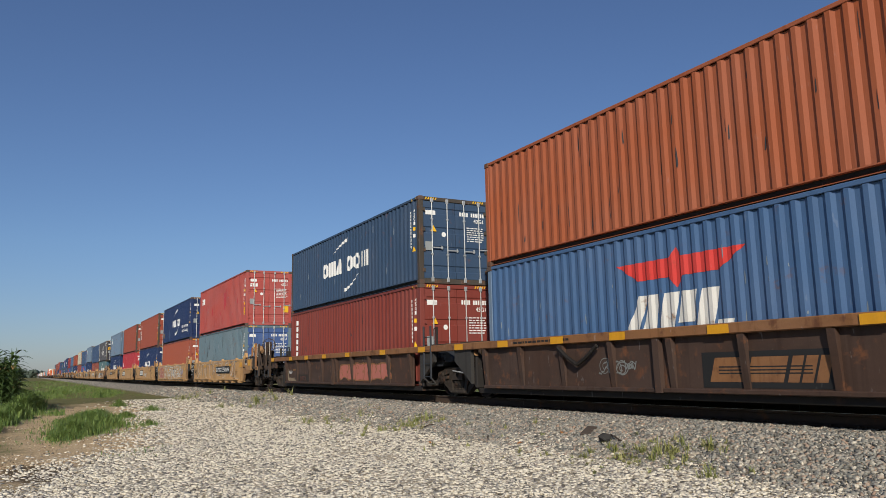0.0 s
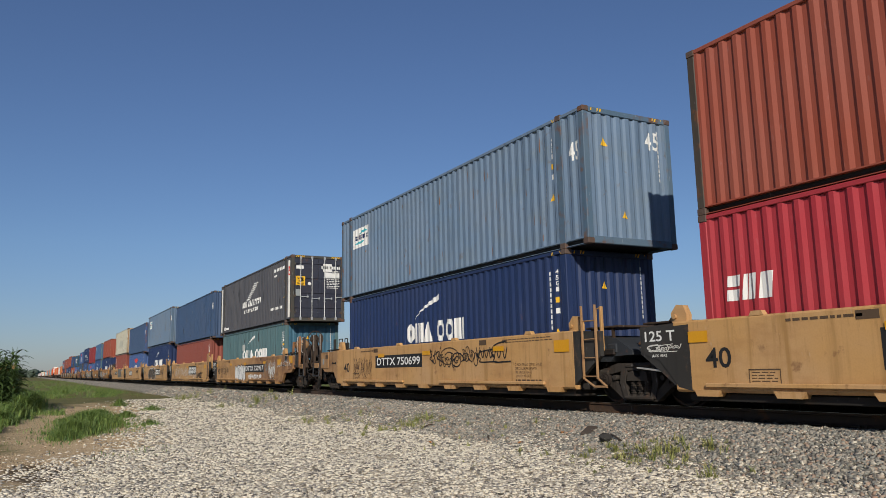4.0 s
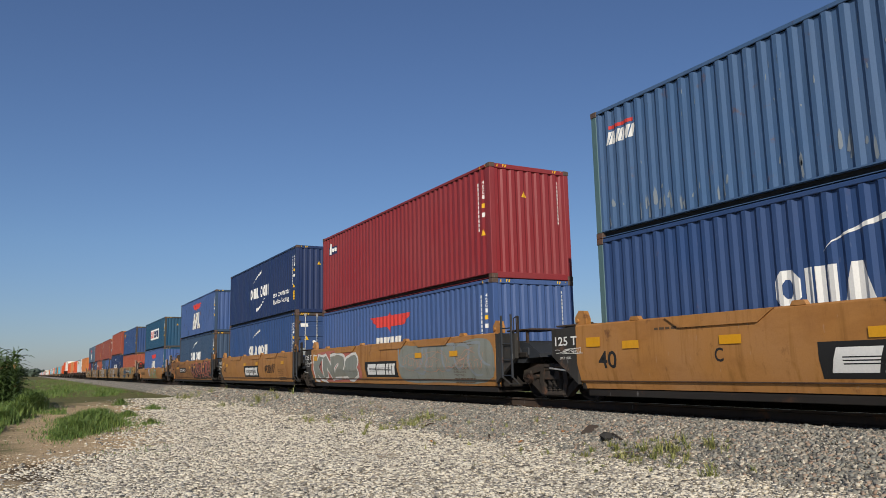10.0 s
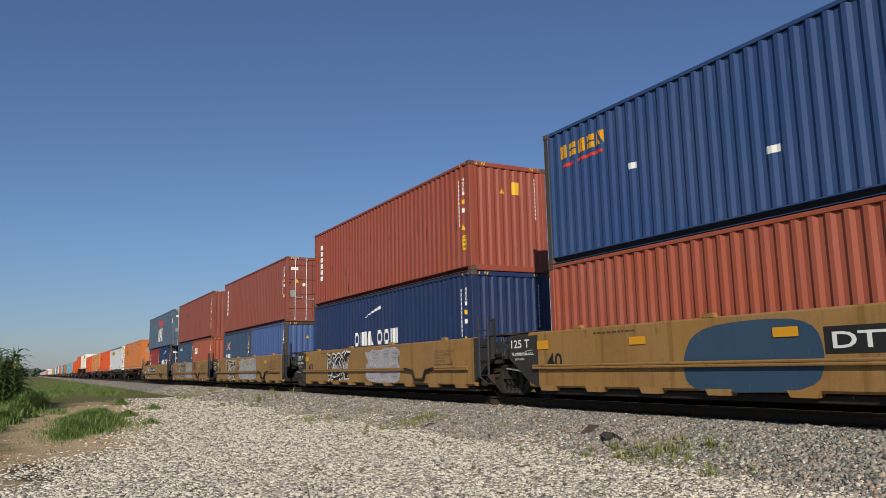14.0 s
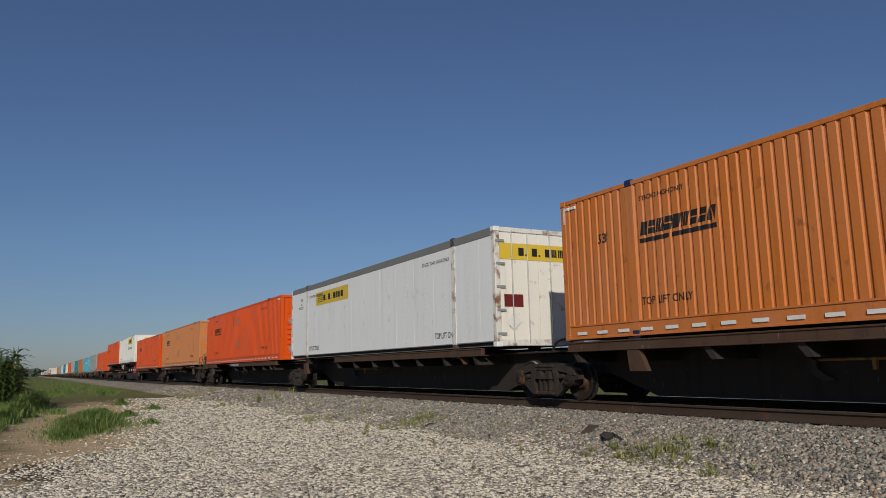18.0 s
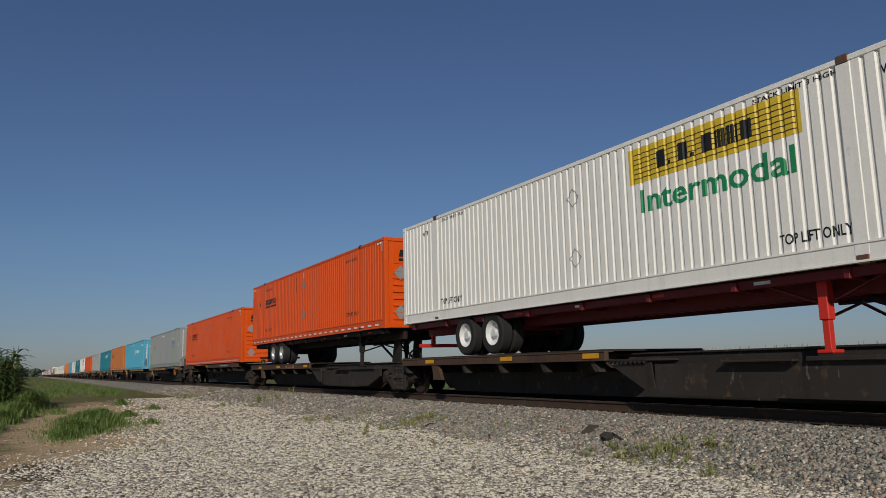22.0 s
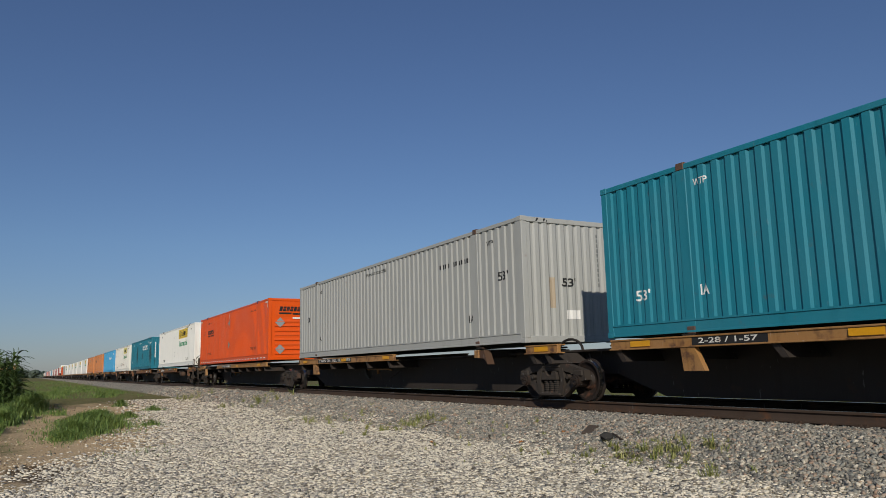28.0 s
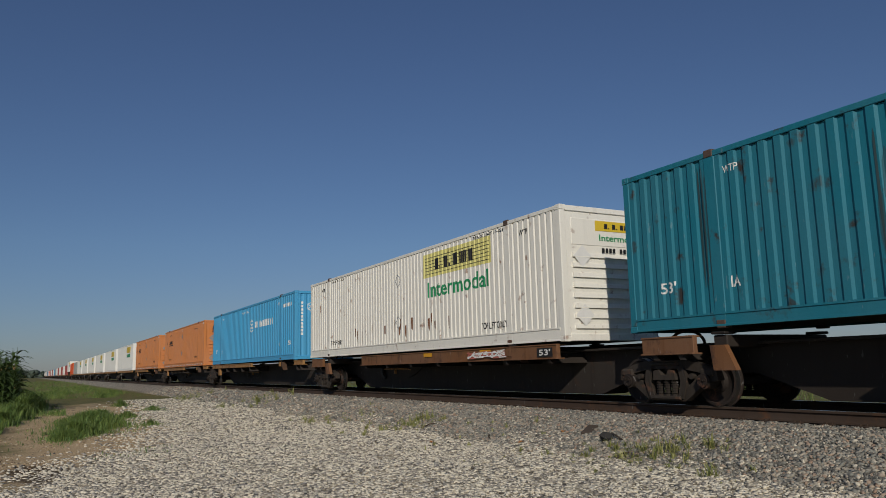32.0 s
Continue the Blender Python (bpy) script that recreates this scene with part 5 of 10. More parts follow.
    if front == "end":
        truck(car, y0, along, 0.42)
        yb, yl = min(y0 - 1.7, -8.6), min(y0 - 1.35, -8.15)
        coupler(car, -1, -y0 + 0.4, -y0 + 1.75)
        brake_wheel(car, yb, 1.55, M_TRUCK, -0.95)
        part("brake_chain", Shape().tube([(-0.95, yb + 0.05, 1.4), (-0.98, yb + 0.15, 1.0), (-1.0, yb + 0.23, 0.6), (-0.96, yb + 0.55, 0.5)], 0.03, 6).box(-1.08, -0.84, yb - 0.1, yb + 0.25, 0.62, 1.35, 0.03).box(-1.2, -0.9, yb + 0.35, yb + 0.65, 0.7, 0.95, 0.03), M_TRUCK, car)
        part("end_platform", Shape().box(-1.3, 1.3, yb - 0.3, y0 + 1.2, 0.9, 1.0, 0.02), mat, car)
        part("end_sill", Shape().box(-1.33, -1.24, yb - 0.1, y0 - 0.4, 0.86, 1.02, 0.015), sill, car)
        ladder(car, -1.34, yl, 0.3, 1.0, M_TRUCK, 3)
        part("grab_hoop", Shape().tube([(-1.32, yl + 0.2, 1.0), (-1.32, yl + 0.2, 1.6), (-1.3, yl - 0.2, 1.64), (-1.32, yl - 0.2, 1.0)], 0.018, 6).tube([(-1.32, yl + 0.2, 1.3), (-1.32, yl - 0.2, 1.3)], 0.014, 5), M_DULLSILL, car)
    if rear == "end":
        coupler(car, 1, y1 + 0.4, y1 + 1.75)
        part("end_platform", Shape().box(-1.3, 1.3, y1 - 1.2, y1 + 1.7, 0.9, 1.0, 0.02), mat, car)
        part("end_sill", Shape().box(-1.33, -1.24, y1 + 0.1, y1 + 1.6, 0.86, 1.02, 0.015), sill, car)
        ladder(car, -1.34, y1 + 1.2, 0.3, 1.0, M_TRUCK, 3)
        part("grab_hoop", Shape().tube([(-1.32, y1 + 1.0, 1.0), (-1.32, y1 + 1.0, 1.45), (-1.3, y1 + 1.4, 1.48), (-1.32, y1 + 1.4, 1.0)], 0.018, 6), M_DULLSILL, car)
    if rear == "joint":
        part("joint_casting", Shape().box(-0.35, 0.35, y1 - 0.5, y1 + 0.5, 0.7, 0.98, 0.06).tube([(-0.5, y1 + 0.42 * math.cos(0.35 * i), 0.98 + 0.26 * math.sin(0.35 * i)) for i in range(10)], 0.028, 8), M_STEEL, car)
    MOVERS.append((car, along, TX, RAIL))
    car["open_front"] = front != "end" and not (near or deck or dull)
    return car


def chassis(along, base, red):
    """A road trailer chassis: z = 0 is its deck."""
    ob = thing("trailer_chassis", "dark red container chassis with landing legs" if red else "black container chassis with reflector strips", "trailer", "trailers on the train")
    m = M_CHASSISRED if red else M_STEEL
    for sx in (-0.5, 0.5):
        part("main_beam", lambda: Shape().box(sx - 0.07, sx + 0.07, -7.9, 7.9, 0.62, 0.97, 0.02), m, ob, key=(red, sx))
    for sx in (-1.1, 1.1):
        part("side_rail", lambda: Shape().box(sx - 0.04, sx + 0.04, -7.9, 7.9, 0.82, 0.97, 0.015), m, ob, key=(red, sx))
    for i in range(9):
        part("cross_member", lambda: Shape().box(-1.2, 1.2, -0.05, 0.05, 0.8, 0.95, 0.01), m, ob, key=red, at=(0, -7.6 + i * 1.9, 0))
    for yy in (3.36, 4.65):
        part("axle", lambda: Shape().cyl((-1.1, 0, 0.51), (1.1, 0, 0.51), 0.06, 10), M_STEEL, ob, key="a", at=(0, yy, 0))
        for x in (-1.08, -0.74, 0.74, 1.08):
            w = part("wheel", lambda: Shape().lathe([(-0.13, 0.3), (-0.15, 0.36), (-0.15, 0.46), (-0.11, 0.505), (0.11, 0.505), (0.15, 0.46), (0.15, 0.36), (0.13, 0.3)], (0, 0, 0), 0, 26), M_RUBBER, ob, key="w", at=(x, yy, 0.515))
            if abs(x) > 1:
                e = -1 if x < 0 else 1
                part("rim", lambda: Shape().lathe([(e * 0.13, 0.3), (e * 0.11, 0.28), (e * 0.03, 0.25), (e * 0.0, 0.16), (e * 0.02, 0.1), (e * 0.1, 0.09), (e * 0.1, 0.0)], (0, 0, 0), 0, 22), M_RIM if red else M_ROD, w, key=(e, red))
    part("suspension", Shape().box(-0.8, 0.8, 2.9, 5.1, 0.55, 0.66, 0.03).box(-0.66, -0.54, 3.1, 4.9, 0.45, 0.62, 0.03).box(0.54, 0.66, 3.1, 4.9, 0.45, 0.62, 0.03), m, ob)
    lm = M_LEGRED if red else M_STEEL
    for x in (-0.85, 0.85):
        leg = part("landing_leg", lambda: Shape().box(x - 0.08, x + 0.08, -5.2, -5.04, 0.28, 0.85, 0.015).box(x - 0.055, x + 0.055, -5.175, -5.065, -0.15, 0.3, 0.01).box(x - 0.13, x + 0.13, -5.25, -4.99, -0.2, -0.14, 0.015), lm, ob, key=(x, red))
        part("leg_brace", lambda: Shape().tube([(x, -5.12, 0.5), (x, -4.2, 0.85)], 0.025, 6).tube([(x, -5.12, 0.5), (x, -6.0, 0.85)], 0.025, 6), m, ob, key=(x, red))
    part("leg_tie", Shape().tube([(-0.85, -5.12, 0.3), (0.85, -5.12, 0.8)], 0.025, 6).tube([(0.85, -5.12, 0.3), (-0.85, -5.12, 0.8)], 0.025, 6), m, ob)
    part("rear_bumper", Shape().box(-1.0, 1.0, 7.6, 7.72, 0.3, 0.4, 0.02).box(-0.6, -0.5, 7.6, 7.7, 0.4, 0.65).box(0.5, 0.6, 7.6, 7.7, 0.4, 0.65), lm, ob)
    for i in range(5):
        part("reflector", lambda: Shape().box(-1.148, -1.138, -0.15, 0.15, 0.87, 0.92), M_WHITE if i % 2 else M_REDLOGO, ob, key=i % 2, at=(0, -6.5 + i * 2.2, 0))
    MOVERS.append((ob, along, TX, base))
    return ob


LIFT = [0.006]


def lifted():
    """Height of the next coat of paint over the ones before it on this car."""
    LIFT[0] += 0.0009
    return LIFT[0]


def squiggle(r, a, b, lo, hi):
    """One loose spray stroke between a and b: loops, zigzags, hooks or fans."""
    kind = r.randrange(6)
    h, w, m = hi - lo, b - a, (lo + hi) / 2
    n = r.randint(2, 4)
    if kind == 0:
        return [(a + w * i / 24 + 0.3 * w / n * math.sin(i * n * 0.52), m + 0.46 * h * math.cos(i * n * 0.26) * (0.6 + 0.4 * math.sin(i))) for i in range(25)]
    if kind == 1:
        return [(a + w * (i + 0.5 * r.random()) / (2 * n), lo + h * r.uniform(0, 0.18) if i % 2 else hi - h * r.uniform(0, 0.18)) for i in range(2 * n + 1)]
    if kind == 2:
        return [(a + w * 0.5 + w * 0.55 * (1 - i / 22) * math.cos(i * 0.62), m + h * 0.5 * (1 - i / 24) * math.sin(i * 0.62)) for i in range(20)]
    if kind == 3:
        return [(a - 0.1 * w, lo + h * r.random()), (a + 0.2 * w, hi), (a + 0.45 * w, m), (a + 0.3 * w, lo), (a + 0.75 * w, lo + 0.1 * h), (a + w, hi), (b + 0.3 * w, m + 0.2 * h)]
    if kind == 4:
        return [(a + w * i / 10, lo + h * (0.12 + 0.1 * math.sin(i * 2.1)) + h * 0.75 * (i / 10) ** 2) for i in range(11)] + [(b + 0.12 * w, hi), (b, hi - 0.25 * h), (b - 0.3 * w, m)]
    return [(b, hi), (a + 0.3 * w, hi - 0.1 * h), (a, m), (a + 0.35 * w, lo + 0.3 * h), (a + 0.1 * w, lo), (b + 0.2 * w, lo + 0.05 * h)]


def sprayed(car, u0, u1, z0, z1, material, seed, width, n, grow=0.0, x=1.5, name="graffiti"):
    """A tangle of hand-sprayed strokes that overlap."""
    r = random.Random(seed)
    up = [lifted()]

    def at(u, z):
        up[0] += 0.000001
        return -x - up[0], -u, min(max(z, z0 - 0.04), z1 + 0.04)
    s = Shape()
    w = (u1 - u0) / n
    for i in range(n):
        a = u0 + (i - 0.15) * w
        for _ in range(2 if width < 0.05 else 1):
            lo, hi = z0 + r.uniform(0, 0.3) * (z1 - z0), z1 - r.uniform(0, 0.3) * (z1 - z0)
            ribbon(s, squiggle(r, max(u0, a), min(u1, a + w * r.uniform(1.0, 1.7)), lo, hi), (width + grow) * r.uniform(0.7, 1.15), at)
    LIFT[0] = up[0]
    return tagged(part(name, s, material, car), kind="stuff")


def scribble(car, u0, u1, z0, z1, material, seed, width=0.035, strokes=7, x=1.5, lift=0.006, name="graffiti"):
    return sprayed(car, u0, u1, z0 + width / 2, z1 - width / 2, material, seed, width, strokes, 0, x)


def rounded(pts, times=2):
    for _ in range(times):
        out = []
        for p, q in zip(pts, pts[1:] + pts[:1]):
            out += [(p[0] * 0.76 + q[0] * 0.24, p[1] * 0.76 + q[1] * 0.24), (p[0] * 0.24 + q[0] * 0.76, p[1] * 0.24 + q[1] * 0.76)]
        pts = out
    return pts


def bubbles(car, u0, u1, z0, z1, fill, line, seed, n=5, x=1.5):
    """Fat sprayed lobes side by side with an outline and slits."""
    r = random.Random(seed)
    w, h = (u1 - u0) / n, z1 - z0
    lobes = []
    for i in range(n):
        a = u0 + i * w
        b = a + w * r.uniform(0.98, 1.12)
        sl = r.uniform(-0.16, 0.16) * w
        lo, hi = z0 + r.uniform(0.0, 0.1) * h, z1 - r.uniform(0.0, 0.12) * h
        m = (lo + hi) / 2
        lobes.append([(a, lo), (a + 0.3 * w, lo - 0.02 * h), (a + 0.5 * w, lo + r.uniform(0, 0.2) * h), (b, lo), (b + sl * 0.4, m - 0.12 * h), (b - r.uniform(0.02, 0.25) * w, m), (b + sl * 0.6, m + 0.12 * h),
                      (b + sl, hi), (a + 0.6 * w + sl, hi - r.uniform(0, 0.16) * h), (a + 0.3 * w + sl, hi), (a + sl, hi - 0.04 * h), (a + sl * 0.5 - 0.05 * w, m)])
    e = min(0.055, 0.1 * w)
    for name, grow, mat in (("graffiti_outline", e, line), ("graffiti", 0.0, fill)):
        up = lifted()
        s = Shape()
        for i, pts in enumerate(lobes):
            cu, cz = sum(p[0] for p in pts) / 12, sum(p[1] for p in pts) / 12
            fu, fz = 1 + grow * 2 / w, 1 + grow * 2 / h
            s.poly([(-x - up - 0.00005 * i, -(cu + (u - cu) * fu), min(max(cz + (z - cz) * fz, z0 - 0.03), z1 + 0.03)) for u, z in rounded(pts)])
        tagged(part(name, s, mat, car), kind="stuff")
    up = [lifted()]

    def at(u, z):
        up[0] += 0.000001
        return -x - up[0], -u, z
    s = Shape()
    for i in range(n):
        for _ in range(3):
            a, z = u0 + (i + r.uniform(0.15, 0.85)) * w, z0 + r.uniform(0.15, 0.7) * h
            ribbon(s, [(a, z), (a + r.uniform(-0.15, 0.15) * w, z + 0.14 * h), (a + r.uniform(-0.25, 0.25) * w, z + r.uniform(0.16, 0.3) * h)], e * r.uniform(0.4, 0.8), at)
        a = u0 + (i + 1.03) * w
        ribbon(s, [(a, z0 + 0.08 * h), (a + r.uniform(-0.12, 0.12) * w, z0 + 0.5 * h), (a + r.uniform(-0.08, 0.08) * w, z1 - 0.1 * h)], e * 0.7, at)
    tagged(part("graffiti_slit", s, line, car), kind="stuff")


def tongue(s, pts, width, to_world, steps=16):
    """A stroke that swells in its middle and ends in points."""
    def at(t):
        k = t * (len(pts) - 3)
        i = min(int(k), len(pts) - 4)
        f = k - i
        c = (((1 - f) ** 3) / 6, (3 * f ** 3 - 6 * f * f + 4) / 6, (-3 * f ** 3 + 3 * f * f + 3 * f + 1) / 6, f ** 3 / 6)
        return Vector((sum(c[j] * pts[i + j][0] for j in range(4)), sum(c[j] * pts[i + j][1] for j in range(4))))
    edge = []
    for i in range(steps + 1):
        t = i / steps
        d = (at(min(1, t + 0.02)) - at(max(0, t - 0.02))).normalized()
        w = width * 0.5 * (math.sin(math.pi * (0.06 + 0.88 * t)) ** 0.8)
        p = at(t)
        edge.append(((p.x - d.y * w, p.y + d.x * w), (p.x + d.y * w, p.y - d.x * w)))
    for a, b in zip(edge, edge[1:]):
        s.poly([to_world(*q) for q in (a[0], b[0], b[1], a[1])])


def slashes(car, u0, u1, z0, z1, material, seed, n, x=1.5, thin=1.0):
    """Straight slanting spray strokes, some joined by a short bar."""
    r = random.Random(seed)
    up = lifted()
    s = Shape()
    w, h = (u1 - u0) / n, z1 - z0
    for i in range(n):
        a, lean, t = u0 + i * w, w * r.uniform(-0.5, 0.5), w * r.uniform(0.28, 0.42) * thin
        lo, hi = z0 + h * r.uniform(0, 0.15), z1 - h * r.uniform(0, 0.15)
        k = up + 0.00003 * i
        s.poly([(-x - k, -u, z) for u, z in ((a, lo), (a + t, lo + 0.04 * h), (a + t + lean, hi), (a + lean, hi - 0.05 * h))])
        if i % 3:
            m = lo + h * r.uniform(0.05, 0.7)
            s.poly([(-x - k - 0.00001, -u, z) for u, z in ((a, m), (a + w * 1.2, m + 0.1 * h), (a + w * 1.15, m + 0.24 * h), (a, m + 0.13 * h))])
    return tagged(part("graffiti", s, material, car), kind="stuff")


def throw_up(car, u0, u1, z0, z1, text, seed):
    """Fat black letters ringed in white, with thin white cuts."""
    letters(car, text, u0, u1, z0, z1, ((M_WHITE, 0.105, 0.05), (M_BLACK, 0.085, 0.0), (M_WHITE, -0.02, -0.1)), seed, tilt=0.25)
    letters(car, text, u0, u1, z0, z1, ((M_BLACK, -0.005, -0.13),), seed, tilt=0.25)
    scribble(car, u0 + 0.1, u1 - 0.1, z0 + 0.1, z1 - 0.05, M_WHITE, seed + 3, 0.018, 5)


def rings(car, u0, u1, z0, z1, fill, line, seed, n, x=1.5):
    """Two rows of sprayed ovals on a filled patch, with streaks inside."""
    r = random.Random(seed)
    h, w = z1 - z0, (u1 - u0) / n
    up = lifted()
    edge = [(u0 - 0.42 * w, z1 - 0.04 * h), (u0 + 0.12 * w, z0 + 0.6 * h), (u0 - 0.3 * w, z0 + 0.52 * h), (u0 - 0.05 * w, z0 + 0.4 * h), (u0 - 0.32 * w, z0 + 0.2 * h), (u0 + 0.2 * w, z0), (u1 - 0.3 * w, z0), (u1, z0 + 0.12 * h), (u1 + 0.02 * w, z0 + 0.45 * h), (u1 - 0.2 * w, z0 + 0.6 * h), (u1 - 0.05 * w, z1 - 0.15 * h), (u1 - 0.3 * w, z1), (u1 - 0.9 * w, z1 + 0.03 * h), (u0 + 0.9 * w, z1 - 0.06 * h), (u0 + 0.4 * w, z1 + 0.02 * h), (u0 + 0.15 * w, z1 - 0.1 * h)]
    part("graffiti", Shape().poly([(-x - up, -u, z) for u, z in rounded(edge)]), fill, car)
    for mat, wide in ((M_GREYLOGO, 0), (M_WHITE, 0.042), (line, 0.02)):
        up = [lifted()]

        def at(u, z):
            up[0] += 0.000001
            return -x - up[0], -u, z
        s = Shape()
        for i in range(n):
            for row, (zc, rz) in enumerate(((z0 + 0.3 * h, 0.28 * h), (z0 + 0.8 * h, 0.2 * h))):
                g = random.Random(seed * 50 + i * 2 + row)
                uc, ru = u0 + (i + 0.5 + g.uniform(-0.08, 0.08) + (0.28 if row and i < n - 1 else 0)) * w, w * g.uniform(0.42, 0.56)
                rz *= g.uniform(0.8, 1.05)
                if wide:
                    ribbon(s, [(uc + ru * math.cos(0.35 * k + g.uniform(0, 0.1)), zc + rz * math.sin(0.35 * k)) for k in range(20 if not row else 13)], wide, at)
                else:
                    for _ in range(9):
                        z = zc + rz * g.uniform(-0.7, 0.7)
                        a = uc - ru * g.uniform(0.1, 0.7)
                        ribbon(s, [(a, z), (a + ru * 0.4, z + 0.01), (a + ru * g.uniform(0.6, 1.1), z)], g.uniform(0.006, 0.016), at)
        LIFT[0] = up[0]
        tagged(part("graffiti_line" if wide else "graffiti_streaks", s, mat, car), kind="stuff")


def flames(car, u0, u1, z0, z1, layers, seed, n, x=1.5):
    """Interlaced swelling tongues of spray paint, one inside the other."""
    r = random.Random(seed)
    h = z1 - z0
    curves = []
    for i in range(n):
        u = u0 + (u1 - u0) * (i + r.random()) / n
        g = r.choice((-1, 1))
        z = z0 + h * r.uniform(0.1, 0.5)
        v = r.uniform(0.5, 1.0)
        c = [(u - g * v, z), (u - g * v * 0.6, z), (u, z + h * r.uniform(-0.3, 0.1)), (u + g * 0.4 * v, z + h * 0.35), (u + g * 0.1 * v, z + h * 0.6), (u + g * 0.55 * v, z + h * 0.85), (u + g * 1.2 * v, z + h * 0.7), (u + g * 1.5 * v, z + h * 0.5)]
        curves.append([(min(max(p, u0), u1), min(max(q, z0 + 0.04), z1 - 0.04)) for p, q in c])
    for mat, wd in layers:
        up = lifted()
        s = Shape()
        for i, c in enumerate(curves):
            tongue(s, c, wd * h, lambda u, z: (-x - up - 0.00003 * i, -u, min(max(z, z0), z1)))
        tagged(part("graffiti", s, mat, car), kind="stuff")


def letters(car, text, u0, u1, z0, z1, layers, seed, x=1.5, tilt=0.1):
    """Fat sprayed letters that crowd one another; layers: (material, stroke weight, growth)."""
    r = random.Random(seed)
    n = len(text)
    w, h = (u1 - u0) / n, z1 - z0
    spots = [(u0 + (i - 0.06) * w, u0 + (i + 1.06) * w, z0 + h * r.uniform(0, 0.1), z1 - h * r.uniform(0, 0.12), r.uniform(-tilt, tilt)) for i in range(n)]
    for mat, fat, grow in layers:
        up = lifted()
        s = Shape()
        for i, (ch, (a, b, lo, hi, lean)) in enumerate(zip(text, spots)):
            m = (lo + hi) / 2
            for tri in words(ch, a - grow, b + grow, max(0.2, lo - grow), hi + grow, fat):
                s.poly([(-x - up - 0.00004 * i, -(u + (z - m) * lean + 0.05 * h * math.sin(6.5 * z / h + 2.1 * i)), max(0.2, z + 0.045 * h * math.sin(7.0 * u / w + i))) for u, z in tri])
        tagged(part("graffiti", s, mat, car), kind="stuff")


def fold_marks(car):
    """Lay the paint on an ochre car round the crease of its wall."""
    for o in car.children:
        if o.type != "MESH" or o.data.users > 1 or not all(-1.56 < v.co.x < -1.497 for v in o.data.vertices):
            continue
        bm = bmesh.new()
        bm.from_mesh(o.data)
        bmesh.ops.bisect_plane(bm, geom=bm.verts[:] + bm.edges[:] + bm.faces[:], plane_co=(0, 0, CREASE), plane_no=(0, 0, 1))
        for v in bm.verts:
            if v.co.z < CREASE:
                v.co.x += INSET * (CREASE - v.co.z) / (CREASE - 0.22)
        bm.to_mesh(o.data)
        bm.free()


# ---- ground, track, plants ----
def height(x, y):
    """Ground across the line: gravel, ballast shoulder, track bed, far side."""
    xs = [-60, -14, -3, 0.5, 6.6, 7.7, 9.15, 12.5, 14.0, 17, 30, 60]
    zs = [0.1, 0.08, 0.12, 0.0, 0.0, 0.04, HEAD - 0.23, HEAD - 0.17, 0.05, 0.0, 0.0, 0.05]
    return float(np.interp(x, xs, zs))


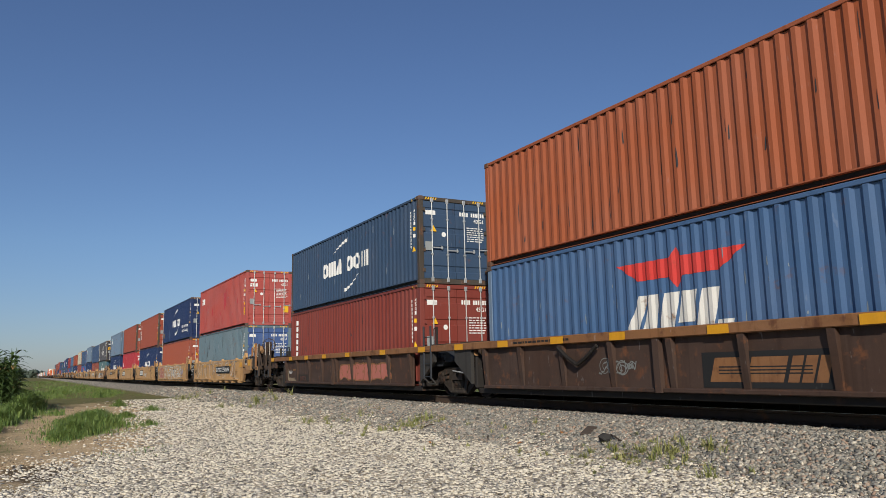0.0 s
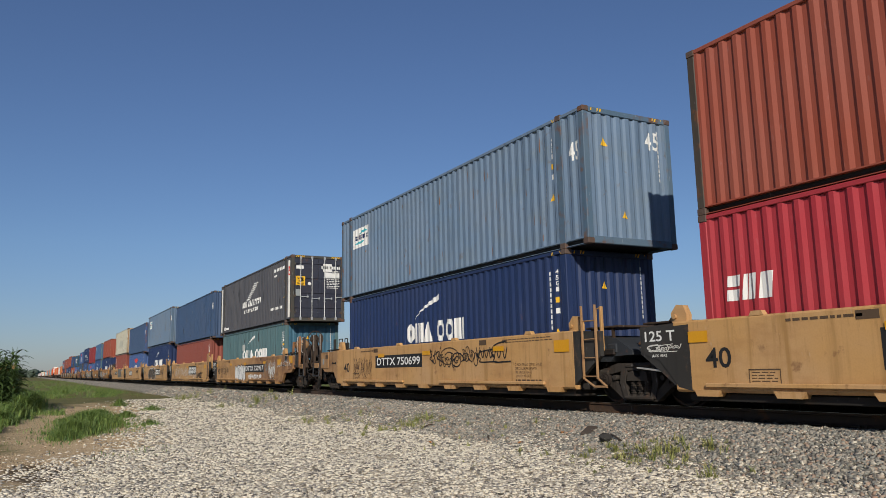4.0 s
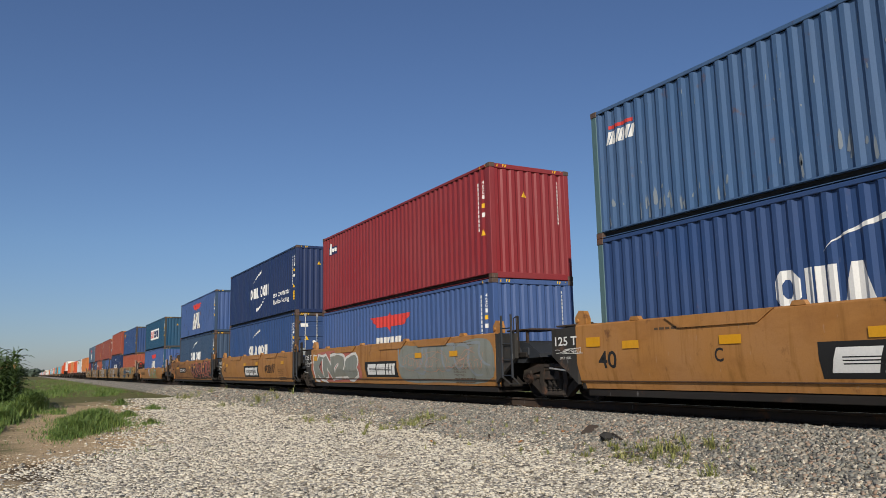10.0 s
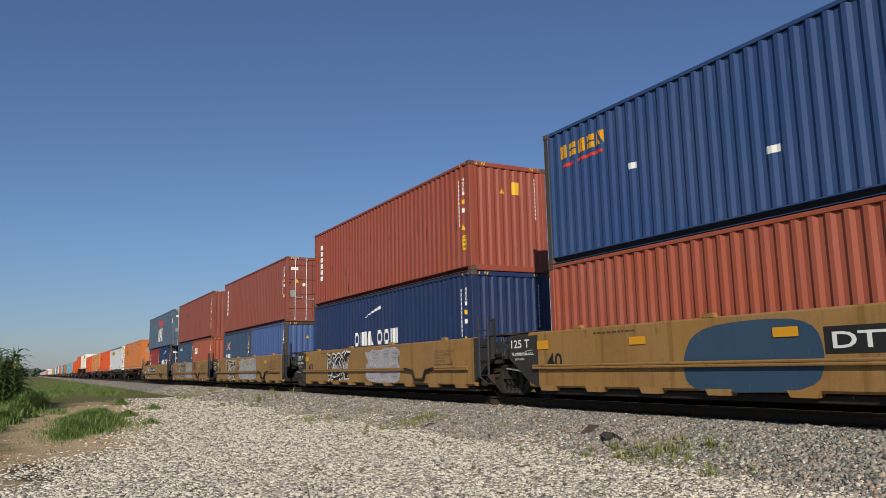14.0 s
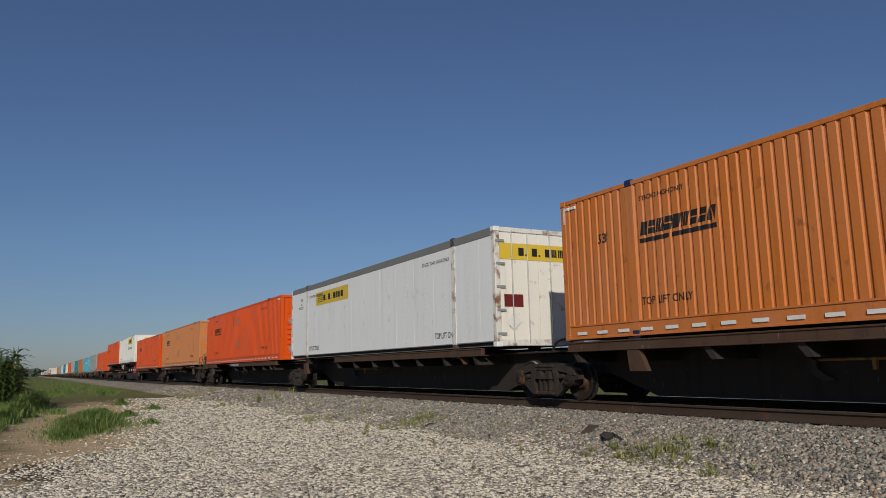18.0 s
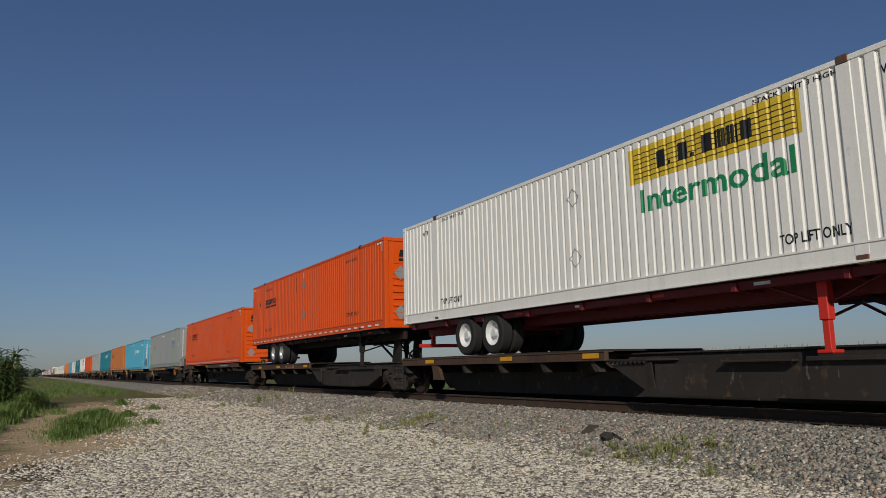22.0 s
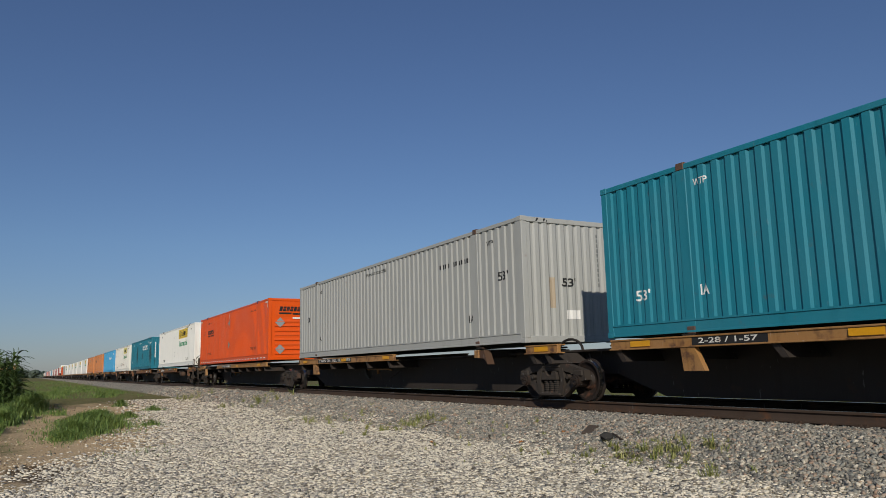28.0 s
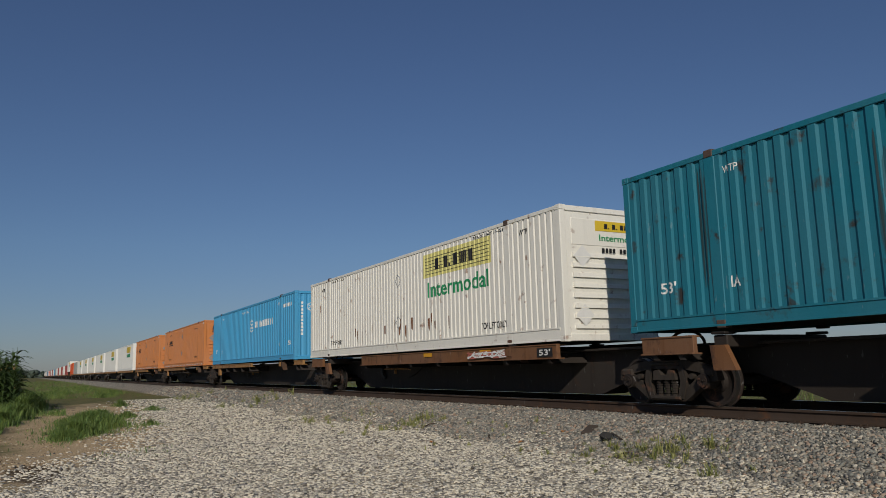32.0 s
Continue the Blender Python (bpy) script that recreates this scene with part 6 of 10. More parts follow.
def ground_mat():
    m, t, b = node_mat("gravel_dirt_and_grass_ground")
    co = t.nodes.new("ShaderNodeTexCoord").outputs["Object"]
    sep = t.nodes.new("ShaderNodeSeparateXYZ")
    link(t, co, sep.inputs[0])
    x, y = sep.outputs["X"], sep.outputs["Y"]
    wob = calc(t, "SUBTRACT", noise_tex(t, co, 0.5, 5, 0.6), 0.5)
    wob2 = calc(t, "SUBTRACT", noise_tex(t, co, 2.3, 5, 0.6), 0.5)
    edge = calc(t, "ADD", calc(t, "MULTIPLY", wob, 3.0), calc(t, "MULTIPLY", wob2, 1.2))

    def stones(scale, cols):
        v = t.nodes.new("ShaderNodeTexVoronoi")
        v.inputs["Scale"].default_value = scale
        link(t, co, v.inputs["Vector"])
        rp = t.nodes.new("ShaderNodeValToRGB")
        for i, (p, c) in enumerate(cols):
            e = rp.color_ramp.elements[i] if i < 2 else rp.color_ramp.elements.new(p)
            e.position, e.color = p, (*c, 1)
        sc = t.nodes.new("ShaderNodeSeparateColor")
        link(t, v.outputs["Color"], sc.inputs[0])
        link(t, sc.outputs[0], rp.inputs[0])
        return rp.outputs[0], v.outputs["Distance"]
    pale, dist1 = stones(21.0, [(0.0, (0.15, 0.12, 0.082)), (1.0, (0.68, 0.61, 0.47)), (0.35, (0.38, 0.33, 0.245)), (0.7, (0.56, 0.495, 0.375))])
    grey, dist2 = stones(15.0, [(0.0, (0.1, 0.093, 0.08)), (1.0, (0.44, 0.41, 0.34)), (0.4, (0.25, 0.235, 0.2)), (0.75, (0.36, 0.31, 0.25))])
    soil = mix(t, noise_tex(t, co, 1.6, 8, 0.65), (0.42, 0.285, 0.15), (0.64, 0.475, 0.285))
    soil = mix(t, ramp(t, noise_tex(t, co, 24.0, 4), 0.45, 0.7, 0, 0.6), soil, (0.64, 0.52, 0.35))
    soil = mix(t, ramp(t, noise_tex(t, co, 5.0, 6, 0.7), 0.52, 0.72, 0, 0.45), soil, (0.2, 0.135, 0.07))
    turf = mix(t, noise_tex(t, co, 0.9, 6), (0.075, 0.095, 0.026), (0.22, 0.19, 0.085))
    turf = mix(t, ramp(t, noise_tex(t, co, 3.1, 6, 0.7), 0.5, 0.68, 0, 0.7), turf, (0.3, 0.215, 0.12))
    pale = mix(t, ramp(t, noise_tex(t, co, 0.45, 4), 0.45, 0.75, 0, 0.5), pale, soil)
    is_gravel = ramp(t, calc(t, "ADD", calc(t, "SUBTRACT", x, calc(t, "MINIMUM", calc(t, "SUBTRACT", calc(t, "MULTIPLY", y, 0.49), 5.75), calc(t, "ADD", calc(t, "MULTIPLY", y, 0.09), 1.0))), edge), -0.5, 0.7)
    col = mix(t, is_gravel, soil, pale)
    far = ramp(t, calc(t, "ADD", y, calc(t, "MULTIPLY", edge, 6.0)), 36, 44)
    left = ramp(t, calc(t, "ADD", calc(t, "ADD", x, edge), calc(t, "MULTIPLY", y, -0.012)), -1.6, 0.0, 1, 0)
    col = mix(t, calc(t, "MAXIMUM", far, left), col, turf)
    col = mix(t, ramp(t, calc(t, "ADD", x, calc(t, "MULTIPLY", edge, 0.4)), 7.2, 8.0), col, grey)
    # oily track bed, made near-black so the train's shade is in its colour
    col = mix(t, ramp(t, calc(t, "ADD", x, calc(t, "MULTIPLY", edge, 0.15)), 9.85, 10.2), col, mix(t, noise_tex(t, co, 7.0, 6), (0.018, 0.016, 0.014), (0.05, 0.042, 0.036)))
    col = mix(t, ramp(t, calc(t, "ADD", x, calc(t, "MULTIPLY", edge, 0.4)), 13.6, 14.4), col, turf)
    # a shadow falling in from the left, painted dark into the dirt
    shade_spot = calc(t, "ADD", calc(t, "POWER", calc(t, "MULTIPLY", calc(t, "SUBTRACT", x, 0.15), 1.5), 2.0), calc(t, "POWER", calc(t, "MULTIPLY", calc(t, "SUBTRACT", y, 12.6), 0.75), 2.0))
    col = mix(t, ramp(t, calc(t, "ADD", shade_spot, calc(t, "MULTIPLY", wob2, 1.6)), 0.2, 1.0, 0.85, 0), col, (0.05, 0.034, 0.02))
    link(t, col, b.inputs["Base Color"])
    b.inputs["Roughness"].default_value = 0.95
    b.inputs["Specular IOR Level"].default_value = 0.12
    bump(t, b, calc(t, "ADD", calc(t, "MULTIPLY", dist1, -1.0), calc(t, "MULTIPLY", noise_tex(t, co, 9.0, 6), 0.5)), 0.6, 0.03)
    return m


def build_ground():
    xs = sorted(set([-3000, -800, -200, -60, -30, -14] + [round(-10 + 0.5 * i, 2) for i in range(60)] + [7.7, 9.15, 12.5, 14.0, 17.0, 20, 24, 30, 40, 60, 150, 500, 1500, 4000]))
    ys = sorted(set([-1500, -300, -60, -20] + [-10 + i for i in range(90)] + [90, 110, 140, 200, 300, 500, 800, 1300, 2200, 4500]))
    vs, fs = [], []
    for y in ys:
        for x in xs:
            z = height(x, y)
            if -12 < x < 7.5 and y < 90:
                z += 0.05 * noise.noise((x * 0.5, y * 0.4, 0)) + 0.02 * noise.noise((x * 1.7, y * 1.7, 3))
            vs.append((x, y, z))
    n = len(xs)
    for j in range(len(ys) - 1):
        for i in range(n - 1):
            fs.append((j * n + i, j * n + i + 1, (j + 1) * n + i + 1, (j + 1) * n + i))
    me = bpy.data.meshes.new("ground")
    me.from_pydata(vs, [], fs)
    me.polygons.foreach_set("use_smooth", [True] * len(fs))
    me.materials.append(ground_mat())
    tagged(new("ground", me), "pale gravel track, dirt and grass beside a railway", "ground", kind="structure")


def stone_mat(name, cols):
    m, t, b = node_mat(name)
    rp = t.nodes.new("ShaderNodeValToRGB")
    for i, (p, c) in enumerate(cols):
        e = rp.color_ramp.elements[i] if i < 2 else rp.color_ramp.elements.new(p)
        e.position, e.color = p, (*c, 1)
    link(t, t.nodes.new("ShaderNodeNewGeometry").outputs["Random Per Island"], rp.inputs[0])
    co = t.nodes.new("ShaderNodeTexCoord").outputs["Object"]
    link(t, mix(t, ramp(t, noise_tex(t, co, 60, 4), 0.3, 0.75, 0, 0.35), rp.outputs[0], (0.12, 0.1, 0.085)), b.inputs["Base Color"])
    b.inputs["Roughness"].default_value = 0.85
    bump(t, b, noise_tex(t, co, 90, 3), 0.4, 0.004)
    return m


def solid_pebble():
    g = (1 + 5 ** 0.5) / 2
    v = np.array([(-1, g, 0), (1, g, 0), (-1, -g, 0), (1, -g, 0), (0, -1, g), (0, 1, g), (0, -1, -g), (0, 1, -g), (g, 0, -1), (g, 0, 1), (-g, 0, -1), (-g, 0, 1)], float)
    f = np.array([int(c, 12) for c in "0b5051017071" "07a0ab159" "5b4ba2a76718394342326368389" "495" "24b" "62a" "867" "981"]).reshape(-1, 3)
    return v / np.linalg.norm(v[0]), f


def solid_chunk():
    v = np.array([(x, y, z) for x in (-1, 1) for y in (-1, 1) for z in (-1, 1)], float) / 3 ** 0.5
    f = np.array([(0, 1, 3), (0, 3, 2), (4, 6, 7), (4, 7, 5), (0, 4, 5), (0, 5, 1), (2, 3, 7), (2, 7, 6), (0, 2, 6), (0, 6, 4), (1, 5, 7), (1, 7, 3)])
    return v, f


def stones(name, label, spots, sizes, material, flat=0.6, round_ones=False, tilt=0.0):
    """Many loose stones as one mesh: angular crushed chunks, or rounder clumps."""
    v, f = solid_pebble() if round_ones else solid_chunk()
    nv = len(v)
    n = len(spots)
    rs = np.random.RandomState(len(name) + n)
    q = rs.normal(size=(n, 4))
    if tilt:
        g = rs.uniform(0, math.pi, n)
        q = np.stack([np.cos(g), rs.normal(0, tilt, n), rs.normal(0, tilt, n), np.sin(g)], 1)
    q /= np.linalg.norm(q, axis=1)[:, None]
    w, x, y, z = q.T
    rot = np.stack([1 - 2 * (y * y + z * z), 2 * (x * y - z * w), 2 * (x * z + y * w), 2 * (x * y + z * w), 1 - 2 * (x * x + z * z), 2 * (y * z - x * w), 2 * (x * z - y * w), 2 * (y * z + x * w), 1 - 2 * (x * x + y * y)], 1).reshape(n, 3, 3)
    shape = v[None] * rs.uniform(0.6, 1.35, (n, nv, 1)) * rs.uniform(0.45, 1.35, (n, 1, 3))
    pts = np.einsum("nij,nkj->nki", rot, shape) * np.asarray(sizes)[:, None, None]
    pts[:, :, 2] *= flat
    pts += np.asarray(spots)[:, None, :]
    faces = (f[None] + (np.arange(n) * nv)[:, None, None]).reshape(-1)
    me = bpy.data.meshes.new(name)
    me.vertices.add(n * nv)
    me.vertices.foreach_set("co", pts.reshape(-1))
    me.loops.add(len(faces))
    me.loops.foreach_set("vertex_index", faces)
    me.polygons.add(len(faces) // 3)
    me.polygons.foreach_set("loop_start", np.arange(0, len(faces), 3))
    me.update(calc_edges=True)
    me.materials.append(material)
    return tagged(new(name, me), label, "stones", kind="stuff")


def build_stones():
    rs = np.random.RandomState(5)
    pale = stone_mat("pale_limestone", [(0.0, (0.1, 0.088, 0.07)), (1.0, (0.82, 0.75, 0.605)), (0.12, (0.24, 0.225, 0.2)), (0.32, (0.47, 0.42, 0.34)), (0.5, (0.74, 0.67, 0.53))])
    grey = stone_mat("grey_ballast_rock", [(0.0, (0.1, 0.095, 0.082)), (1.0, (0.74, 0.67, 0.53)), (0.18, (0.17, 0.165, 0.14)), (0.36, (0.25, 0.25, 0.215)), (0.55, (0.33, 0.31, 0.26)), (0.72, (0.4, 0.35, 0.275)), (0.82, (0.36, 0.24, 0.165)), (0.92, (0.47, 0.425, 0.34))])
    spots, sizes = [], []
    # pale gravel of the track beside the line, thinning with distance
    for y0, y1, dens, size in ((3, 8, 520, 0.03), (8, 13, 520, 0.03), (13, 19, 330, 0.034), (19, 30, 130, 0.042), (30, 46, 40, 0.055)):
        n = int((8.2 + 1) * (y1 - y0) * dens)
        x, y = rs.uniform(-1, 8.2, n), rs.uniform(y0, y1, n)
        keep = (x > np.minimum(0.49 * y - 5.75, 1.0 + 0.09 * y) - 0.3 + rs.normal(0, 0.75, n)) & (x < 8.0 + rs.normal(0, 0.35, n)) & (x < 1.25 * y + 2.2)
        for a, b in zip(x[keep], y[keep]):
            spots.append((a, b, height(a, b) + 0.05 * noise.noise((a * 0.5, b * 0.4, 0)) + 0.006))
            sizes.append(size * rs.uniform(0.55, 1.5))
    stones("gravel_stones", "pale crushed limestone gravel on the ground", spots, sizes, pale, 0.5, tilt=0.16)
    spots, sizes = [], []
    for y0, y1, dens in ((10, 16, 90), (16, 24, 45), (24, 36, 12)):
        n = int(6.5 * (y1 - y0) * dens)
        x, y = rs.uniform(-2.5, 4.0, n), rs.uniform(y0, y1, n)
        for a, b in zip(x, y):
            if a < min(0.49 * b - 6.0, 1.0 + 0.09 * b):
                spots.append((a, b, height(a, b) + 0.05 * noise.noise((a * 0.5, b * 0.4, 0)) + 0.002))
                sizes.append((0.012 + 0.0006 * b) * rs.uniform(0.4, 1.3))
    clod = stone_mat("dry_soil_clod", [(0.0, (0.16, 0.11, 0.06)), (1.0, (0.72, 0.62, 0.46)), (0.5, (0.42, 0.3, 0.17)), (0.8, (0.55, 0.43, 0.28))])
    stones("soil_clods", "small stones and clods on bare brown dirt", spots, sizes, clod)
    spots, sizes = [], []
    for y0, y1, dens, size in ((2.5, 8, 900, 0.03), (8, 14, 800, 0.031), (14, 22, 480, 0.035), (22, 36, 170, 0.046), (36, 60, 60, 0.058)):
        n = int(3.0 * (y1 - y0) * dens)
        x, y = rs.uniform(7.3, 9.97, n), rs.uniform(y0, y1, n)
        keep = x > 7.7 + rs.normal(0, 0.3, n)
        for a, b in zip(x[keep], y[keep]):
            spots.append((a, b, height(a, b) + 0.012))
            sizes.append(size * rs.uniform(0.6, 1.5))
    stones("ballast_stones", "grey crushed rock ballast along the track", spots, sizes, grey, 0.75, tilt=0.4)


def build_track():
    rail_mat = paint("rusty_rail_steel", (0.055, 0.034, 0.022), 0.5, 0.4, 0.8, 0, (0.1, 0.048, 0.025))
    head_mat = paint("polished_rail_head", (0.42, 0.41, 0.4), 0.05, 0.1, 0.25, 1.0)
    tie_mat = paint("creosoted_timber_tie", (0.06, 0.045, 0.035), 0.2, 0.5, 0.85)
    track = tagged(new("railway_track"), "rusty steel rails on timber ties in ballast", "track", kind="structure")
    prof = [(-0.075, -0.18), (0.075, -0.18), (0.075, -0.168), (0.02, -0.15), (0.009, -0.13), (0.009, -0.05), (0.037, -0.035), (0.037, -0.006), (0.03, 0.0), (-0.03, 0.0), (-0.037, -0.006), (-0.037, -0.035), (-0.009, -0.05), (-0.009, -0.13), (-0.02, -0.15), (-0.075, -0.168)]
    for s in (-1, 1):
        x = TX + s * 0.755
        top = HEAD + (CANT if s > 0 else 0.0)
        part("rail", Shape().prism([(x + a, top + b) for a, b in prof], 1, -60, 2600), rail_mat, track)
        part("rail_head", Shape().box(x - 0.026, x + 0.026, -60, 2600, top, top + 0.0025), head_mat, track, "polished running surface")
    r = random.Random(3)
    for i in range(170):
        y = -18 + i * 0.51
        part("tie", lambda: Shape().box(-1.12, 1.12, -0.115, 0.115, -0.17, 0.0, 0.012), tie_mat, track, key="t", at=(TX + r.uniform(-0.03, 0.03), y, HEAD - 0.176)).rotation_euler = (0, -CANT / 1.51, 0)
        if y < 40:
            for s in (-1, 1):
                part("tie_plate", lambda: Shape().box(-0.18, 0.18, -0.09, 0.09, 0, 0.014, 0.004).box(-0.12, -0.09, -0.06, -0.03, 0.01, 0.04).box(-0.12, -0.09, 0.03, 0.06, 0.01, 0.04).box(0.09, 0.12, -0.06, -0.03, 0.01, 0.04), rail_mat, track, key="p", at=(TX + s * 0.755, y, HEAD - 0.193 + (CANT if s > 0 else 0.0)))


def leaf_mat(name, a, b2):
    m, t, b = node_mat(name)
    rnd = t.nodes.new("ShaderNodeNewGeometry").outputs["Random Per Island"]
    link(t, mix(t, rnd, a, b2), b.inputs["Base Color"])
    b.inputs["Roughness"].default_value = 0.6
    b.inputs["Transmission Weight"].default_value = 0.0
    b.inputs["Subsurface Weight"].default_value = 0.0
    return m


def blades(name, label, spots, hts, material, lean=0.5, width=0.012):
    """Grass blades: two-segment tapering strips."""
    n = len(spots)
    rs = np.random.RandomState(n + len(name))
    sp, h = np.asarray(spots, float), np.asarray(hts, float)
    g = rs.uniform(0, 6.283, n)
    d = np.stack([np.cos(g), np.sin(g), 0 * g], 1)
    e = np.stack([-np.sin(g), np.cos(g), 0 * g], 1) * (width * rs.uniform(0.6, 1.3, n) * (0.5 + h))[:, None]
    up = np.array([0, 0, 1.0])
    l = (rs.uniform(0.1, 1.0, n) * lean)[:, None]
    mid = sp + up * (h * 0.6)[:, None] + d * h[:, None] * l * 0.3
    tip = sp + up * (h * (1 - 0.25 * l[:, 0]))[:, None] + d * h[:, None] * l
    pts = np.stack([sp - e, sp + e, mid - e * 0.75, mid + e * 0.75, tip], 1)
    f = np.array([(0, 1, 3), (0, 3, 2), (2, 3, 4)])
    faces = (f[None] + (np.arange(n) * 5)[:, None, None]).reshape(-1)
    me = bpy.data.meshes.new(name)
    me.vertices.add(n * 5)
    me.vertices.foreach_set("co", pts.reshape(-1))
    me.loops.add(len(faces))
    me.loops.foreach_set("vertex_index", faces)
    me.polygons.add(len(faces) // 3)
    me.polygons.foreach_set("loop_start", np.arange(0, len(faces), 3))
    me.update(calc_edges=True)
    me.materials.append(material)
    return tagged(new(name, me), label, "grass", kind="stuff")


def spread(rs, n, x0, x1, y0, y1, h0, h1, thin=0.0):
    x, y = rs.uniform(x0, x1, n), rs.uniform(y0, y1, n)
    k = np.array([noise.noise((a * 0.45, b * 0.3, 7)) for a, b in zip(x, y)])
    keep = k > thin + rs.normal(0, 0.12, n)
    return [(a, b, height(a, b)) for a, b in zip(x[keep], y[keep])], list(rs.uniform(h0 * 0.5, h1, keep.sum()) * (0.6 + 0.9 * np.clip(k[keep] + 0.2, 0, 1)))


def tuft(rs, n, cx, cy, r, h, squash=1.0):
    a, d = rs.uniform(0, 6.283, n), np.abs(rs.normal(0, 0.62, n)) * r
    d = d * (1 + 0.35 * np.sin(3 * a + cx) + 0.2 * np.sin(7 * a + cy))
    x, y = cx + np.cos(a) * d, cy + np.sin(a) * d * squash
    return [(p, q, height(p, q)) for p, q in zip(x, y)], list(h * np.clip(1.1 - 0.7 * d / r, 0.25, 1) * rs.uniform(0.45, 1.2, n))


def build_grass():
    rs = np.random.RandomState(11)
    green = leaf_mat("summer_grass", (0.046, 0.108, 0.016), (0.2, 0.265, 0.062))
    dry = leaf_mat("thin_dry_grass", (0.13, 0.165, 0.04), (0.36, 0.34, 0.12))
    s, h = [], []

    def add(pair):
        s.extend(pair[0])
        h.extend(pair[1])
    add(tuft(rs, 6500, 1.5, 23.4, 0.95, 0.46, 3.2))          # weed patch on the dirt
    add(tuft(rs, 3200, 1.0, 20.4, 0.62, 0.38, 2.0))
    add(tuft(rs, 1500, 0.75, 18.9, 0.42, 0.26, 1.6))
    add(tuft(rs, 1500, 2.0, 26.5, 0.7, 0.4, 1.8))
    add(tuft(rs, 700, 2.9, 27.5, 0.4, 0.24, 2.0))
    add(tuft(rs, 260, 3.0, 22.6, 0.4, 0.2, 1.6))
    add(tuft(rs, 420, 3.6, 37.0, 0.4, 0.4, 2.0))
    add(tuft(rs, 350, 4.3, 32.0, 0.45, 0.24, 2.0))
    add(spread(rs, 22000, -5.0, -0.2, 25, 38, 0.2, 0.55, -0.25))      # verge before the corn
    add(spread(rs, 9000, -3.2, -0.55, 19.5, 27, 0.15, 0.5, -0.3))
    add(spread(rs, 6000, -3.0, -0.45, 28, 33.5, 0.25, 0.6, -0.4))
    for cx, cy, r0, n, hh in ((-0.7, 25.5, 0.5, 1400, 0.5), (-0.35, 29.0, 0.5, 1300, 0.6), (-0.2, 32.5, 0.6, 1500, 0.8), (-1.3, 22.0, 0.5, 1200, 0.42), (0.1, 36.0, 0.7, 1600, 0.8)):
        add(tuft(rs, n, cx, cy, r0, hh, 1.7))
    add(spread(rs, 2500, -1.5, 2.5, 14, 24, 0.05, 0.12, 0.24))
    add(spread(rs, 3500, -0.2, 1.2, 30, 40, 0.1, 0.3, 0.05))
    for i in range(16):                                               # ragged clumps along the track's far grass
        cx, cy = rs.uniform(-0.6, 6.6), rs.uniform(53, 80)
        add(tuft(rs, 420, cx, cy, rs.uniform(0.5, 1.0), rs.uniform(0.2, 0.5), 2.2))
    add(spread(rs, 6000, -2.0, 0.8, 38, 70, 0.2, 0.5, -0.15))
    add(spread(rs, 12000, 0.5, 6.6, 52, 110, 0.12, 0.36, -0.05))
    add(spread(rs, 5000, -4.0, 7.4, 105, 240, 0.25, 0.55, -0.3))
    add(spread(rs, 14000, 15.0, 39.0, -4, 70, 0.15, 0.35, -0.5))
    blades("roadside_grass", "green grass and weeds on the dirt verge", s, h, green, 1.1, 0.012)
    s, h = [], []
    for cx, cy, r, n, hh in ((7.3, 8.3, 0.45, 22, 0.11), (7.9, 8.5, 0.32, 30, 0.17), (8.1, 7.95, 0.24, 20, 0.2), (7.7, 9.1, 0.5, 10, 0.1), (7.2, 6.7, 0.06, 3, 0.26), (7.35, 16.3, 0.6, 36, 0.15), (8.0, 16.1, 0.25, 20, 0.26), (7.8, 19.4, 0.4, 9, 0.22), (8.1, 31.0, 0.7, 26, 0.34), (7.6, 43, 0.6, 18, 0.42), (7.0, 12.3, 0.4, 6, 0.1), (7.6, 6.9, 0.5, 8, 0.1), (8.4, 12.6, 0.5, 8, 0.14), (6.4, 9.6, 0.6, 7, 0.07), (7.1, 20.6, 0.5, 12, 0.2)):
        for k in range(n):                                            # single sprigs
            px, py = rs.normal(cx, r), rs.normal(cy, r * 1.5)
            add(tuft(rs, rs.randint(9, 26), px, py, hh * 0.45, hh * rs.uniform(0.5, 1.3)))
    blades("ballast_weeds", "thin pale weeds at the foot of the ballast", s, h, dry, 1.6, 0.011)


def corn_shape(r, hgt, leaves=11):
    s = Shape()
    s.cyl((0, 0, 0), (0, 0, hgt * 0.86), 0.016, 6, 0.008)
    for i in range(leaves):
        g = (i % 2) * math.pi + r.uniform(-0.5, 0.5) + i * 0.25
        z = hgt * (0.06 + 0.76 * i / leaves)
        ln = hgt * r.uniform(0.22, 0.34) * (1 - 0.4 * abs(i / leaves - 0.5))
        d, e = Vector((math.cos(g), math.sin(g), 0)), Vector((-math.sin(g), math.cos(g), 0))
        pts = []
        for k in range(6):
            q = k / 5
            c = Vector((0, 0, z)) + d * ln * q + Vector((0, 0, ln * (1.0 * q - 0.85 * q * q)))
            w = 0.062 * math.sin(math.pi * (0.12 + 0.88 * q)) + 0.004
            pts.append((c - e * w, c + e * w, c))
        for a, b in zip(pts, pts[1:]):
            s.poly([a[0], a[2] - Vector((0, 0, 0.012)), b[2] - Vector((0, 0, 0.012)), b[0]])
            s.poly([a[2] - Vector((0, 0, 0.012)), a[1], b[1], b[2] - Vector((0, 0, 0.012))])
    return s


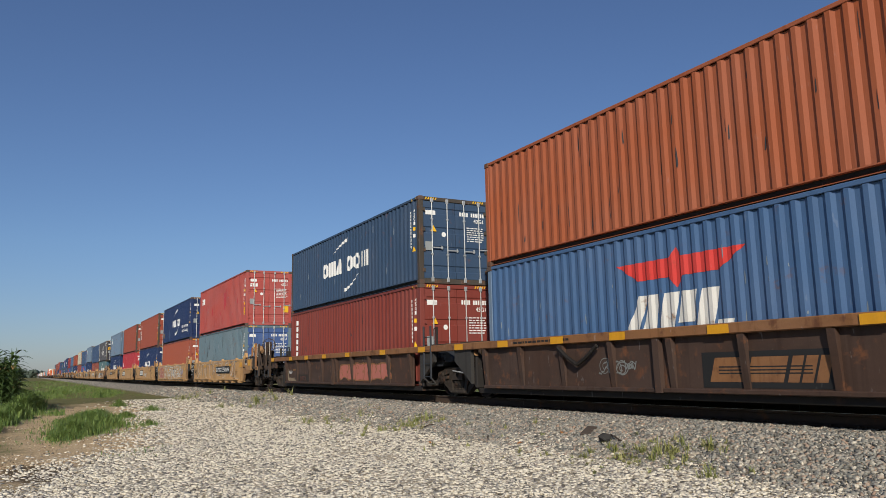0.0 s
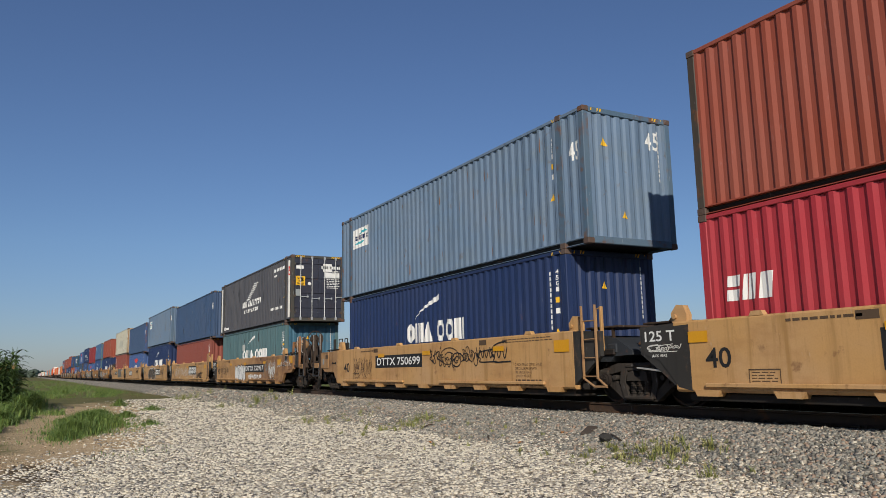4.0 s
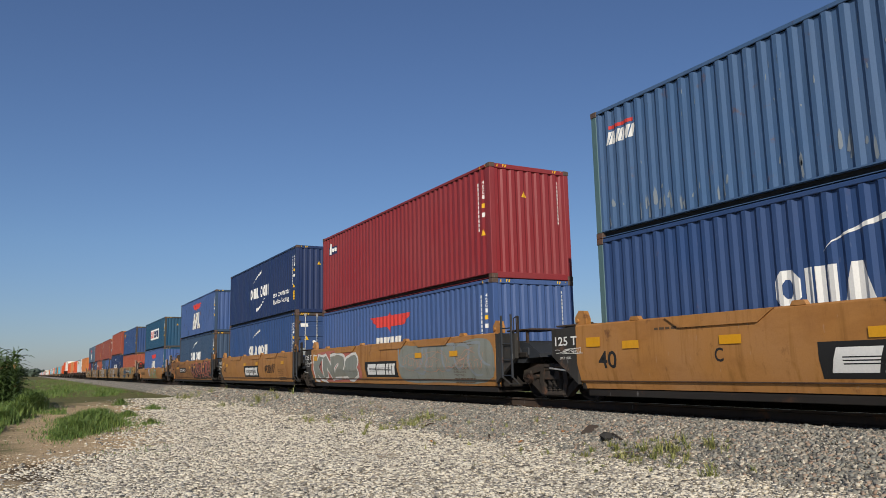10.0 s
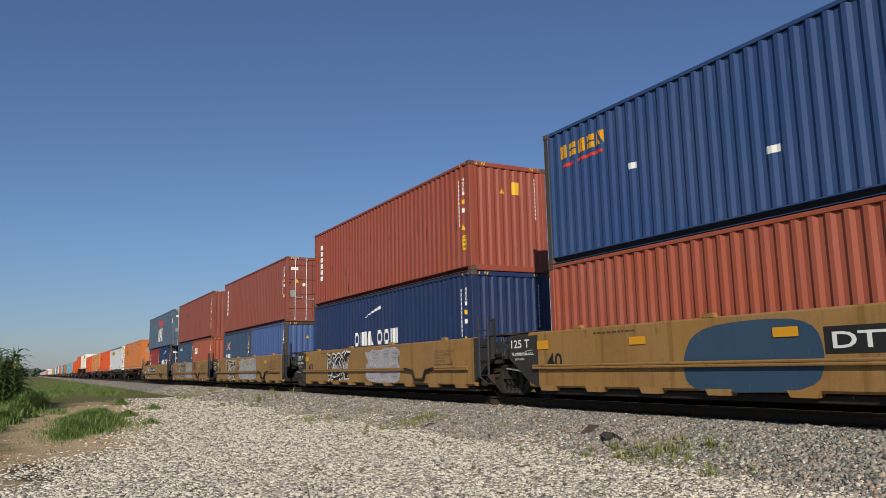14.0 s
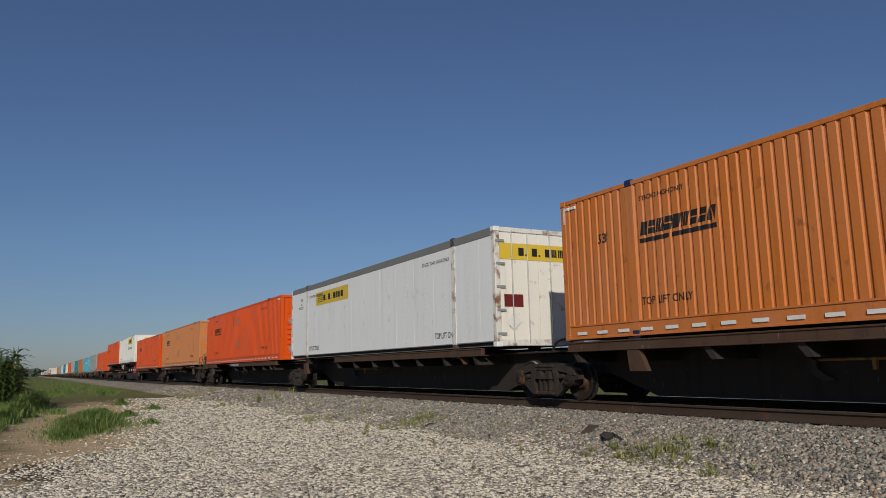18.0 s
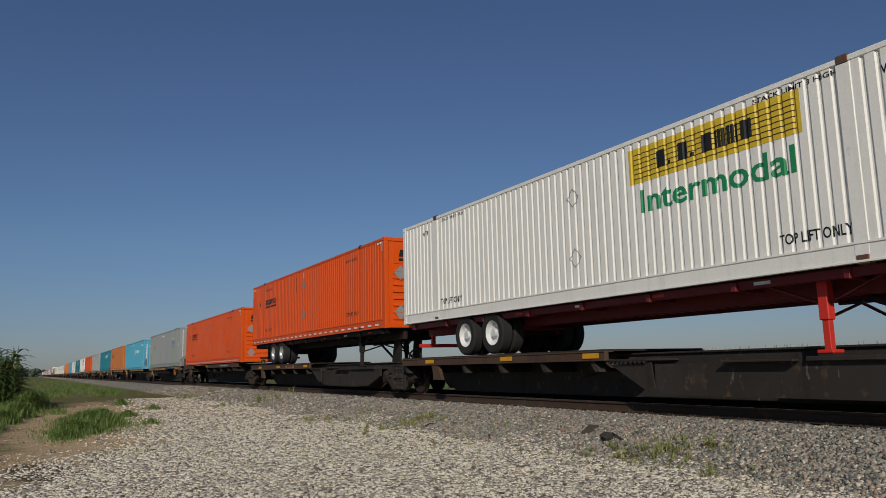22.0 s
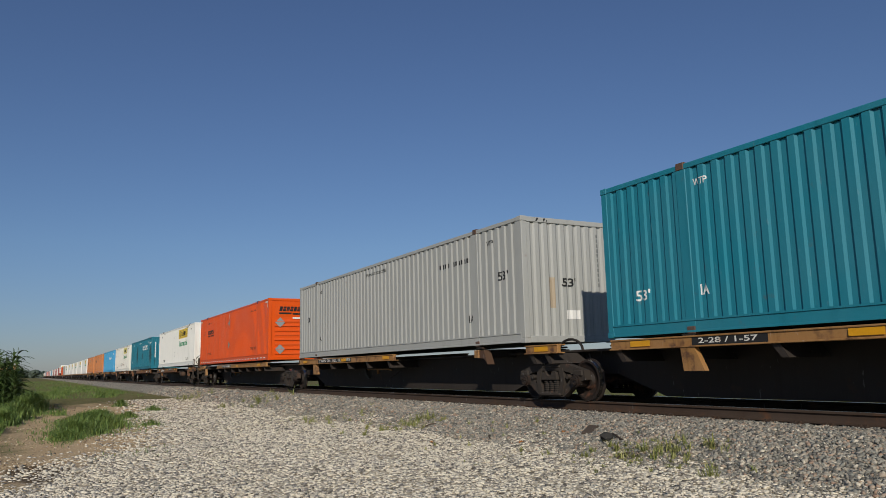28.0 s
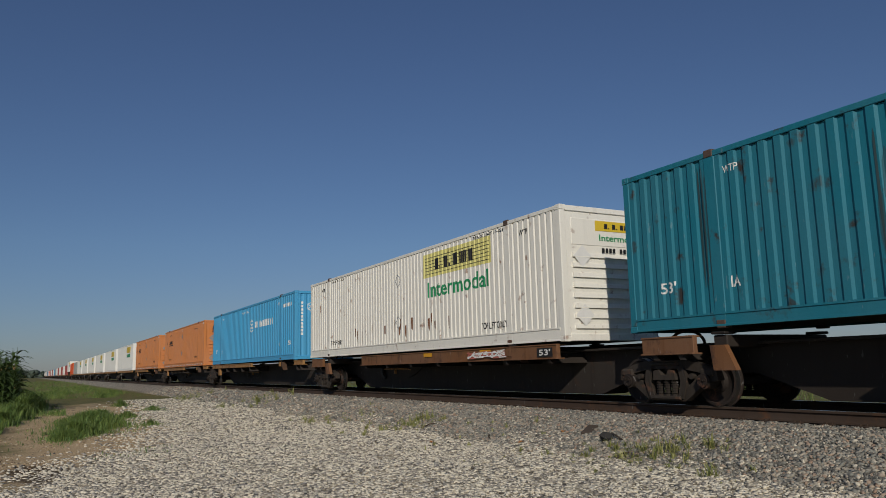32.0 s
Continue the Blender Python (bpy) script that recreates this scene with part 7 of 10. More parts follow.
def tassel_shape(r, hgt):
    s = Shape()
    for i in range(7):
        g = r.uniform(0, 6.28)
        ln = r.uniform(0.2, 0.34)
        d = Vector((math.cos(g) * (0.45 if i else 0), math.sin(g) * (0.45 if i else 0), 1)).normalized()
        a = Vector((0, 0, hgt * 0.84))
        s.tube([a, a + d * ln * 0.6, a + d * ln - Vector((0, 0, 0.05 if i else 0))], 0.009, 4)
    return s


def build_corn():
    r = random.Random(8)
    green = paint("corn_leaf", (0.052, 0.09, 0.018), 0.0, 0.3, 0.55)
    stem_tassel = paint("dry_corn_tassel", (0.42, 0.26, 0.11), 0.0, 0.2, 0.8)
    kinds = []
    for k in range(4):
        ob = thing("corn_plant", "tall green corn plant with a dry tassel", "plant", "corn at the field's edge")
        part("leaves", corn_shape(r, 3.15 + 0.08 * k, 15), green, ob)
        part("tassel", tassel_shape(r, 3.15 + 0.08 * k), stem_tassel, ob, "pale brown tassel")
        kinds.append(ob)
    spots = []
    for row in range(3):
        for i in range(33):
            spots.append((-0.62 - row * 0.36 + r.uniform(-0.12, 0.12), 33.4 + i * 0.24 + row * 0.12 + r.uniform(-0.1, 0.1)))
    for i, (x, y) in enumerate(spots):
        if i == 4:
            for k in kinds[1:]:
                tops = [c for c in k.children if c.name.startswith("tassel")]
                for c in tops:
                    bpy.data.objects.remove(c)
                tagged(k, "tall green corn plant without a tassel")
        m = pose(x, y, height(x, y) - 0.02, r.uniform(-5, 5), r.uniform(-5, 5), r.uniform(0, 360)) @ Matrix.Scale(r.uniform(0.55, 0.72) if x > -0.58 else r.uniform(0.85, 1.05), 4)
        if i < 4:
            kinds[i].matrix_basis = m
        else:
            copy_thing(kinds[i % 4], m)

    def field(name, label, xs, ys, hgt, leaves, seed, mat2):
        q = random.Random(seed)
        me_v, me_f = [], []
        base = [corn_shape(q, hgt * k, leaves) for k in (0.94, 1.0, 1.06)]
        for x in xs:
            for y in ys:
                b = q.choice(base)
                g = q.uniform(0, 6.28)
                c, s2 = math.cos(g), math.sin(g)
                px, py = x + q.uniform(-0.12, 0.12), y + q.uniform(-0.25, 0.25)
                pz = height(px, py)
                n = len(me_v)
                me_v += [(px + v[0] * c - v[1] * s2, py + v[0] * s2 + v[1] * c, pz + v[2]) for v in b.v]
                me_f += [tuple(n + i for i in f) for f in b.f]
        me = bpy.data.meshes.new(name)
        me.from_pydata(me_v, [], me_f)
        me.materials.append(mat2)
        tagged(new(name, me), label, "corn field", kind="stuff")
    field("corn_field", "standing green corn behind the grass verge", [-4.2 - i * 0.9 for i in range(4)], [36 + i * 0.7 for i in range(40)], 2.75, 7, 4, green)
    field("corn_field", "standing green corn behind the grass verge", [-1.4 - i * 0.9 for i in range(3)], [45 + i * 0.8 for i in range(60)], 2.6, 6, 9, green)
    far_green = paint("far_corn_leaf", (0.13, 0.17, 0.04), 0.0, 0.4, 0.6)
    field("corn_field", "green and yellowing corn beyond the railway", [39 + i * 0.9 for i in range(4)], [6 + i * 0.45 for i in range(190)], 2.5, 6, 6, far_green)


def build_far_woods():
    """A low tree line on the horizon, as thousands of leaf clumps."""
    rs = np.random.RandomState(21)
    spots, sizes = [], []
    for i in range(900):
        a = rs.uniform(-0.16, 0.06)
        d = rs.uniform(1150, 1350)
        top = 9 + 5 * noise.noise((a * 60, 1.0, 0)) + 3 * noise.noise((a * 190, 4.0, 0))
        top *= max(0.25, min(1.0, (0.05 - a) / 0.06))
        spots.append((math.sin(a) * d, math.cos(a) * d, rs.uniform(0, 1) ** 0.7 * max(2.0, top)))
        sizes.append(rs.uniform(2.2, 4.5))
    m = paint("hazy_far_foliage", (0.075, 0.1, 0.075), 0.0, 0.3, 0.8)
    ob = stones("far_woods", "low hazy tree line on the horizon", spots, sizes, m, 0.9, True)
    tagged(ob, category="trees")


def build_debris():
    """A dark lump of rock, a board end and sticks lying on the ballast slope."""
    r = random.Random(2)
    v, f = solid_pebble()
    dark = paint("dark_lump_stone", (0.035, 0.033, 0.03), 0.1, 0.3, 0.8)
    wood = paint("weathered_wood_scrap", (0.07, 0.05, 0.036), 0.2, 0.5, 0.85)
    ob = thing("rock", "dark angular rock lying on grey ballast", "rock")
    s = Shape()
    s.v, s.f = [tuple(c * k for c, k in zip(p * r.uniform(0.85, 1.1), (0.15, 0.12, 0.1))) for p in v], [tuple(int(i) for i in q) for q in f]
    part("lump", s, dark, ob)
    ob.matrix_basis = pose(8.15, 9.57, 0.23, 10, 20, 40)
    ob = thing("wood_scrap", "flat dark board end lying on ballast", "wood")
    part("board", Shape().box(-0.2, 0.2, -0.09, 0.09, -0.025, 0.025, 0.012), wood, ob)
    ob.matrix_basis = pose(8.49, 10.4, height(8.49, 10.4) + 0.035, 4, -14, 30)
    for x, y, g, n in ((8.3, 9.5, 70, 0.5), (7.6, 8.6, 20, 0.35), (7.7, 12.4, 60, 0.25), (7.9, 15.2, 10, 0.3)):
        ob = thing("stick", "short brown stick lying on the stones", "stick", "sticks on the ballast")
        part("twig", Shape().tube([(-n / 2, 0, 0), (0, 0.02, 0.02), (n / 2, -0.01, 0.0)], 0.014, 6), wood, ob)
        ob.matrix_basis = pose(x, y, height(x, y) + 0.045, 0, -8, g)
    leaf = paint("orange_dead_leaf", (0.5, 0.2, 0.04), 0.0, 0.2, 0.7)
    for x, y, g in ((7.6, 11.2, 20), (6.6, 12.7, 80), (8.3, 10.9, 50)):
        ob = thing("dead_leaf", "curled orange dead leaf on the gravel", "leaf", "dead leaves")
        part("blade", Shape().poly([(-0.08, 0, 0.0), (-0.03, -0.03, 0.02), (0.05, -0.025, 0.03), (0.1, 0, 0.01), (0.05, 0.03, 0.035), (-0.03, 0.03, 0.02)]), leaf, ob)
        ob.matrix_basis = pose(x, y, height(x, y) + 0.03, 0, 0, g)


def car_reflectors(car, us, z=1.0, x=1.5, w=0.42, h=0.14):
    for u in us:
        car_mark(car, "reflector", [rect(u - w / 2, u + w / 2, z - h / 2, z + h / 2)], M_YELLOW, x, 0.02)


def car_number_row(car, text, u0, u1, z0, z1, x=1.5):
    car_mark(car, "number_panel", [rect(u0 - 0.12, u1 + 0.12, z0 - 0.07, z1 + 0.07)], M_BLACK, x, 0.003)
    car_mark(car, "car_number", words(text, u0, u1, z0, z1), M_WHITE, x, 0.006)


def owner_panel(car, u0, u1, z0, z1, light=None, x=1.5):
    car_mark(car, "owner_panel", [rect(u0, u1, z0, z1)], M_BLACK, x, 0.003)
    h, w = z1 - z0, u1 - u0
    light = light or M_WHITE
    polys = blocks(u0 + 0.06 * w, u1 - 0.06 * w, z0 + h * 0.16, z1 - h * 0.16, "tbn", 0.12, 0.1)
    car_mark(car, "owner_mark", polys, light, x, 0.006)
    car_mark(car, "owner_stripe", [rect(u0 + 0.14 * w, u1 - 0.18 * w, z0 + h * k, z0 + h * (k + 0.035)) for k in (0.38, 0.47, 0.56)], M_BLACK, x, 0.0075)


def load_marks(car, kind, joint=True):
    z = 0.62
    car_mark(car, "size_mark", words("40", -5.9, -5.4, z - 0.02, z + 0.3), M_BLACK)
    if joint:
        car_mark(car, "track_rating", words("125 T", -7.22, -6.52, 1.06, 1.24), M_WHITE, 1.503)
        car_mark(car, "jack_lettering", words("JACK HERE", -7.08, -6.72, 0.78, 0.84), M_WORNWHITE, 1.503)
        scribble(car, -7.2, -6.4, 0.86, 1.02, M_WORNWHITE, 400 + ord(kind[0]), 0.012, 3, 1.503)
        car_reflectors(car, (-6.02,), 1.1, 1.5, 0.4, 0.18)
    k = ord(kind[0])
    if kind in "stuvw":
        u, z, w, h = 4.5, 1.06, 1.1, 0.055
    else:
        u, z, w, h = 4.5, 0.7, 1.0, 0.055
    polys = []
    for i, (text, share) in enumerate((("2 INCH TREAD COND. SHOES", 1.0), ("SPECIAL BRAKE BEAMS", 0.8), ("SEE BADGE PLATE", 0.62), ("28 INCH WHEELS", 0.58))):
        polys += words(text, u, u + w * share, z - i * h * 1.5, z - i * h * 1.5 + h, 0.0)
    polys += rows_of(u, u + w, z - 8.2 * h, z - 4.8 * h, 2, k % 7, 0.32)
    car_mark(car, "small_print", polys, M_STENCIL)
    if kind not in "stuvw":
        car_mark(car, "small_print", rows_of(4.0, 5.9, 1.2, 1.31, 2, k % 5, 0.32), M_STENCIL)
    car_mark(car, "small_print", rows_of(-4.4, -3.2, 1.22, 1.3, 1, 3, 0.25), M_STENCIL)
    if kind in "cefghijkl":
        car_reflectors(car, (-2.75, 0.25, 3.85), 1.1, 1.5, 0.46, 0.11)
        for u in (-3.2, 3.15):
            car_mark(car, "notice_plate", [rect(u - 0.16, u + 0.16, 1.2, 1.32)], M_STENCIL, 1.5, 0.004)
        car_mark(car, "notice_frame", [rect(-5.1, -4.55, 0.34, 0.36), rect(-5.1, -4.55, 0.56, 0.58), rect(-5.1, -5.085, 0.34, 0.58), rect(-4.565, -4.55, 0.34, 0.58)] + rows_of(-5.05, -4.6, 0.38, 0.55, 4, k % 3, 0.36), M_STENCIL)
        car_reflectors(car, (6.2,), 1.08, 1.5, 0.5, 0.24)


ISO, HC = 2.591, 2.896
FLOOR = 0.92


def stack(far, base, ob, high):
    MOVERS.append((ob, far - INFO[ob]["L"] / 2, TX, base))
    return ob


def col(r, g, b):
    return srgb(r, g, b)


M_SCRAPE = paint("bare_pale_scrape", (0.19, 0.225, 0.26), 0.2, 0.3, 0.6)
M_GRIME = paint("dark_run_down_grime", (0.03, 0.034, 0.04), 0.3, 0.3, 0.65)
M_RUSTRUN = paint("brown_rust_run", (0.2, 0.09, 0.04), 0.3, 0.3, 0.7)


P = {
    "red": paint("brick_red_container_paint", (0.3, 0.068, 0.038), 0.14, 0.3, 0.5),
    "maroon": paint("oxide_maroon_container_paint", (0.245, 0.066, 0.046), 0.14, 0.3, 0.5),
    "rose": paint("faded_red_container_paint", (0.4, 0.075, 0.06), 0.12, 0.5, 0.55),
    "crimson": paint("crimson_container_paint", (0.4, 0.035, 0.045), 0.05, 0.2, 0.45),
    "orange": paint("orange_red_container_paint", (0.34, 0.082, 0.042), 0.15, 0.3, 0.5),
    "wine": paint("deep_wine_red_container_paint", (0.25, 0.028, 0.032), 0.06, 0.25, 0.48),
    "rust": paint("rust_orange_container_paint", (0.35, 0.093, 0.035), 0.14, 0.3, 0.55, dirt=0.4),
    "oxblood": paint("dark_oxblood_container_paint", (0.21, 0.042, 0.029), 0.12, 0.3, 0.5, dirt=0.4),
    "navy": paint("navy_blue_container_paint", (0.0175, 0.034, 0.1), 0.1, 0.25, 0.45, dirt=0.35),
    "slate": paint("slate_blue_container_paint", (0.04, 0.073, 0.13), 0.15, 0.3, 0.5, dirt=0.35),
    "blue": paint("mid_blue_container_paint", (0.048, 0.087, 0.168), 0.2, 0.35, 0.5, 0, (0.1, 0.06, 0.04), 0.5),
    "midblue": paint("plain_blue_container_paint", (0.062, 0.127, 0.25), 0.2, 0.3, 0.5, dirt=0.35),
    "sky": paint("faded_light_blue_container_paint", (0.14, 0.21, 0.305), 0.26, 0.5, 0.6, 0, (0.13, 0.09, 0.06), 0.5, 0.3, (0.17, 0.19, 0.17)),
    "royal": paint("violet_blue_container_paint", (0.058, 0.108, 0.262), 0.1, 0.25, 0.45, dirt=0.35),
    "green": paint("grey_green_container_paint", (0.082, 0.155, 0.165), 0.25, 0.5, 0.55, 0, (0.1, 0.075, 0.05), 0.5, 0.3, (0.1, 0.14, 0.15)),
    "steelgreen": paint("weathered_grey_blue_paint", (0.125, 0.185, 0.215), 0.35, 0.5, 0.55),
    "worn": paint("worn_grey_blue_container_paint", (0.075, 0.118, 0.185), 0.3, 0.5, 0.6, 0, (0.13, 0.07, 0.04), 0.6, 0.4, (0.13, 0.15, 0.16)),
    "petrol": paint("petrol_green_container_paint", (0.018, 0.075, 0.14), 0.15, 0.3, 0.5),
    "charcoal": paint("charcoal_container_paint", (0.08, 0.08, 0.09), 0.3, 0.6, 0.6, 0, (0.12, 0.06, 0.035), 0.45),
    "cream": paint("rust_stained_cream_paint", (0.5, 0.475, 0.37), 0.36, 0.3, 0.55, 0, (0.24, 0.1, 0.04)),
    "tangerine": paint("bright_orange_container_paint", (0.74, 0.09, 0.003), 0.06, 0.06, 0.42),
    "mandarin": paint("weathered_mandarin_orange_paint", (0.6, 0.18, 0.03), 0.25, 0.4, 0.5, 0, (0.22, 0.07, 0.025), 0.4),
    "apricot": paint("sun_faded_orange_paint", (0.64, 0.23, 0.065), 0.14, 0.4, 0.5),
    "white": paint("dirty_white_trailer_paint", (0.84, 0.85, 0.84), 0.12, 0.2, 0.45),
    "white2": paint("cream_white_container_paint", (0.87, 0.85, 0.78), 0.08, 0.2, 0.45),
    "rustwhite": paint("rust_run_white_paint", (0.84, 0.81, 0.72), 0.32, 0.2, 0.5, 0, (0.25, 0.11, 0.05)),
    "grey": paint("light_grey_container_paint", (0.385, 0.39, 0.365), 0.14, 0.2, 0.5),
    "coolgrey": paint("cool_grey_container_paint", (0.325, 0.335, 0.325), 0.08, 0.3, 0.5, dirt=0.4),
    "cyan": paint("light_cyan_container_paint", (0.08, 0.4, 0.56), 0.12, 0.3, 0.5),
    "cyan2": paint("bright_sky_container_paint", (0.07, 0.36, 0.62), 0.06, 0.2, 0.5),
    "teal": paint("teal_container_paint", (0.012, 0.2, 0.27), 0.14, 0.25, 0.48),
    "tealstain": paint("scraped_teal_container_paint", (0.0135, 0.178, 0.243), 0.4, 0.25, 0.5, 0, (0.05, 0.04, 0.035)),
    "midnavy": paint("mid_navy_container_paint", (0.03, 0.068, 0.18), 0.1, 0.25, 0.48),
    "paleout": paint("faded_grey_cover_paint", (0.4, 0.39, 0.32), 0.2, 0.3, 0.55),
    "rustcream": paint("heavily_rusted_cream_post_paint", (0.36, 0.26, 0.15), 0.95, 0.3, 0.6, 0, (0.26, 0.1, 0.035)),
    "rustblue": paint("rusted_blue_post_paint", (0.05, 0.1, 0.24), 0.9, 0.3, 0.6, 0, (0.14, 0.065, 0.035)),
    "rustpost": paint("rust_streaked_white_post", (0.74, 0.72, 0.66), 0.85, 0.3, 0.55, 0, (0.22, 0.1, 0.05)),
    "skypost": paint("rust_spotted_blue_grey_post", (0.085, 0.14, 0.2), 0.75, 0.4, 0.6, 0, (0.15, 0.075, 0.04)),
    "darkpost": paint("grimy_dark_post_paint", (0.06, 0.055, 0.045), 0.6, 0.4, 0.6, 0, (0.14, 0.07, 0.035)),
    "frame": paint("rusty_brown_post_paint", (0.062, 0.05, 0.038), 0.7, 0.4, 0.6),
    "greyrail": paint("grey_top_rail_paint", (0.2, 0.2, 0.19), 0.2, 0.2, 0.5),
    "lime": paint("lime_green_stripe_paint", (0.2, 0.5, 0.06), 0.05, 0.1, 0.5),
}

# double stacks: far end along the train, upper and lower boxes
def pair(far, upper, lower, lower_h, over=0.0):
    """Upper and lower box on one well; over: how far a 45-foot box overhangs."""
    if lower is not None:
        stack(far - over, FLOOR, lower, 0)
    stack(far, FLOOR + lower_h, upper, 0)


L40, L45, L20, L53 = 12.192, 13.716, 6.058, 16.154


def build_wells():
    u = container(L40, ISO, P["rust"], "weathered rust-orange corrugated shipping container")
    l = container(L40, HC, P["midblue"], "blue corrugated shipping container with red wing emblem", frame_mat=P["sky"])
    wing_mark(l, 4.58, 7.54, 3.23 - FLOOR, 1.9 - FLOOR, 4.72, 7.3, 2.62 - FLOOR)
    scuffs(u, 30, 301, M_GRIME, 0.2, 0.95, 0.6, 0.03)
    scuffs(l, 40, 302, M_SCRAPE, 0.2, 0.9, 0.25, 0.02)
    pair(15.39, u, l, HC)
    u = container(L40, ISO, P["slate"], "slate-blue shipping container with white block marks", "doors", frame_mat=P["frame"])
    b = FLOOR + HC
    sail_mark(u, 3.9, 8.5, 4.86 - b, 5.4 - b, 5.0, 6.5, 5.6 - b, 6.1 - b, (6.1, 7.5, 4.15 - b, 4.7 - b))
    iso_marks(u, doors=True, size="42G1")
    l = container(L40, HC, P["oxblood"], "dark red shipping container with white block column", "doors")
    mark(l, "white_block_column", column(0.78, 1.95 - FLOOR, 3.5 - FLOOR, 6, 0.24), M_WHITE)
    iso_marks(l, doors=True)
    scuffs(u, 30, 303, M_SCRAPE, 0.1, 0.9, 0.3, 0.02)
    scuffs(l, 24, 304, M_GRIME, 0.2, 0.95, 0.5, 0.03)
    pair(31.23, u, l, HC)
    u = container(L40, HC, P["rose"], "faded red high-cube shipping container, scraped side", "doors", frame_mat=P["rose"])
    b = FLOOR + HC
    mark(u, "owner_mark", blocks(0.55, 1.45, 5.76 - b, 6.15 - b, "cnl", 0.05), M_WHITE)
    end_mark(u, "owner_mark", blocks(0.2, 0.62, HC * 0.7, HC * 0.76, "cnl", 0.02), M_WHITE)
    mark(u, "scrape", [rect(6.9, 7.15, 5.0 - b, 6.0 - b, 0.1), rect(7.3, 7.45, 5.2 - b, 6.2 - b, 0.1)], P["crimson"])
    iso_marks(u, doors=True, caution=True, seed=3)
    l = container(L40, HC, P["steelgreen"], "weathered grey-green shipping container with blue doors", "doors", frame_mat=P["steelgreen"])
    for d in [c for c in l.children if c.name.startswith("door")]:
        me = d.data.copy()
        me.materials[0] = P["royal"]
        d.data = me
    iso_marks(l, doors=True, seed=5)
    scuffs(u, 24, 305, P["crimson"], 0.2, 0.95, 0.5, 0.05)
    scuffs(u, 16, 306, M_SCRAPE, 0.2, 0.9, 0.12, 0.03)
    scuffs(l, 90, 307, M_GRIME, 0.25, 0.98, 0.9, 0.03)
    scuffs(l, 60, 308, M_SCRAPE, 0.2, 0.95, 0.6, 0.035)
    pair(51.27, u, l, HC)
    u = container(L40, HC, P["navy"], "navy-blue high-cube container with white lettering", "doors")
    eco(u, FLOOR + HC)
    mark(u, "caution_label", [rect(0.19, 0.42, 4.34 - b, 4.68 - b)], M_LABEL)
    mark(u, "repaint_patch", [rect(2.9, 3.25, 4.2 - b, 4.85 - b), rect(3.6, 3.8, 4.4 - b, 4.7 - b)], P["blue"])
    iso_marks(u, doors=True, seed=2)
    l = container(L40, HC, P["orange"], "orange-red high-cube shipping container with white door label", "doors", frame_mat=P["red"])
    end_mark(l, "owner_mark_panel", [rect(0.62, 1.0, HC * 0.62, HC * 0.8)], M_WHITE)
    end_mark(l, "owner_mark", blocks(0.66, 0.97, HC * 0.64, HC * 0.69, "tnl"), M_REDLOGO, lift=0.008)
    iso_marks(l, doors=True, seed=4)
    scuffs(l, 20, 309, M_GRIME, 0.2, 0.95, 0.4, 0.03)
    pair(66.77, u, l, HC)
    u = container(L40, HC, P["red"], "brick-red high-cube shipping container with open sky beside it", "doors", frame_mat=P["frame"])
    tagged(u, "brick-red high-cube shipping container with rusty corner posts")
    mark(u, "white_block_column", column(0.86, 4.79 - b, 6.28 - b, 6, 0.24), M_WHITE)
    iso_marks(u, doors=True, caution=True, seed=6)
    l = container(L40, HC, P["navy"], "navy-blue shipping container with white block marks", "doors")
    sail_mark(l, 4.25, 7.7, 2.13 - FLOOR, 2.6 - FLOOR, 4.9, 6.4, 2.86 - FLOOR, 3.36 - FLOOR)
    iso_marks(l, doors=True, seed=7)
    pair(82.09, u, l, HC)
    u = container(L40, HC, P["red"], "brick-red high-cube shipping container with red door label", "doors", frame_mat=P["frame"])
    end_mark(u, "owner_mark_panel", [rect(0.62, 1.0, HC * 0.68, HC * 0.8)], M_REDLOGO)
    iso_marks(u, doors=True, seed=8)
    l = container(L40, HC, P["crimson"], "crimson shipping container with white block marks", "doors")
    mark(l, "owner_mark", blocks(0.45, 1.35, 2.35 - FLOOR, 2.75 - FLOOR, "cnl", 0.05), M_WHITE)
    end_mark(l, "owner_mark", blocks(0.25, 0.8, HC * 0.68, HC * 0.76, "cnl", 0.02), M_WHITE)
    iso_marks(l, doors=True, seed=9)
    pair(97.75, u, l, HC)
    u = container(L45, HC, P["sky"], "faded light-blue 45-foot container with rust streaks", frame_mat=P["skypost"])
    leaf_panel(u, b)
    size45(u, b)
    iso_marks(u, seed=10)
    l = container(L40, HC, P["navy"], "navy-blue shipping container with white block marks")
    sail_mark(l, 4.55, 7.95, 2.13 - FLOOR, 2.68 - FLOOR, 5.05, 6.55, 2.76 - FLOOR, 3.4 - FLOOR)
    iso_marks(l, seed=11)
    scuffs(u, 50, 310, M_RUSTRUN, 0.1, 0.95, 0.4, 0.025)
    pair(114.29, u, l, HC, 0.762)
    b = FLOOR + ISO
    u = container(L45, HC, P["charcoal"], "charcoal-grey 45-foot container with white markings", "doors", frame_mat=P["darkpost"])
    mark(u, "white_word_mark", blocks(5.12, 8.66, 4.72 - b, 5.02 - b, "nnn cooncnco", 0.08, 0.22) + blocks(5.5, 8.3, 4.42 - b, 4.6 - b, "b nnno conncnn", 0.04, 0.25), M_WHITE)
    mark(u, "feather_stroke", [rect(5.9 + 0.2 * i, 6.6 + 0.22 * i, 5.07 - b + i * 0.1, 5.12 - b + i * 0.1, 0.12) for i in range(8)], M_WHITE)
    mark(u, "web_address", blocks(10.52, 12.3, 4.18 - b, 4.3 - b, "bbb bbbbbbb bbb", 0, 0.3), M_WHITE)
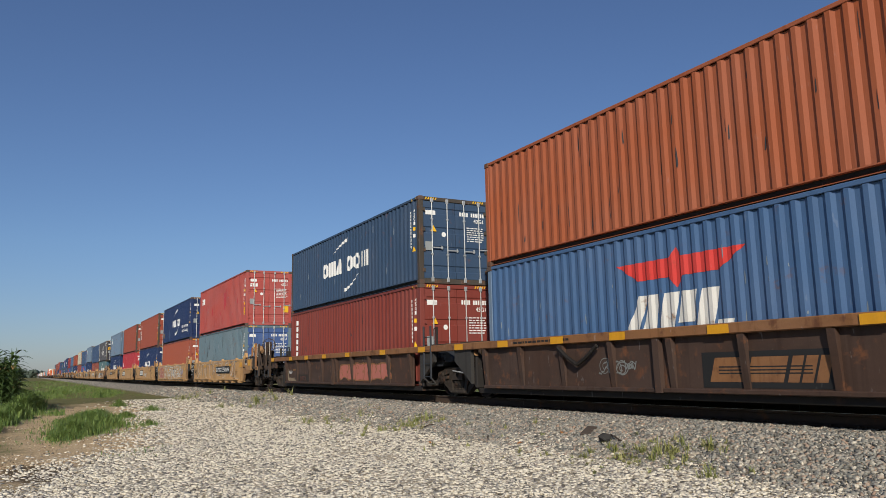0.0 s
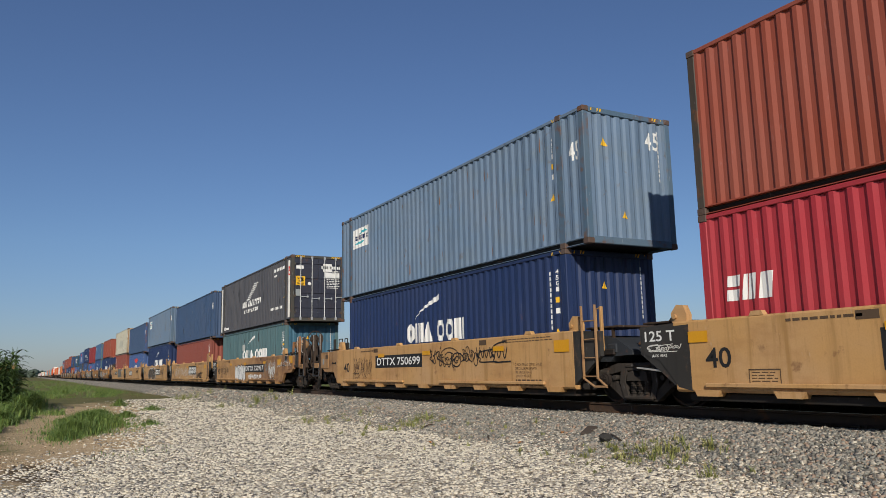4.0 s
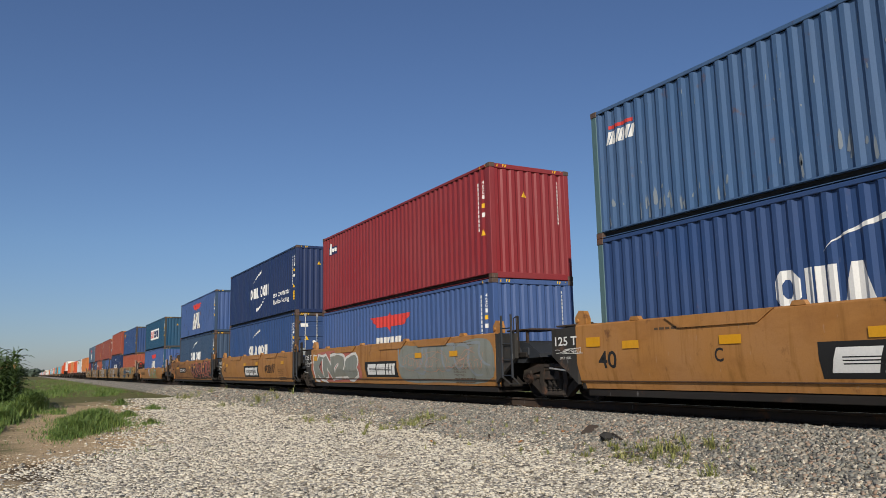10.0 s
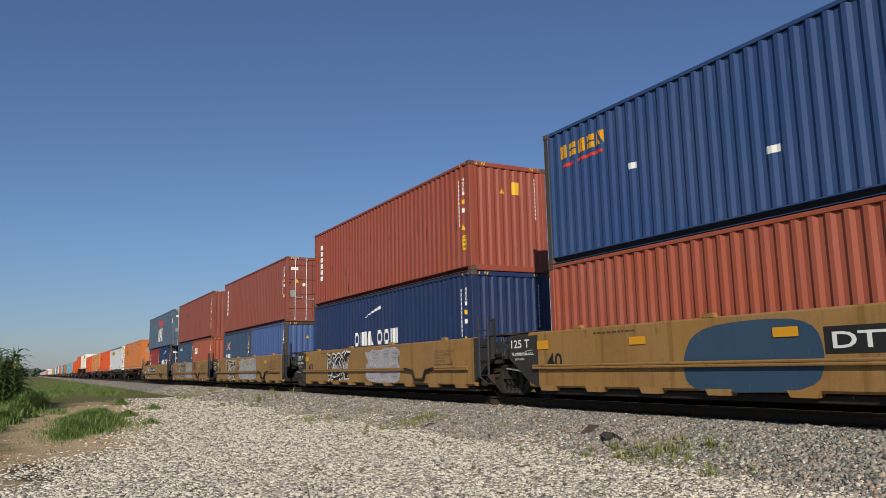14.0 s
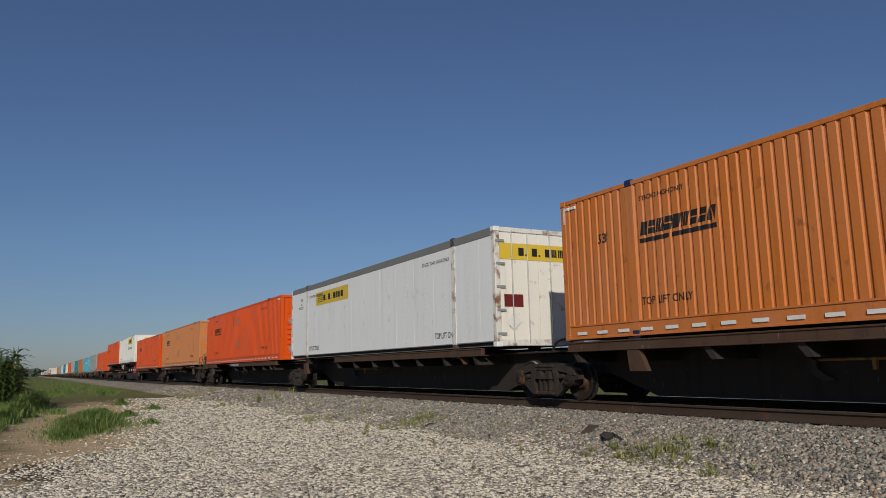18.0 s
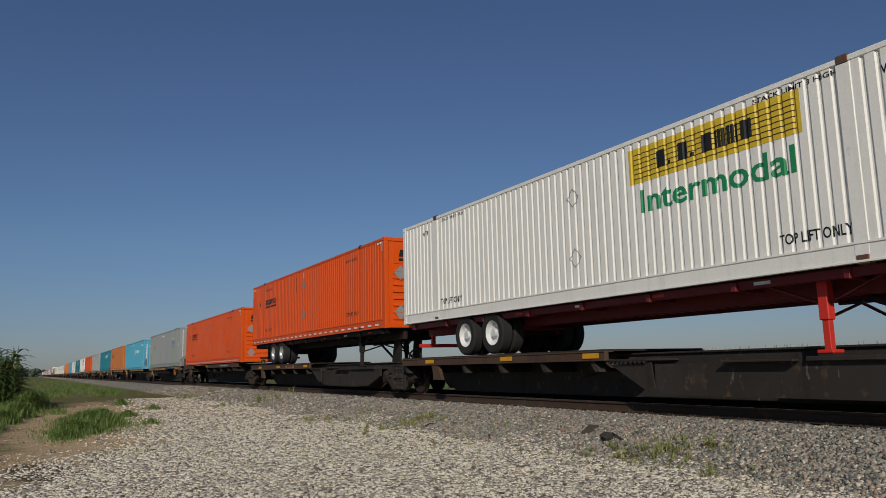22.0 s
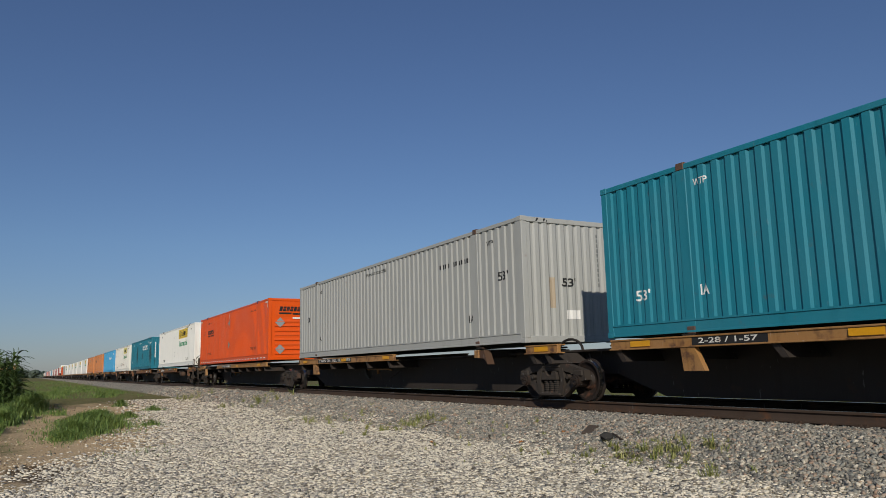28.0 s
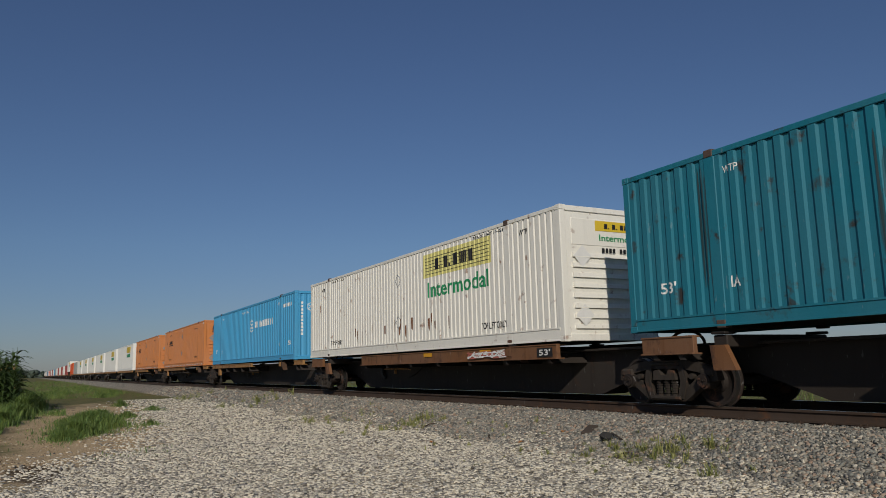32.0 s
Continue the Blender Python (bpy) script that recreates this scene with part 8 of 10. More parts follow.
    mark(u, "number_strip", [rect(11.04 + i * 0.17, 11.17 + i * 0.17, 5.92 - b, 6.06 - b) for i in range(10)] + [rect(11.04, 11.4, 5.7 - b, 5.78 - b)], M_WHITE)
    mark(u, "white_stripe", [rect(13.08, 13.5, 0.2, HC - 0.2), rect(0.1, 0.45, 0.2, HC - 0.2)], M_WORNWHITE)
    mark(u, "size_mark", words("45", 13.14, 13.42, HC * 0.7, HC * 0.84), M_REDLOGO, lift=0.008)
    mark(u, "flag_mark", [rect(0.9, 1.25, 3.75 - b, 3.95 - b), rect(1.35, 2.0, 3.78 - b, 3.9 - b)], M_WHITE)
    end_mark(u, "number_panel", [rect(1.45, 1.85, HC * 0.76, HC * 0.88), rect(1.5, 2.2, HC * 0.66, HC * 0.75)], M_WHITE)
    end_mark(u, "caution_label", [rect(0.2, 0.62, HC * 0.54, HC * 0.68)], M_LABEL)
    end_mark(u, "caution_lettering", words("CAUTION", 0.25, 0.57, HC * 0.63, HC * 0.66) + words("HIGH", 0.3, 0.52, HC * 0.59, HC * 0.62) + words("TRAILER", 0.25, 0.57, HC * 0.55, HC * 0.58), M_BLACK, lift=0.007)
    iso_marks(u, doors=True, size="L5G1", seed=12)
    l = container(L40, ISO, P["green"], "grey-green shipping container with white block marks")
    sail_mark(l, 4.62, 9.23, 2.02 - FLOOR, 2.5 - FLOOR, 5.5, 6.95, 2.66 - FLOOR, 3.2 - FLOOR)
    mark(l, "repaint_patch", [rect(4.5, 5.0, 2.5 - FLOOR, 2.8 - FLOOR)], P["grey"])
    iso_marks(l, size="42G1", seed=13)
    scuffs(u, 50, 311, M_GRIME, 0.1, 0.9, 0.5, 0.03)
    scuffs(l, 40, 312, M_GRIME, 0.2, 0.95, 0.7, 0.03)
    repaint(u, "door", paint("dark_navy_door_paint", (0.032, 0.036, 0.055), 0.3, 0.3, 0.5, 0, (0.13, 0.06, 0.03), 0.5, 0.3, (0.05, 0.035, 0.03)))
    repaint(l, "end_wall", paint("grimy_blue_end_wall_paint", (0.055, 0.145, 0.21), 0.4, 0.3, 0.55, 0, (0.12, 0.07, 0.04), 0.7, 0.5, (0.03, 0.07, 0.1)))
    pair(134.05, u, l, ISO, 0.762)
    u = container(L45, HC, P["blue"], "scuffed mid-blue 45-foot container", frame_mat=P["blue"])
    size45(u, b)
    iso_marks(u, seed=14)
    l = container(L40, ISO, P["maroon"], "plain oxide-red corrugated shipping container")
    iso_marks(l, size="42G1", seed=15)
    scuffs(u, 60, 313, M_SCRAPE, 0.1, 0.95, 0.13, 0.02)
    scuffs(u, 40, 314, M_GRIME, 0.05, 0.5, 0.6, 0.04)
    scuffs(l, 24, 315, M_GRIME, 0.2, 0.95, 0.4, 0.03)
    pair(149.80, u, l, ISO, 0.762)
    b = FLOOR + HC
    u = container(L45, HC, P["sky"], "faded light-blue 45-foot container with white panel", frame_mat=P["skypost"])
    leaf_panel(u, b)
    size45(u, b)
    iso_marks(u, seed=16)
    l = container(L40, HC, P["navy"], "navy-blue shipping container with white block marks")
    sail_mark(l, 4.3, 8.6, 2.05 - FLOOR, 2.6 - FLOOR, 5.0, 6.5, 2.79 - FLOOR, 3.3 - FLOOR)
    iso_marks(l, seed=17)
    scuffs(u, 60, 316, M_RUSTRUN, 0.1, 0.98, 0.4, 0.022)
    pair(165.55, u, l, HC, 0.762)
    b = FLOOR + ISO
    u = container(L45, HC, P["blue"], "mid-blue 45-foot container with rusty posts", frame_mat=P["rustblue"])
    size45(u, b)
    iso_marks(u, seed=18)
    l = container(L40, ISO, P["royal"], "violet-blue shipping container with red wing emblem")
    wing_mark(l, 4.74, 7.73, 2.98 - FLOOR, 1.85 - FLOOR, 4.85, 7.4, 2.36 - FLOOR)
    iso_marks(l, size="42G1", seed=19)
    scuffs(u, 50, 317, M_SCRAPE, 0.1, 0.9, 0.2, 0.02)
    pair(181.16, u, l, ISO, 0.762)
    b = FLOOR + HC
    u = container(L45, HC, P["cream"], "cream 45-foot container streaked with rust", frame_mat=P["rustcream"])
    mark(u, "painted_out_patch", [rect(4.44, 8.69, 4.75 - b, 5.5 - b)], P["paleout"])
    scuffs(u, 60, 203, P["rustpost"], 0.2, 0.95, 0.3, 0.05)
    scuffs(u, 40, 204, M_RUSTRUN, 0.1, 0.98, 0.5, 0.035)
    size45(u, b)
    iso_marks(u, white=P["coolgrey"], seed=20)
    l = container(L40, HC, P["maroon"], "oxide-red shipping container with white block column")
    mark(l, "white_block_column", column(0.85, 2.05 - FLOOR, 3.42 - FLOOR, 6, 0.24), M_WHITE)
    iso_marks(l, seed=21)
    pair(196.65, u, l, HC, 0.762)
    u = container(L40, ISO, P["red"], "weathered brick-red corrugated shipping container")
    iso_marks(u, size="42G1", seed=22)
    l = container(L40, HC, P["navy"], "navy-blue shipping container with white block marks")
    sail_mark(l, 4.62, 8.05, 2.16 - FLOOR, 2.66 - FLOOR, 5.1, 6.65, 2.9 - FLOOR, 3.42 - FLOOR)
    iso_marks(l, seed=23)
    scuffs(u, 30, 320, M_GRIME, 0.2, 0.95, 0.5, 0.025)
    pair(216.01, u, l, HC)
    u = container(L40, ISO, P["midblue"], "blue shipping container scraped along its lower edge", frame_mat=P["green"])
    b = FLOOR + HC
    mark(u, "white_word_mark", blocks(0.42, 1.18, 5.63 - b, 5.88 - b, "nnu", 0.08), M_WHITE)
    mark(u, "red_wing", [rect(0.5, 1.15, 5.93 - b, 6.0 - b)], M_REDLOGO)
    iso_marks(u, size="42G1", seed=24)
    l = container(L40, HC, P["midnavy"], "navy-blue shipping container with white block marks", frame_mat=P["green"])
    sail_mark(l, 3.92, 7.35, 2.14 - FLOOR, 2.7 - FLOOR, 4.75, 6.2, 2.9 - FLOOR, 3.4 - FLOOR)
    iso_marks(l, seed=25)
    scuffs(u, 60, 318, M_SCRAPE, 0.08, 0.3, 0.35, 0.06)
    scuffs(u, 40, 319, M_SCRAPE, 0.2, 0.95, 0.15, 0.02)
    pair(231.81, u, l, HC)
    b = FLOOR + ISO
    u = container(L40, HC, P["crimson"], "deep red high-cube corrugated shipping container")
    recolour(u, P["wine"], P["crimson"])
    mark(u, "flag_mark", [rect(0.69, 1.5, 5.65 - b, 5.95 - b)], M_NAVYLOGO)
    mark(u, "flag_stroke", [rect(0.75, 0.9, 5.68 - b, 6.1 - b, 0.05), rect(1.0, 1.4, 5.75 - b, 5.88 - b)], M_WHITE, lift=0.008)
    iso_marks(u, seed=27)
    l = container(L40, ISO, P["royal"], "violet-blue shipping container with red wing emblem")
    wing_mark(l, 4.6, 7.65, 3.02 - FLOOR, 1.85 - FLOOR, 4.75, 7.3, 2.36 - FLOOR)
    iso_marks(l, size="42G1", seed=28)
    pair(247.88, u, l, ISO)
    b = FLOOR + HC
    u = container(L40, HC, P["navy"], "navy-blue high-cube container with white lettering")
    eco(u, b)
    iso_marks(u, caution=True, seed=29)
    l = container(L40, HC, P["midnavy"], "rust-streaked slate-blue shipping container", "doors", frame_mat=P["frame"])
    sail_mark(l, 4.36, 7.78, 2.17 - FLOOR, 2.63 - FLOOR, 4.95, 6.5, 2.93 - FLOOR, 3.42 - FLOOR, material=M_WORNWHITE)
    iso_marks(l, doors=True, seed=30)
    pair(263.43, u, l, HC)
    u = container(L40, ISO, P["royal"], "blue shipping container with rust-stained white blocks", frame_mat=P["slate"])
    wing_mark(u, 4.64, 7.54, 6.0 - b, 4.32 - b, 4.66, 7.4, 5.4 - b, lean=0.2)
    iso_marks(u, size="42G1", seed=31)
    l = container(L40, HC, P["slate"], "slate-blue shipping container with white block marks", frame_mat=P["frame"])
    sail_mark(l, 4.48, 7.87, 2.22 - FLOOR, 2.73 - FLOOR, 5.0, 6.55, 2.95 - FLOOR, 3.48 - FLOOR)
    iso_marks(l, seed=32)
    scuffs(u, 40, 321, M_RUSTRUN, 0.2, 0.7, 0.3, 0.06, 0.4, 0.62)
    scuffs(u, 50, 322, M_GRIME, 0.1, 0.9, 0.4, 0.03)
    scuffs(l, 40, 323, M_GRIME, 0.1, 0.9, 0.4, 0.03)
    pair(279.54, u, l, HC)
    b = FLOOR + ISO
    u = container(L40, ISO, P["petrol"], "petrol-green shipping container with white name panel", frame_mat=P["darkpost"])
    mark(u, "name_panel", [rect(3.62, 8.65, 4.42 - b, 5.33 - b)], M_WHITE)
    mark(u, "red_word_mark", blocks(3.85, 5.75, 4.58 - b, 5.18 - b, "cnn", 0, 0.2), M_REDLOGO, lift=0.008)
    mark(u, "navy_word_mark", blocks(5.95, 8.45, 4.58 - b, 5.18 - b, "con", 0, 0.15), M_NAVYLOGO, lift=0.008)
    iso_marks(u, size="42G1", seed=33)
    l = container(L40, ISO, P["royal"], "violet-blue shipping container with red wing emblem", frame_mat=P["petrol"])
    wing_mark(l, 4.7, 7.64, 3.06 - FLOOR, 1.75 - FLOOR, 4.85, 7.35, 2.48 - FLOOR)
    iso_marks(l, size="42G1", seed=34)
    pair(299.56, u, l, ISO)
    u = container(L40, HC, P["navy"], "navy-blue high-cube shipping container with rusty corners", frame_mat=P["darkpost"])
    recolour(u, P["midnavy"], P["navy"])
    mark(u, "yellow_word_mark", blocks(0.55, 2.0, 5.72 - b, 6.0 - b, "bcnco", 0, 0.2), M_YELLOW)
    mark(u, "tagline", [rect(0.6, 1.0, 5.52 - b, 5.6 - b), rect(1.1, 1.9, 5.55 - b, 5.62 - b)], M_REDLOGO)
    mark(u, "small_label", [rect(2.6, 2.8, 5.0 - b, 5.12 - b), rect(5.6, 5.85, 4.5 - b, 4.62 - b)], M_WHITE)
    iso_marks(u, seed=36)
    l = container(L40, ISO, P["orange"], "plain orange-red corrugated shipping container", frame_mat=P["orange"])
    iso_marks(l, size="42G1", seed=37)
    pair(319.57, u, l, ISO)
    b = FLOOR + HC
    u = container(L40, HC, P["red"], "brick-red high-cube shipping container with white block column")
    mark(u, "white_block_column", column(0.8, 4.75 - b, 6.2 - b, 6, 0.24), M_WHITE)
    iso_marks(u, caution=True, seed=39)
    l = container(L40, HC, P["navy"], "navy-blue shipping container with white block marks")
    sail_mark(l, 4.16, 7.75, 2.15 - FLOOR, 2.61 - FLOOR, 5.0, 6.4, 2.97 - FLOOR, 3.38 - FLOOR)
    iso_marks(l, seed=40)
    scuffs(u, 30, 327, M_GRIME, 0.2, 0.95, 0.5, 0.025)
    pair(335.01, u, l, HC)
    b = FLOOR + ISO
    u = container(L40, HC, P["maroon"], "oxide-red high-cube container with white block column", "doors")
    mark(u, "white_block_column", column(0.88, 4.53 - b, 5.98 - b, 6, 0.24), M_WHITE)
    iso_marks(u, doors=True, seed=41)
    pair(351.03, u, None, ISO)
    l = container(L20, ISO, P["slate"], "blue 20-foot container with orange cross mark", frame_mat=P["frame"])
    mark(l, "cross_mark", [[(0.68, 2.62 - FLOOR), (0.9, 2.62 - FLOOR), (1.76, 3.0 - FLOOR), (1.5, 3.0 - FLOOR)], [(0.75, 3.0 - FLOOR), (1.0, 2.95 - FLOOR), (1.66, 2.6 - FLOOR), (1.4, 2.6 - FLOOR)]], paint("pale_orange_marking", (0.7, 0.3, 0.12), 0.1))
    mark(l, "white_word_mark", blocks(0.65, 1.9, 2.16 - FLOOR, 2.36 - FLOOR, "bnbcco", 0, 0.2), M_WHITE)
    iso_marks(l, size="22G1", seed=42)
    stack(351.03, FLOOR, l, 0)
    l = container(L20, ISO, P["royal"], "plain violet-blue 20-foot shipping container", "ribbed", frame_mat=P["frame"])
    iso_marks(l, size="22G1", seed=43)
    stack(351.03 - 6.1, FLOOR, l, 0)
    u = container(L40, HC, P["maroon"], "oxide-red high-cube container with small blue emblem")
    mark(u, "emblem", [rect(0.77, 1.18, 5.72 - b, 6.12 - b)], M_NAVYLOGO)
    mark(u, "emblem_stroke", [rect(0.85, 1.08, 5.78 - b, 5.86 - b, 0.05), rect(0.9, 1.1, 5.94 - b, 6.02 - b, 0.05)], M_YELLOW, lift=0.008)
    iso_marks(u, caution=True, seed=44)
    scuffs(u, 30, 328, M_GRIME, 0.2, 0.95, 0.5, 0.025)
    pair(366.64, u, None, ISO)
    l = container(L20, ISO, P["slate"], "blue 20-foot container with white block marks", frame_mat=P["frame"])
    mark(l, "white_word_mark", blocks(0.9, 1.82, 2.98 - FLOOR, 3.14 - FLOOR, "bcnno", 0, 0.2), M_WHITE)
    iso_marks(l, size="22G1", seed=45)
    stack(366.64, FLOOR, l, 0)
    l = container(L20, ISO, P["orange"], "worn orange-red 20-foot container with white blocks", frame_mat=P["orange"])
    mark(l, "owner_mark", blocks(0.7, 1.62, 2.6 - FLOOR, 3.0 - FLOOR, "cnl", 0.05), M_WHITE)
    iso_marks(l, size="22G1", seed=46)
    stack(366.64 - 6.1, FLOOR, l, 0)
    u = container(L45, HC, P["worn"], "scraped blue 45-foot container with worn white blocks", "doors", frame_mat=P["skypost"])
    wing_mark(u, 5.7, 8.65, 5.8 - b, 4.09 - b, 5.6, 8.4, 5.2 - b, lean=0.2)
    size45(u, b)
    iso_marks(u, doors=True, size="L5G1", seed=47)
    scuffs(u, 130, 324, M_SCRAPE, 0.1, 0.98, 0.4, 0.03)
    scuffs(u, 60, 325, M_RUSTRUN, 0.1, 0.9, 0.4, 0.04)
    scuffs(u, 50, 326, M_GRIME, 0.1, 0.9, 0.7, 0.04)
    pair(383.13, u, None, ISO)
    l = container(L20, ISO, P["wine"], "deep red 20-foot container with white block column", frame_mat=P["frame"])
    mark(l, "white_block_column", column(0.8, 2.11 - FLOOR, 3.15 - FLOOR, 3, 0.26), M_WHITE)
    iso_marks(l, size="22G1", seed=48)
    stack(382.39, FLOOR, l, 0)
    l = container(L20, ISO, P["navy"], "navy-blue 20-foot container with white block marks", "doors", frame_mat=P["frame"])
    sail_mark(l, 1.6, 5.0, 2.1 - FLOOR, 2.48 - FLOOR, 2.4, 3.8, 2.8 - FLOOR, 3.25 - FLOOR)
    iso_marks(l, doors=True, size="22G1", seed=49)
    stack(382.39 - 6.1, FLOOR, l, 0)


def repaint(ob, name, material):
    """Other paint on the parts of one name of a thing."""
    for c in ob.children:
        if c.name.split(".")[0] == name:
            c.data = c.data.copy()
            c.data.materials[0] = material


def recolour(ob, new_body, old):
    """Another paint for a container: copies of its meshes with that paint."""
    for o in ob.children_recursive:
        if o.type == "MESH" and o.data.materials and o.data.materials[0] == old:
            k = (o.data.name, new_body.name)
            if k not in CACHE:
                me = o.data.copy()
                me.materials[0] = new_body
                CACHE[k] = me
            o.data = CACHE[k]


def eco(u, b):
    sail_mark(u, 4.5, 7.9, 4.98 - b, 5.5 - b, 5.05, 6.55, 5.75 - b, 6.3 - b, (5.7, 7.3, 4.32 - b, 4.95 - b))
    mark(u, "lettering", words("eco container", 8.65, 11.2, 4.74 - b, 4.98 - b), M_WHITE)
    mark(u, "lettering", words("bamboo flooring", 8.75, 11.05, 4.36 - b, 4.62 - b), M_WHITE)


def leaf_panel(u, b):
    mark(u, "name_panel", [rect(1.07, 2.44, 5.55 - b, 6.22 - b)], M_WHITE)
    mark(u, "name_mark", blocks(1.15, 2.36, 5.82 - b, 5.97 - b, "cccncbuc", 0, 0.3), M_NAVYLOGO, lift=0.008)
    mark(u, "leaf_stroke", [[(1.2, 5.68 - b), (1.9, 5.68 - b), (2.0, 5.76 - b), (1.4, 5.74 - b)], [(1.6, 6.02 - b), (2.3, 6.05 - b), (2.1, 6.14 - b), (1.8, 6.1 - b)]], M_TEALLOGO, lift=0.008)


def size45(u, b):
    mark(u, "size_mark", words("45", 13.2, 13.52, HC * 0.62, HC * 0.76), M_WHITE)
    end_mark(u, "size_mark", words("45", 1.7, 2.1, HC * 0.74, HC * 0.88), M_WHITE)
    end_mark(u, "warning_triangle", [triangle(0.55, HC * 0.72, 0.2)], M_LABEL)


def build_well_cars():
    bent = []

    def unit(far, mat, kind, front, rear, label, over=0.0):
        car = well_car(far - over - 6.096, mat, kind, front, rear, label)
        if kind in ("ochre", "single"):
            bent.append(car)
        return car
    tan, och, brn, mus = "tan-painted double-stack well car with graffiti", "ochre double-stack well car with angled stiffeners", "rusty brown well car with side posts", "mustard-brown well car with pipe rails"
    a = unit(15.39, M_BROWN, "brown", "joint", "joint", brn + " and faded owner blocks")
    owner_panel(a, 0.62, 3.0, 0.3, 0.85, M_BROWNTOP, 1.432)
    car_reflectors(a, (-7.0, -5.0, -3.0, -1.2, 1.1, 3.6), 1.2, 1.55)
    car_mark(a, "small_print", rows_of(-4.6, -2.6, 1.15, 1.26, 1, 2), M_BLACK, 1.55, 0.003)
    scribble(a, -1.9, -0.9, 0.45, 0.85, M_GREYLOGO, 3, 0.02, 4, 1.432)
    part("side_pipe", Shape().tube([(-1.55, 3.0, 1.05), (-1.55, 2.7, 0.85), (-1.55, 2.4, 0.7), (-1.55, 2.1, 0.85), (-1.55, 1.8, 1.05)], 0.04, 6), M_STEEL, a)
    c = unit(31.23, M_BROWN, "brown", "joint", "end", brn + " and pink graffiti")
    bubbles(c, 0.3, 4.5, 0.36, 0.92, M_PINK, M_BROWNTOP, 5, 6, 1.432)
    car_mark(c, "pale_patch", [rounded([(-5.78, 0.3), (-5.3, 0.3), (-4.6, 0.31), (-4.7, 0.36), (-4.86, 0.345), (-4.9, 0.44), (-4.97, 0.47), (-5.02, 0.38), (-5.1, 0.4), (-5.2, 0.44), (-5.32, 0.4), (-5.42, 0.45), (-5.55, 0.42), (-5.62, 0.5), (-5.66, 0.62), (-5.69, 0.58), (-5.7, 0.8), (-5.73, 0.74), (-5.75, 0.86), (-5.79, 0.84)], 1)], M_DUSTY, 1.432, 0.002)
    scribble(c, -5.65, -5.15, 0.56, 0.74, M_WORNWHITE, 6, 0.01, 4, 1.432)
    car_mark(c, "notice", [rect(-5.1, -4.7, 0.72, 0.77)], M_OCHREDIM, 1.432, 0.004)
    car_mark(c, "stencil_field", [rect(-4.36, -3.0, 0.29, 0.56)], M_SPINE, 1.432, 0.003)
    car_mark(c, "car_initials", words("DTTX", -4.11, -3.39, 0.32, 0.48, 0.006), M_STENCILRED, 1.432, 0.006)
    car_reflectors(c, (-7.6, -5.0, -3.0, -1.0, 1.3, 4.2, 6.8), 1.2, 1.55)
    c = unit(50.97, M_TAN, "tan", "end", "joint", tan + " loops and a number panel")

    flames(c, -5.3, 5.7, 0.26, 1.3, ((M_WORNWHITE, 0.17), (M_TAN, 0.11)), 12, 12)
    flames(c, -5.3, 5.7, 0.26, 1.3, ((M_GREYLOGO, 0.05),), 13, 9)
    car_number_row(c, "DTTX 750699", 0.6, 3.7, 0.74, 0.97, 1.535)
    load_marks(c, "c")
    c = unit(66.77, M_TAN, "tan", "joint", "joint", tan + " lobes in white and red")
    owner_panel(c, 0.5, 3.1, 0.5, 1.05)
    letters(c, "OSER", -5.3, -3.05, 0.28, 1.22, ((M_WORNWHITE, 0.1, 0.05), (M_PALEPINK, 0.08, 0.02), (M_PINK, 0.03, -0.02)), 26)
    letters(c, "RVSTUNES", -2.75, 4.6, 0.26, 1.3, ((M_GREYLOGO, 0.07, 0.05), (M_WORNWHITE, 0.06, 0.02), (M_TAN, 0.0, -0.03)), 22, tilt=0.16)
    scribble(c, 4.55, 5.3, 0.35, 1.2, M_LILAC, 25, 0.07, 3)
    car_reflectors(c, (-5.9, -3.5, -0.7, 3.9, 6.2), 1.0, 1.52)
    load_marks(c, "d")
    c = unit(82.09, M_TAN, "tan", "joint", "joint", "tan-painted double-stack well car with owner panel")
    owner_panel(c, -3.05, -0.55, 0.55, 1.08)
    scribble(c, 0.0, 2.0, 0.35, 1.0, M_WORNWHITE, 31, 0.03, 4)
    scribble(c, 3.2, 5.0, 0.8, 1.2, M_BLACK, 32, 0.015, 5)
    load_marks(c, "e")
    c = unit(97.75, M_TAN, "tan", "joint", "joint", "tan-painted double-stack well car with owner panel")
    owner_panel(c, -3.05, -0.55, 0.55, 1.08)
    load_marks(c, "f")
    c = unit(114.29, M_TAN, "tan", "joint", "end", "tan-painted double-stack well car with number panel", 0.762)
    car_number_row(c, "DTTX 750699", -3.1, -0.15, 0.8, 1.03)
    scribble(c, -5.0, -3.5, 0.35, 1.15, M_BROWN, 41, 0.015, 7)
    scribble(c, 0.4, 4.2, 0.6, 1.28, M_BLACK, 42, 0.03, 6)
    load_marks(c, "g", False)
    c = unit(134.05, M_TANRUST, "tan", "end", "joint", "tan well car with a rusty film and solid white graffiti", 0.762)
    bubbles(c, -1.75, 0.36, 0.24, 1.1, M_WHITE, M_BLACK, 51, 5)
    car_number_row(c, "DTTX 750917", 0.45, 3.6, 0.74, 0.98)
    slashes(c, 3.75, 4.6, 0.28, 1.26, M_GREYLOGO, 55, 5, thin=0.5)
    scribble(c, 4.5, 5.6, 0.26, 1.24, M_WORNWHITE, 56, 0.022, 8)
    scribble(c, 5.9, 6.6, 0.85, 1.1, M_WHITE, 57, 0.016, 4)
    letters(c, "COOOK", 6.85, 7.9, 0.88, 1.1, ((M_WORNWHITE, -0.02, 0.0),), 58, 1.512)
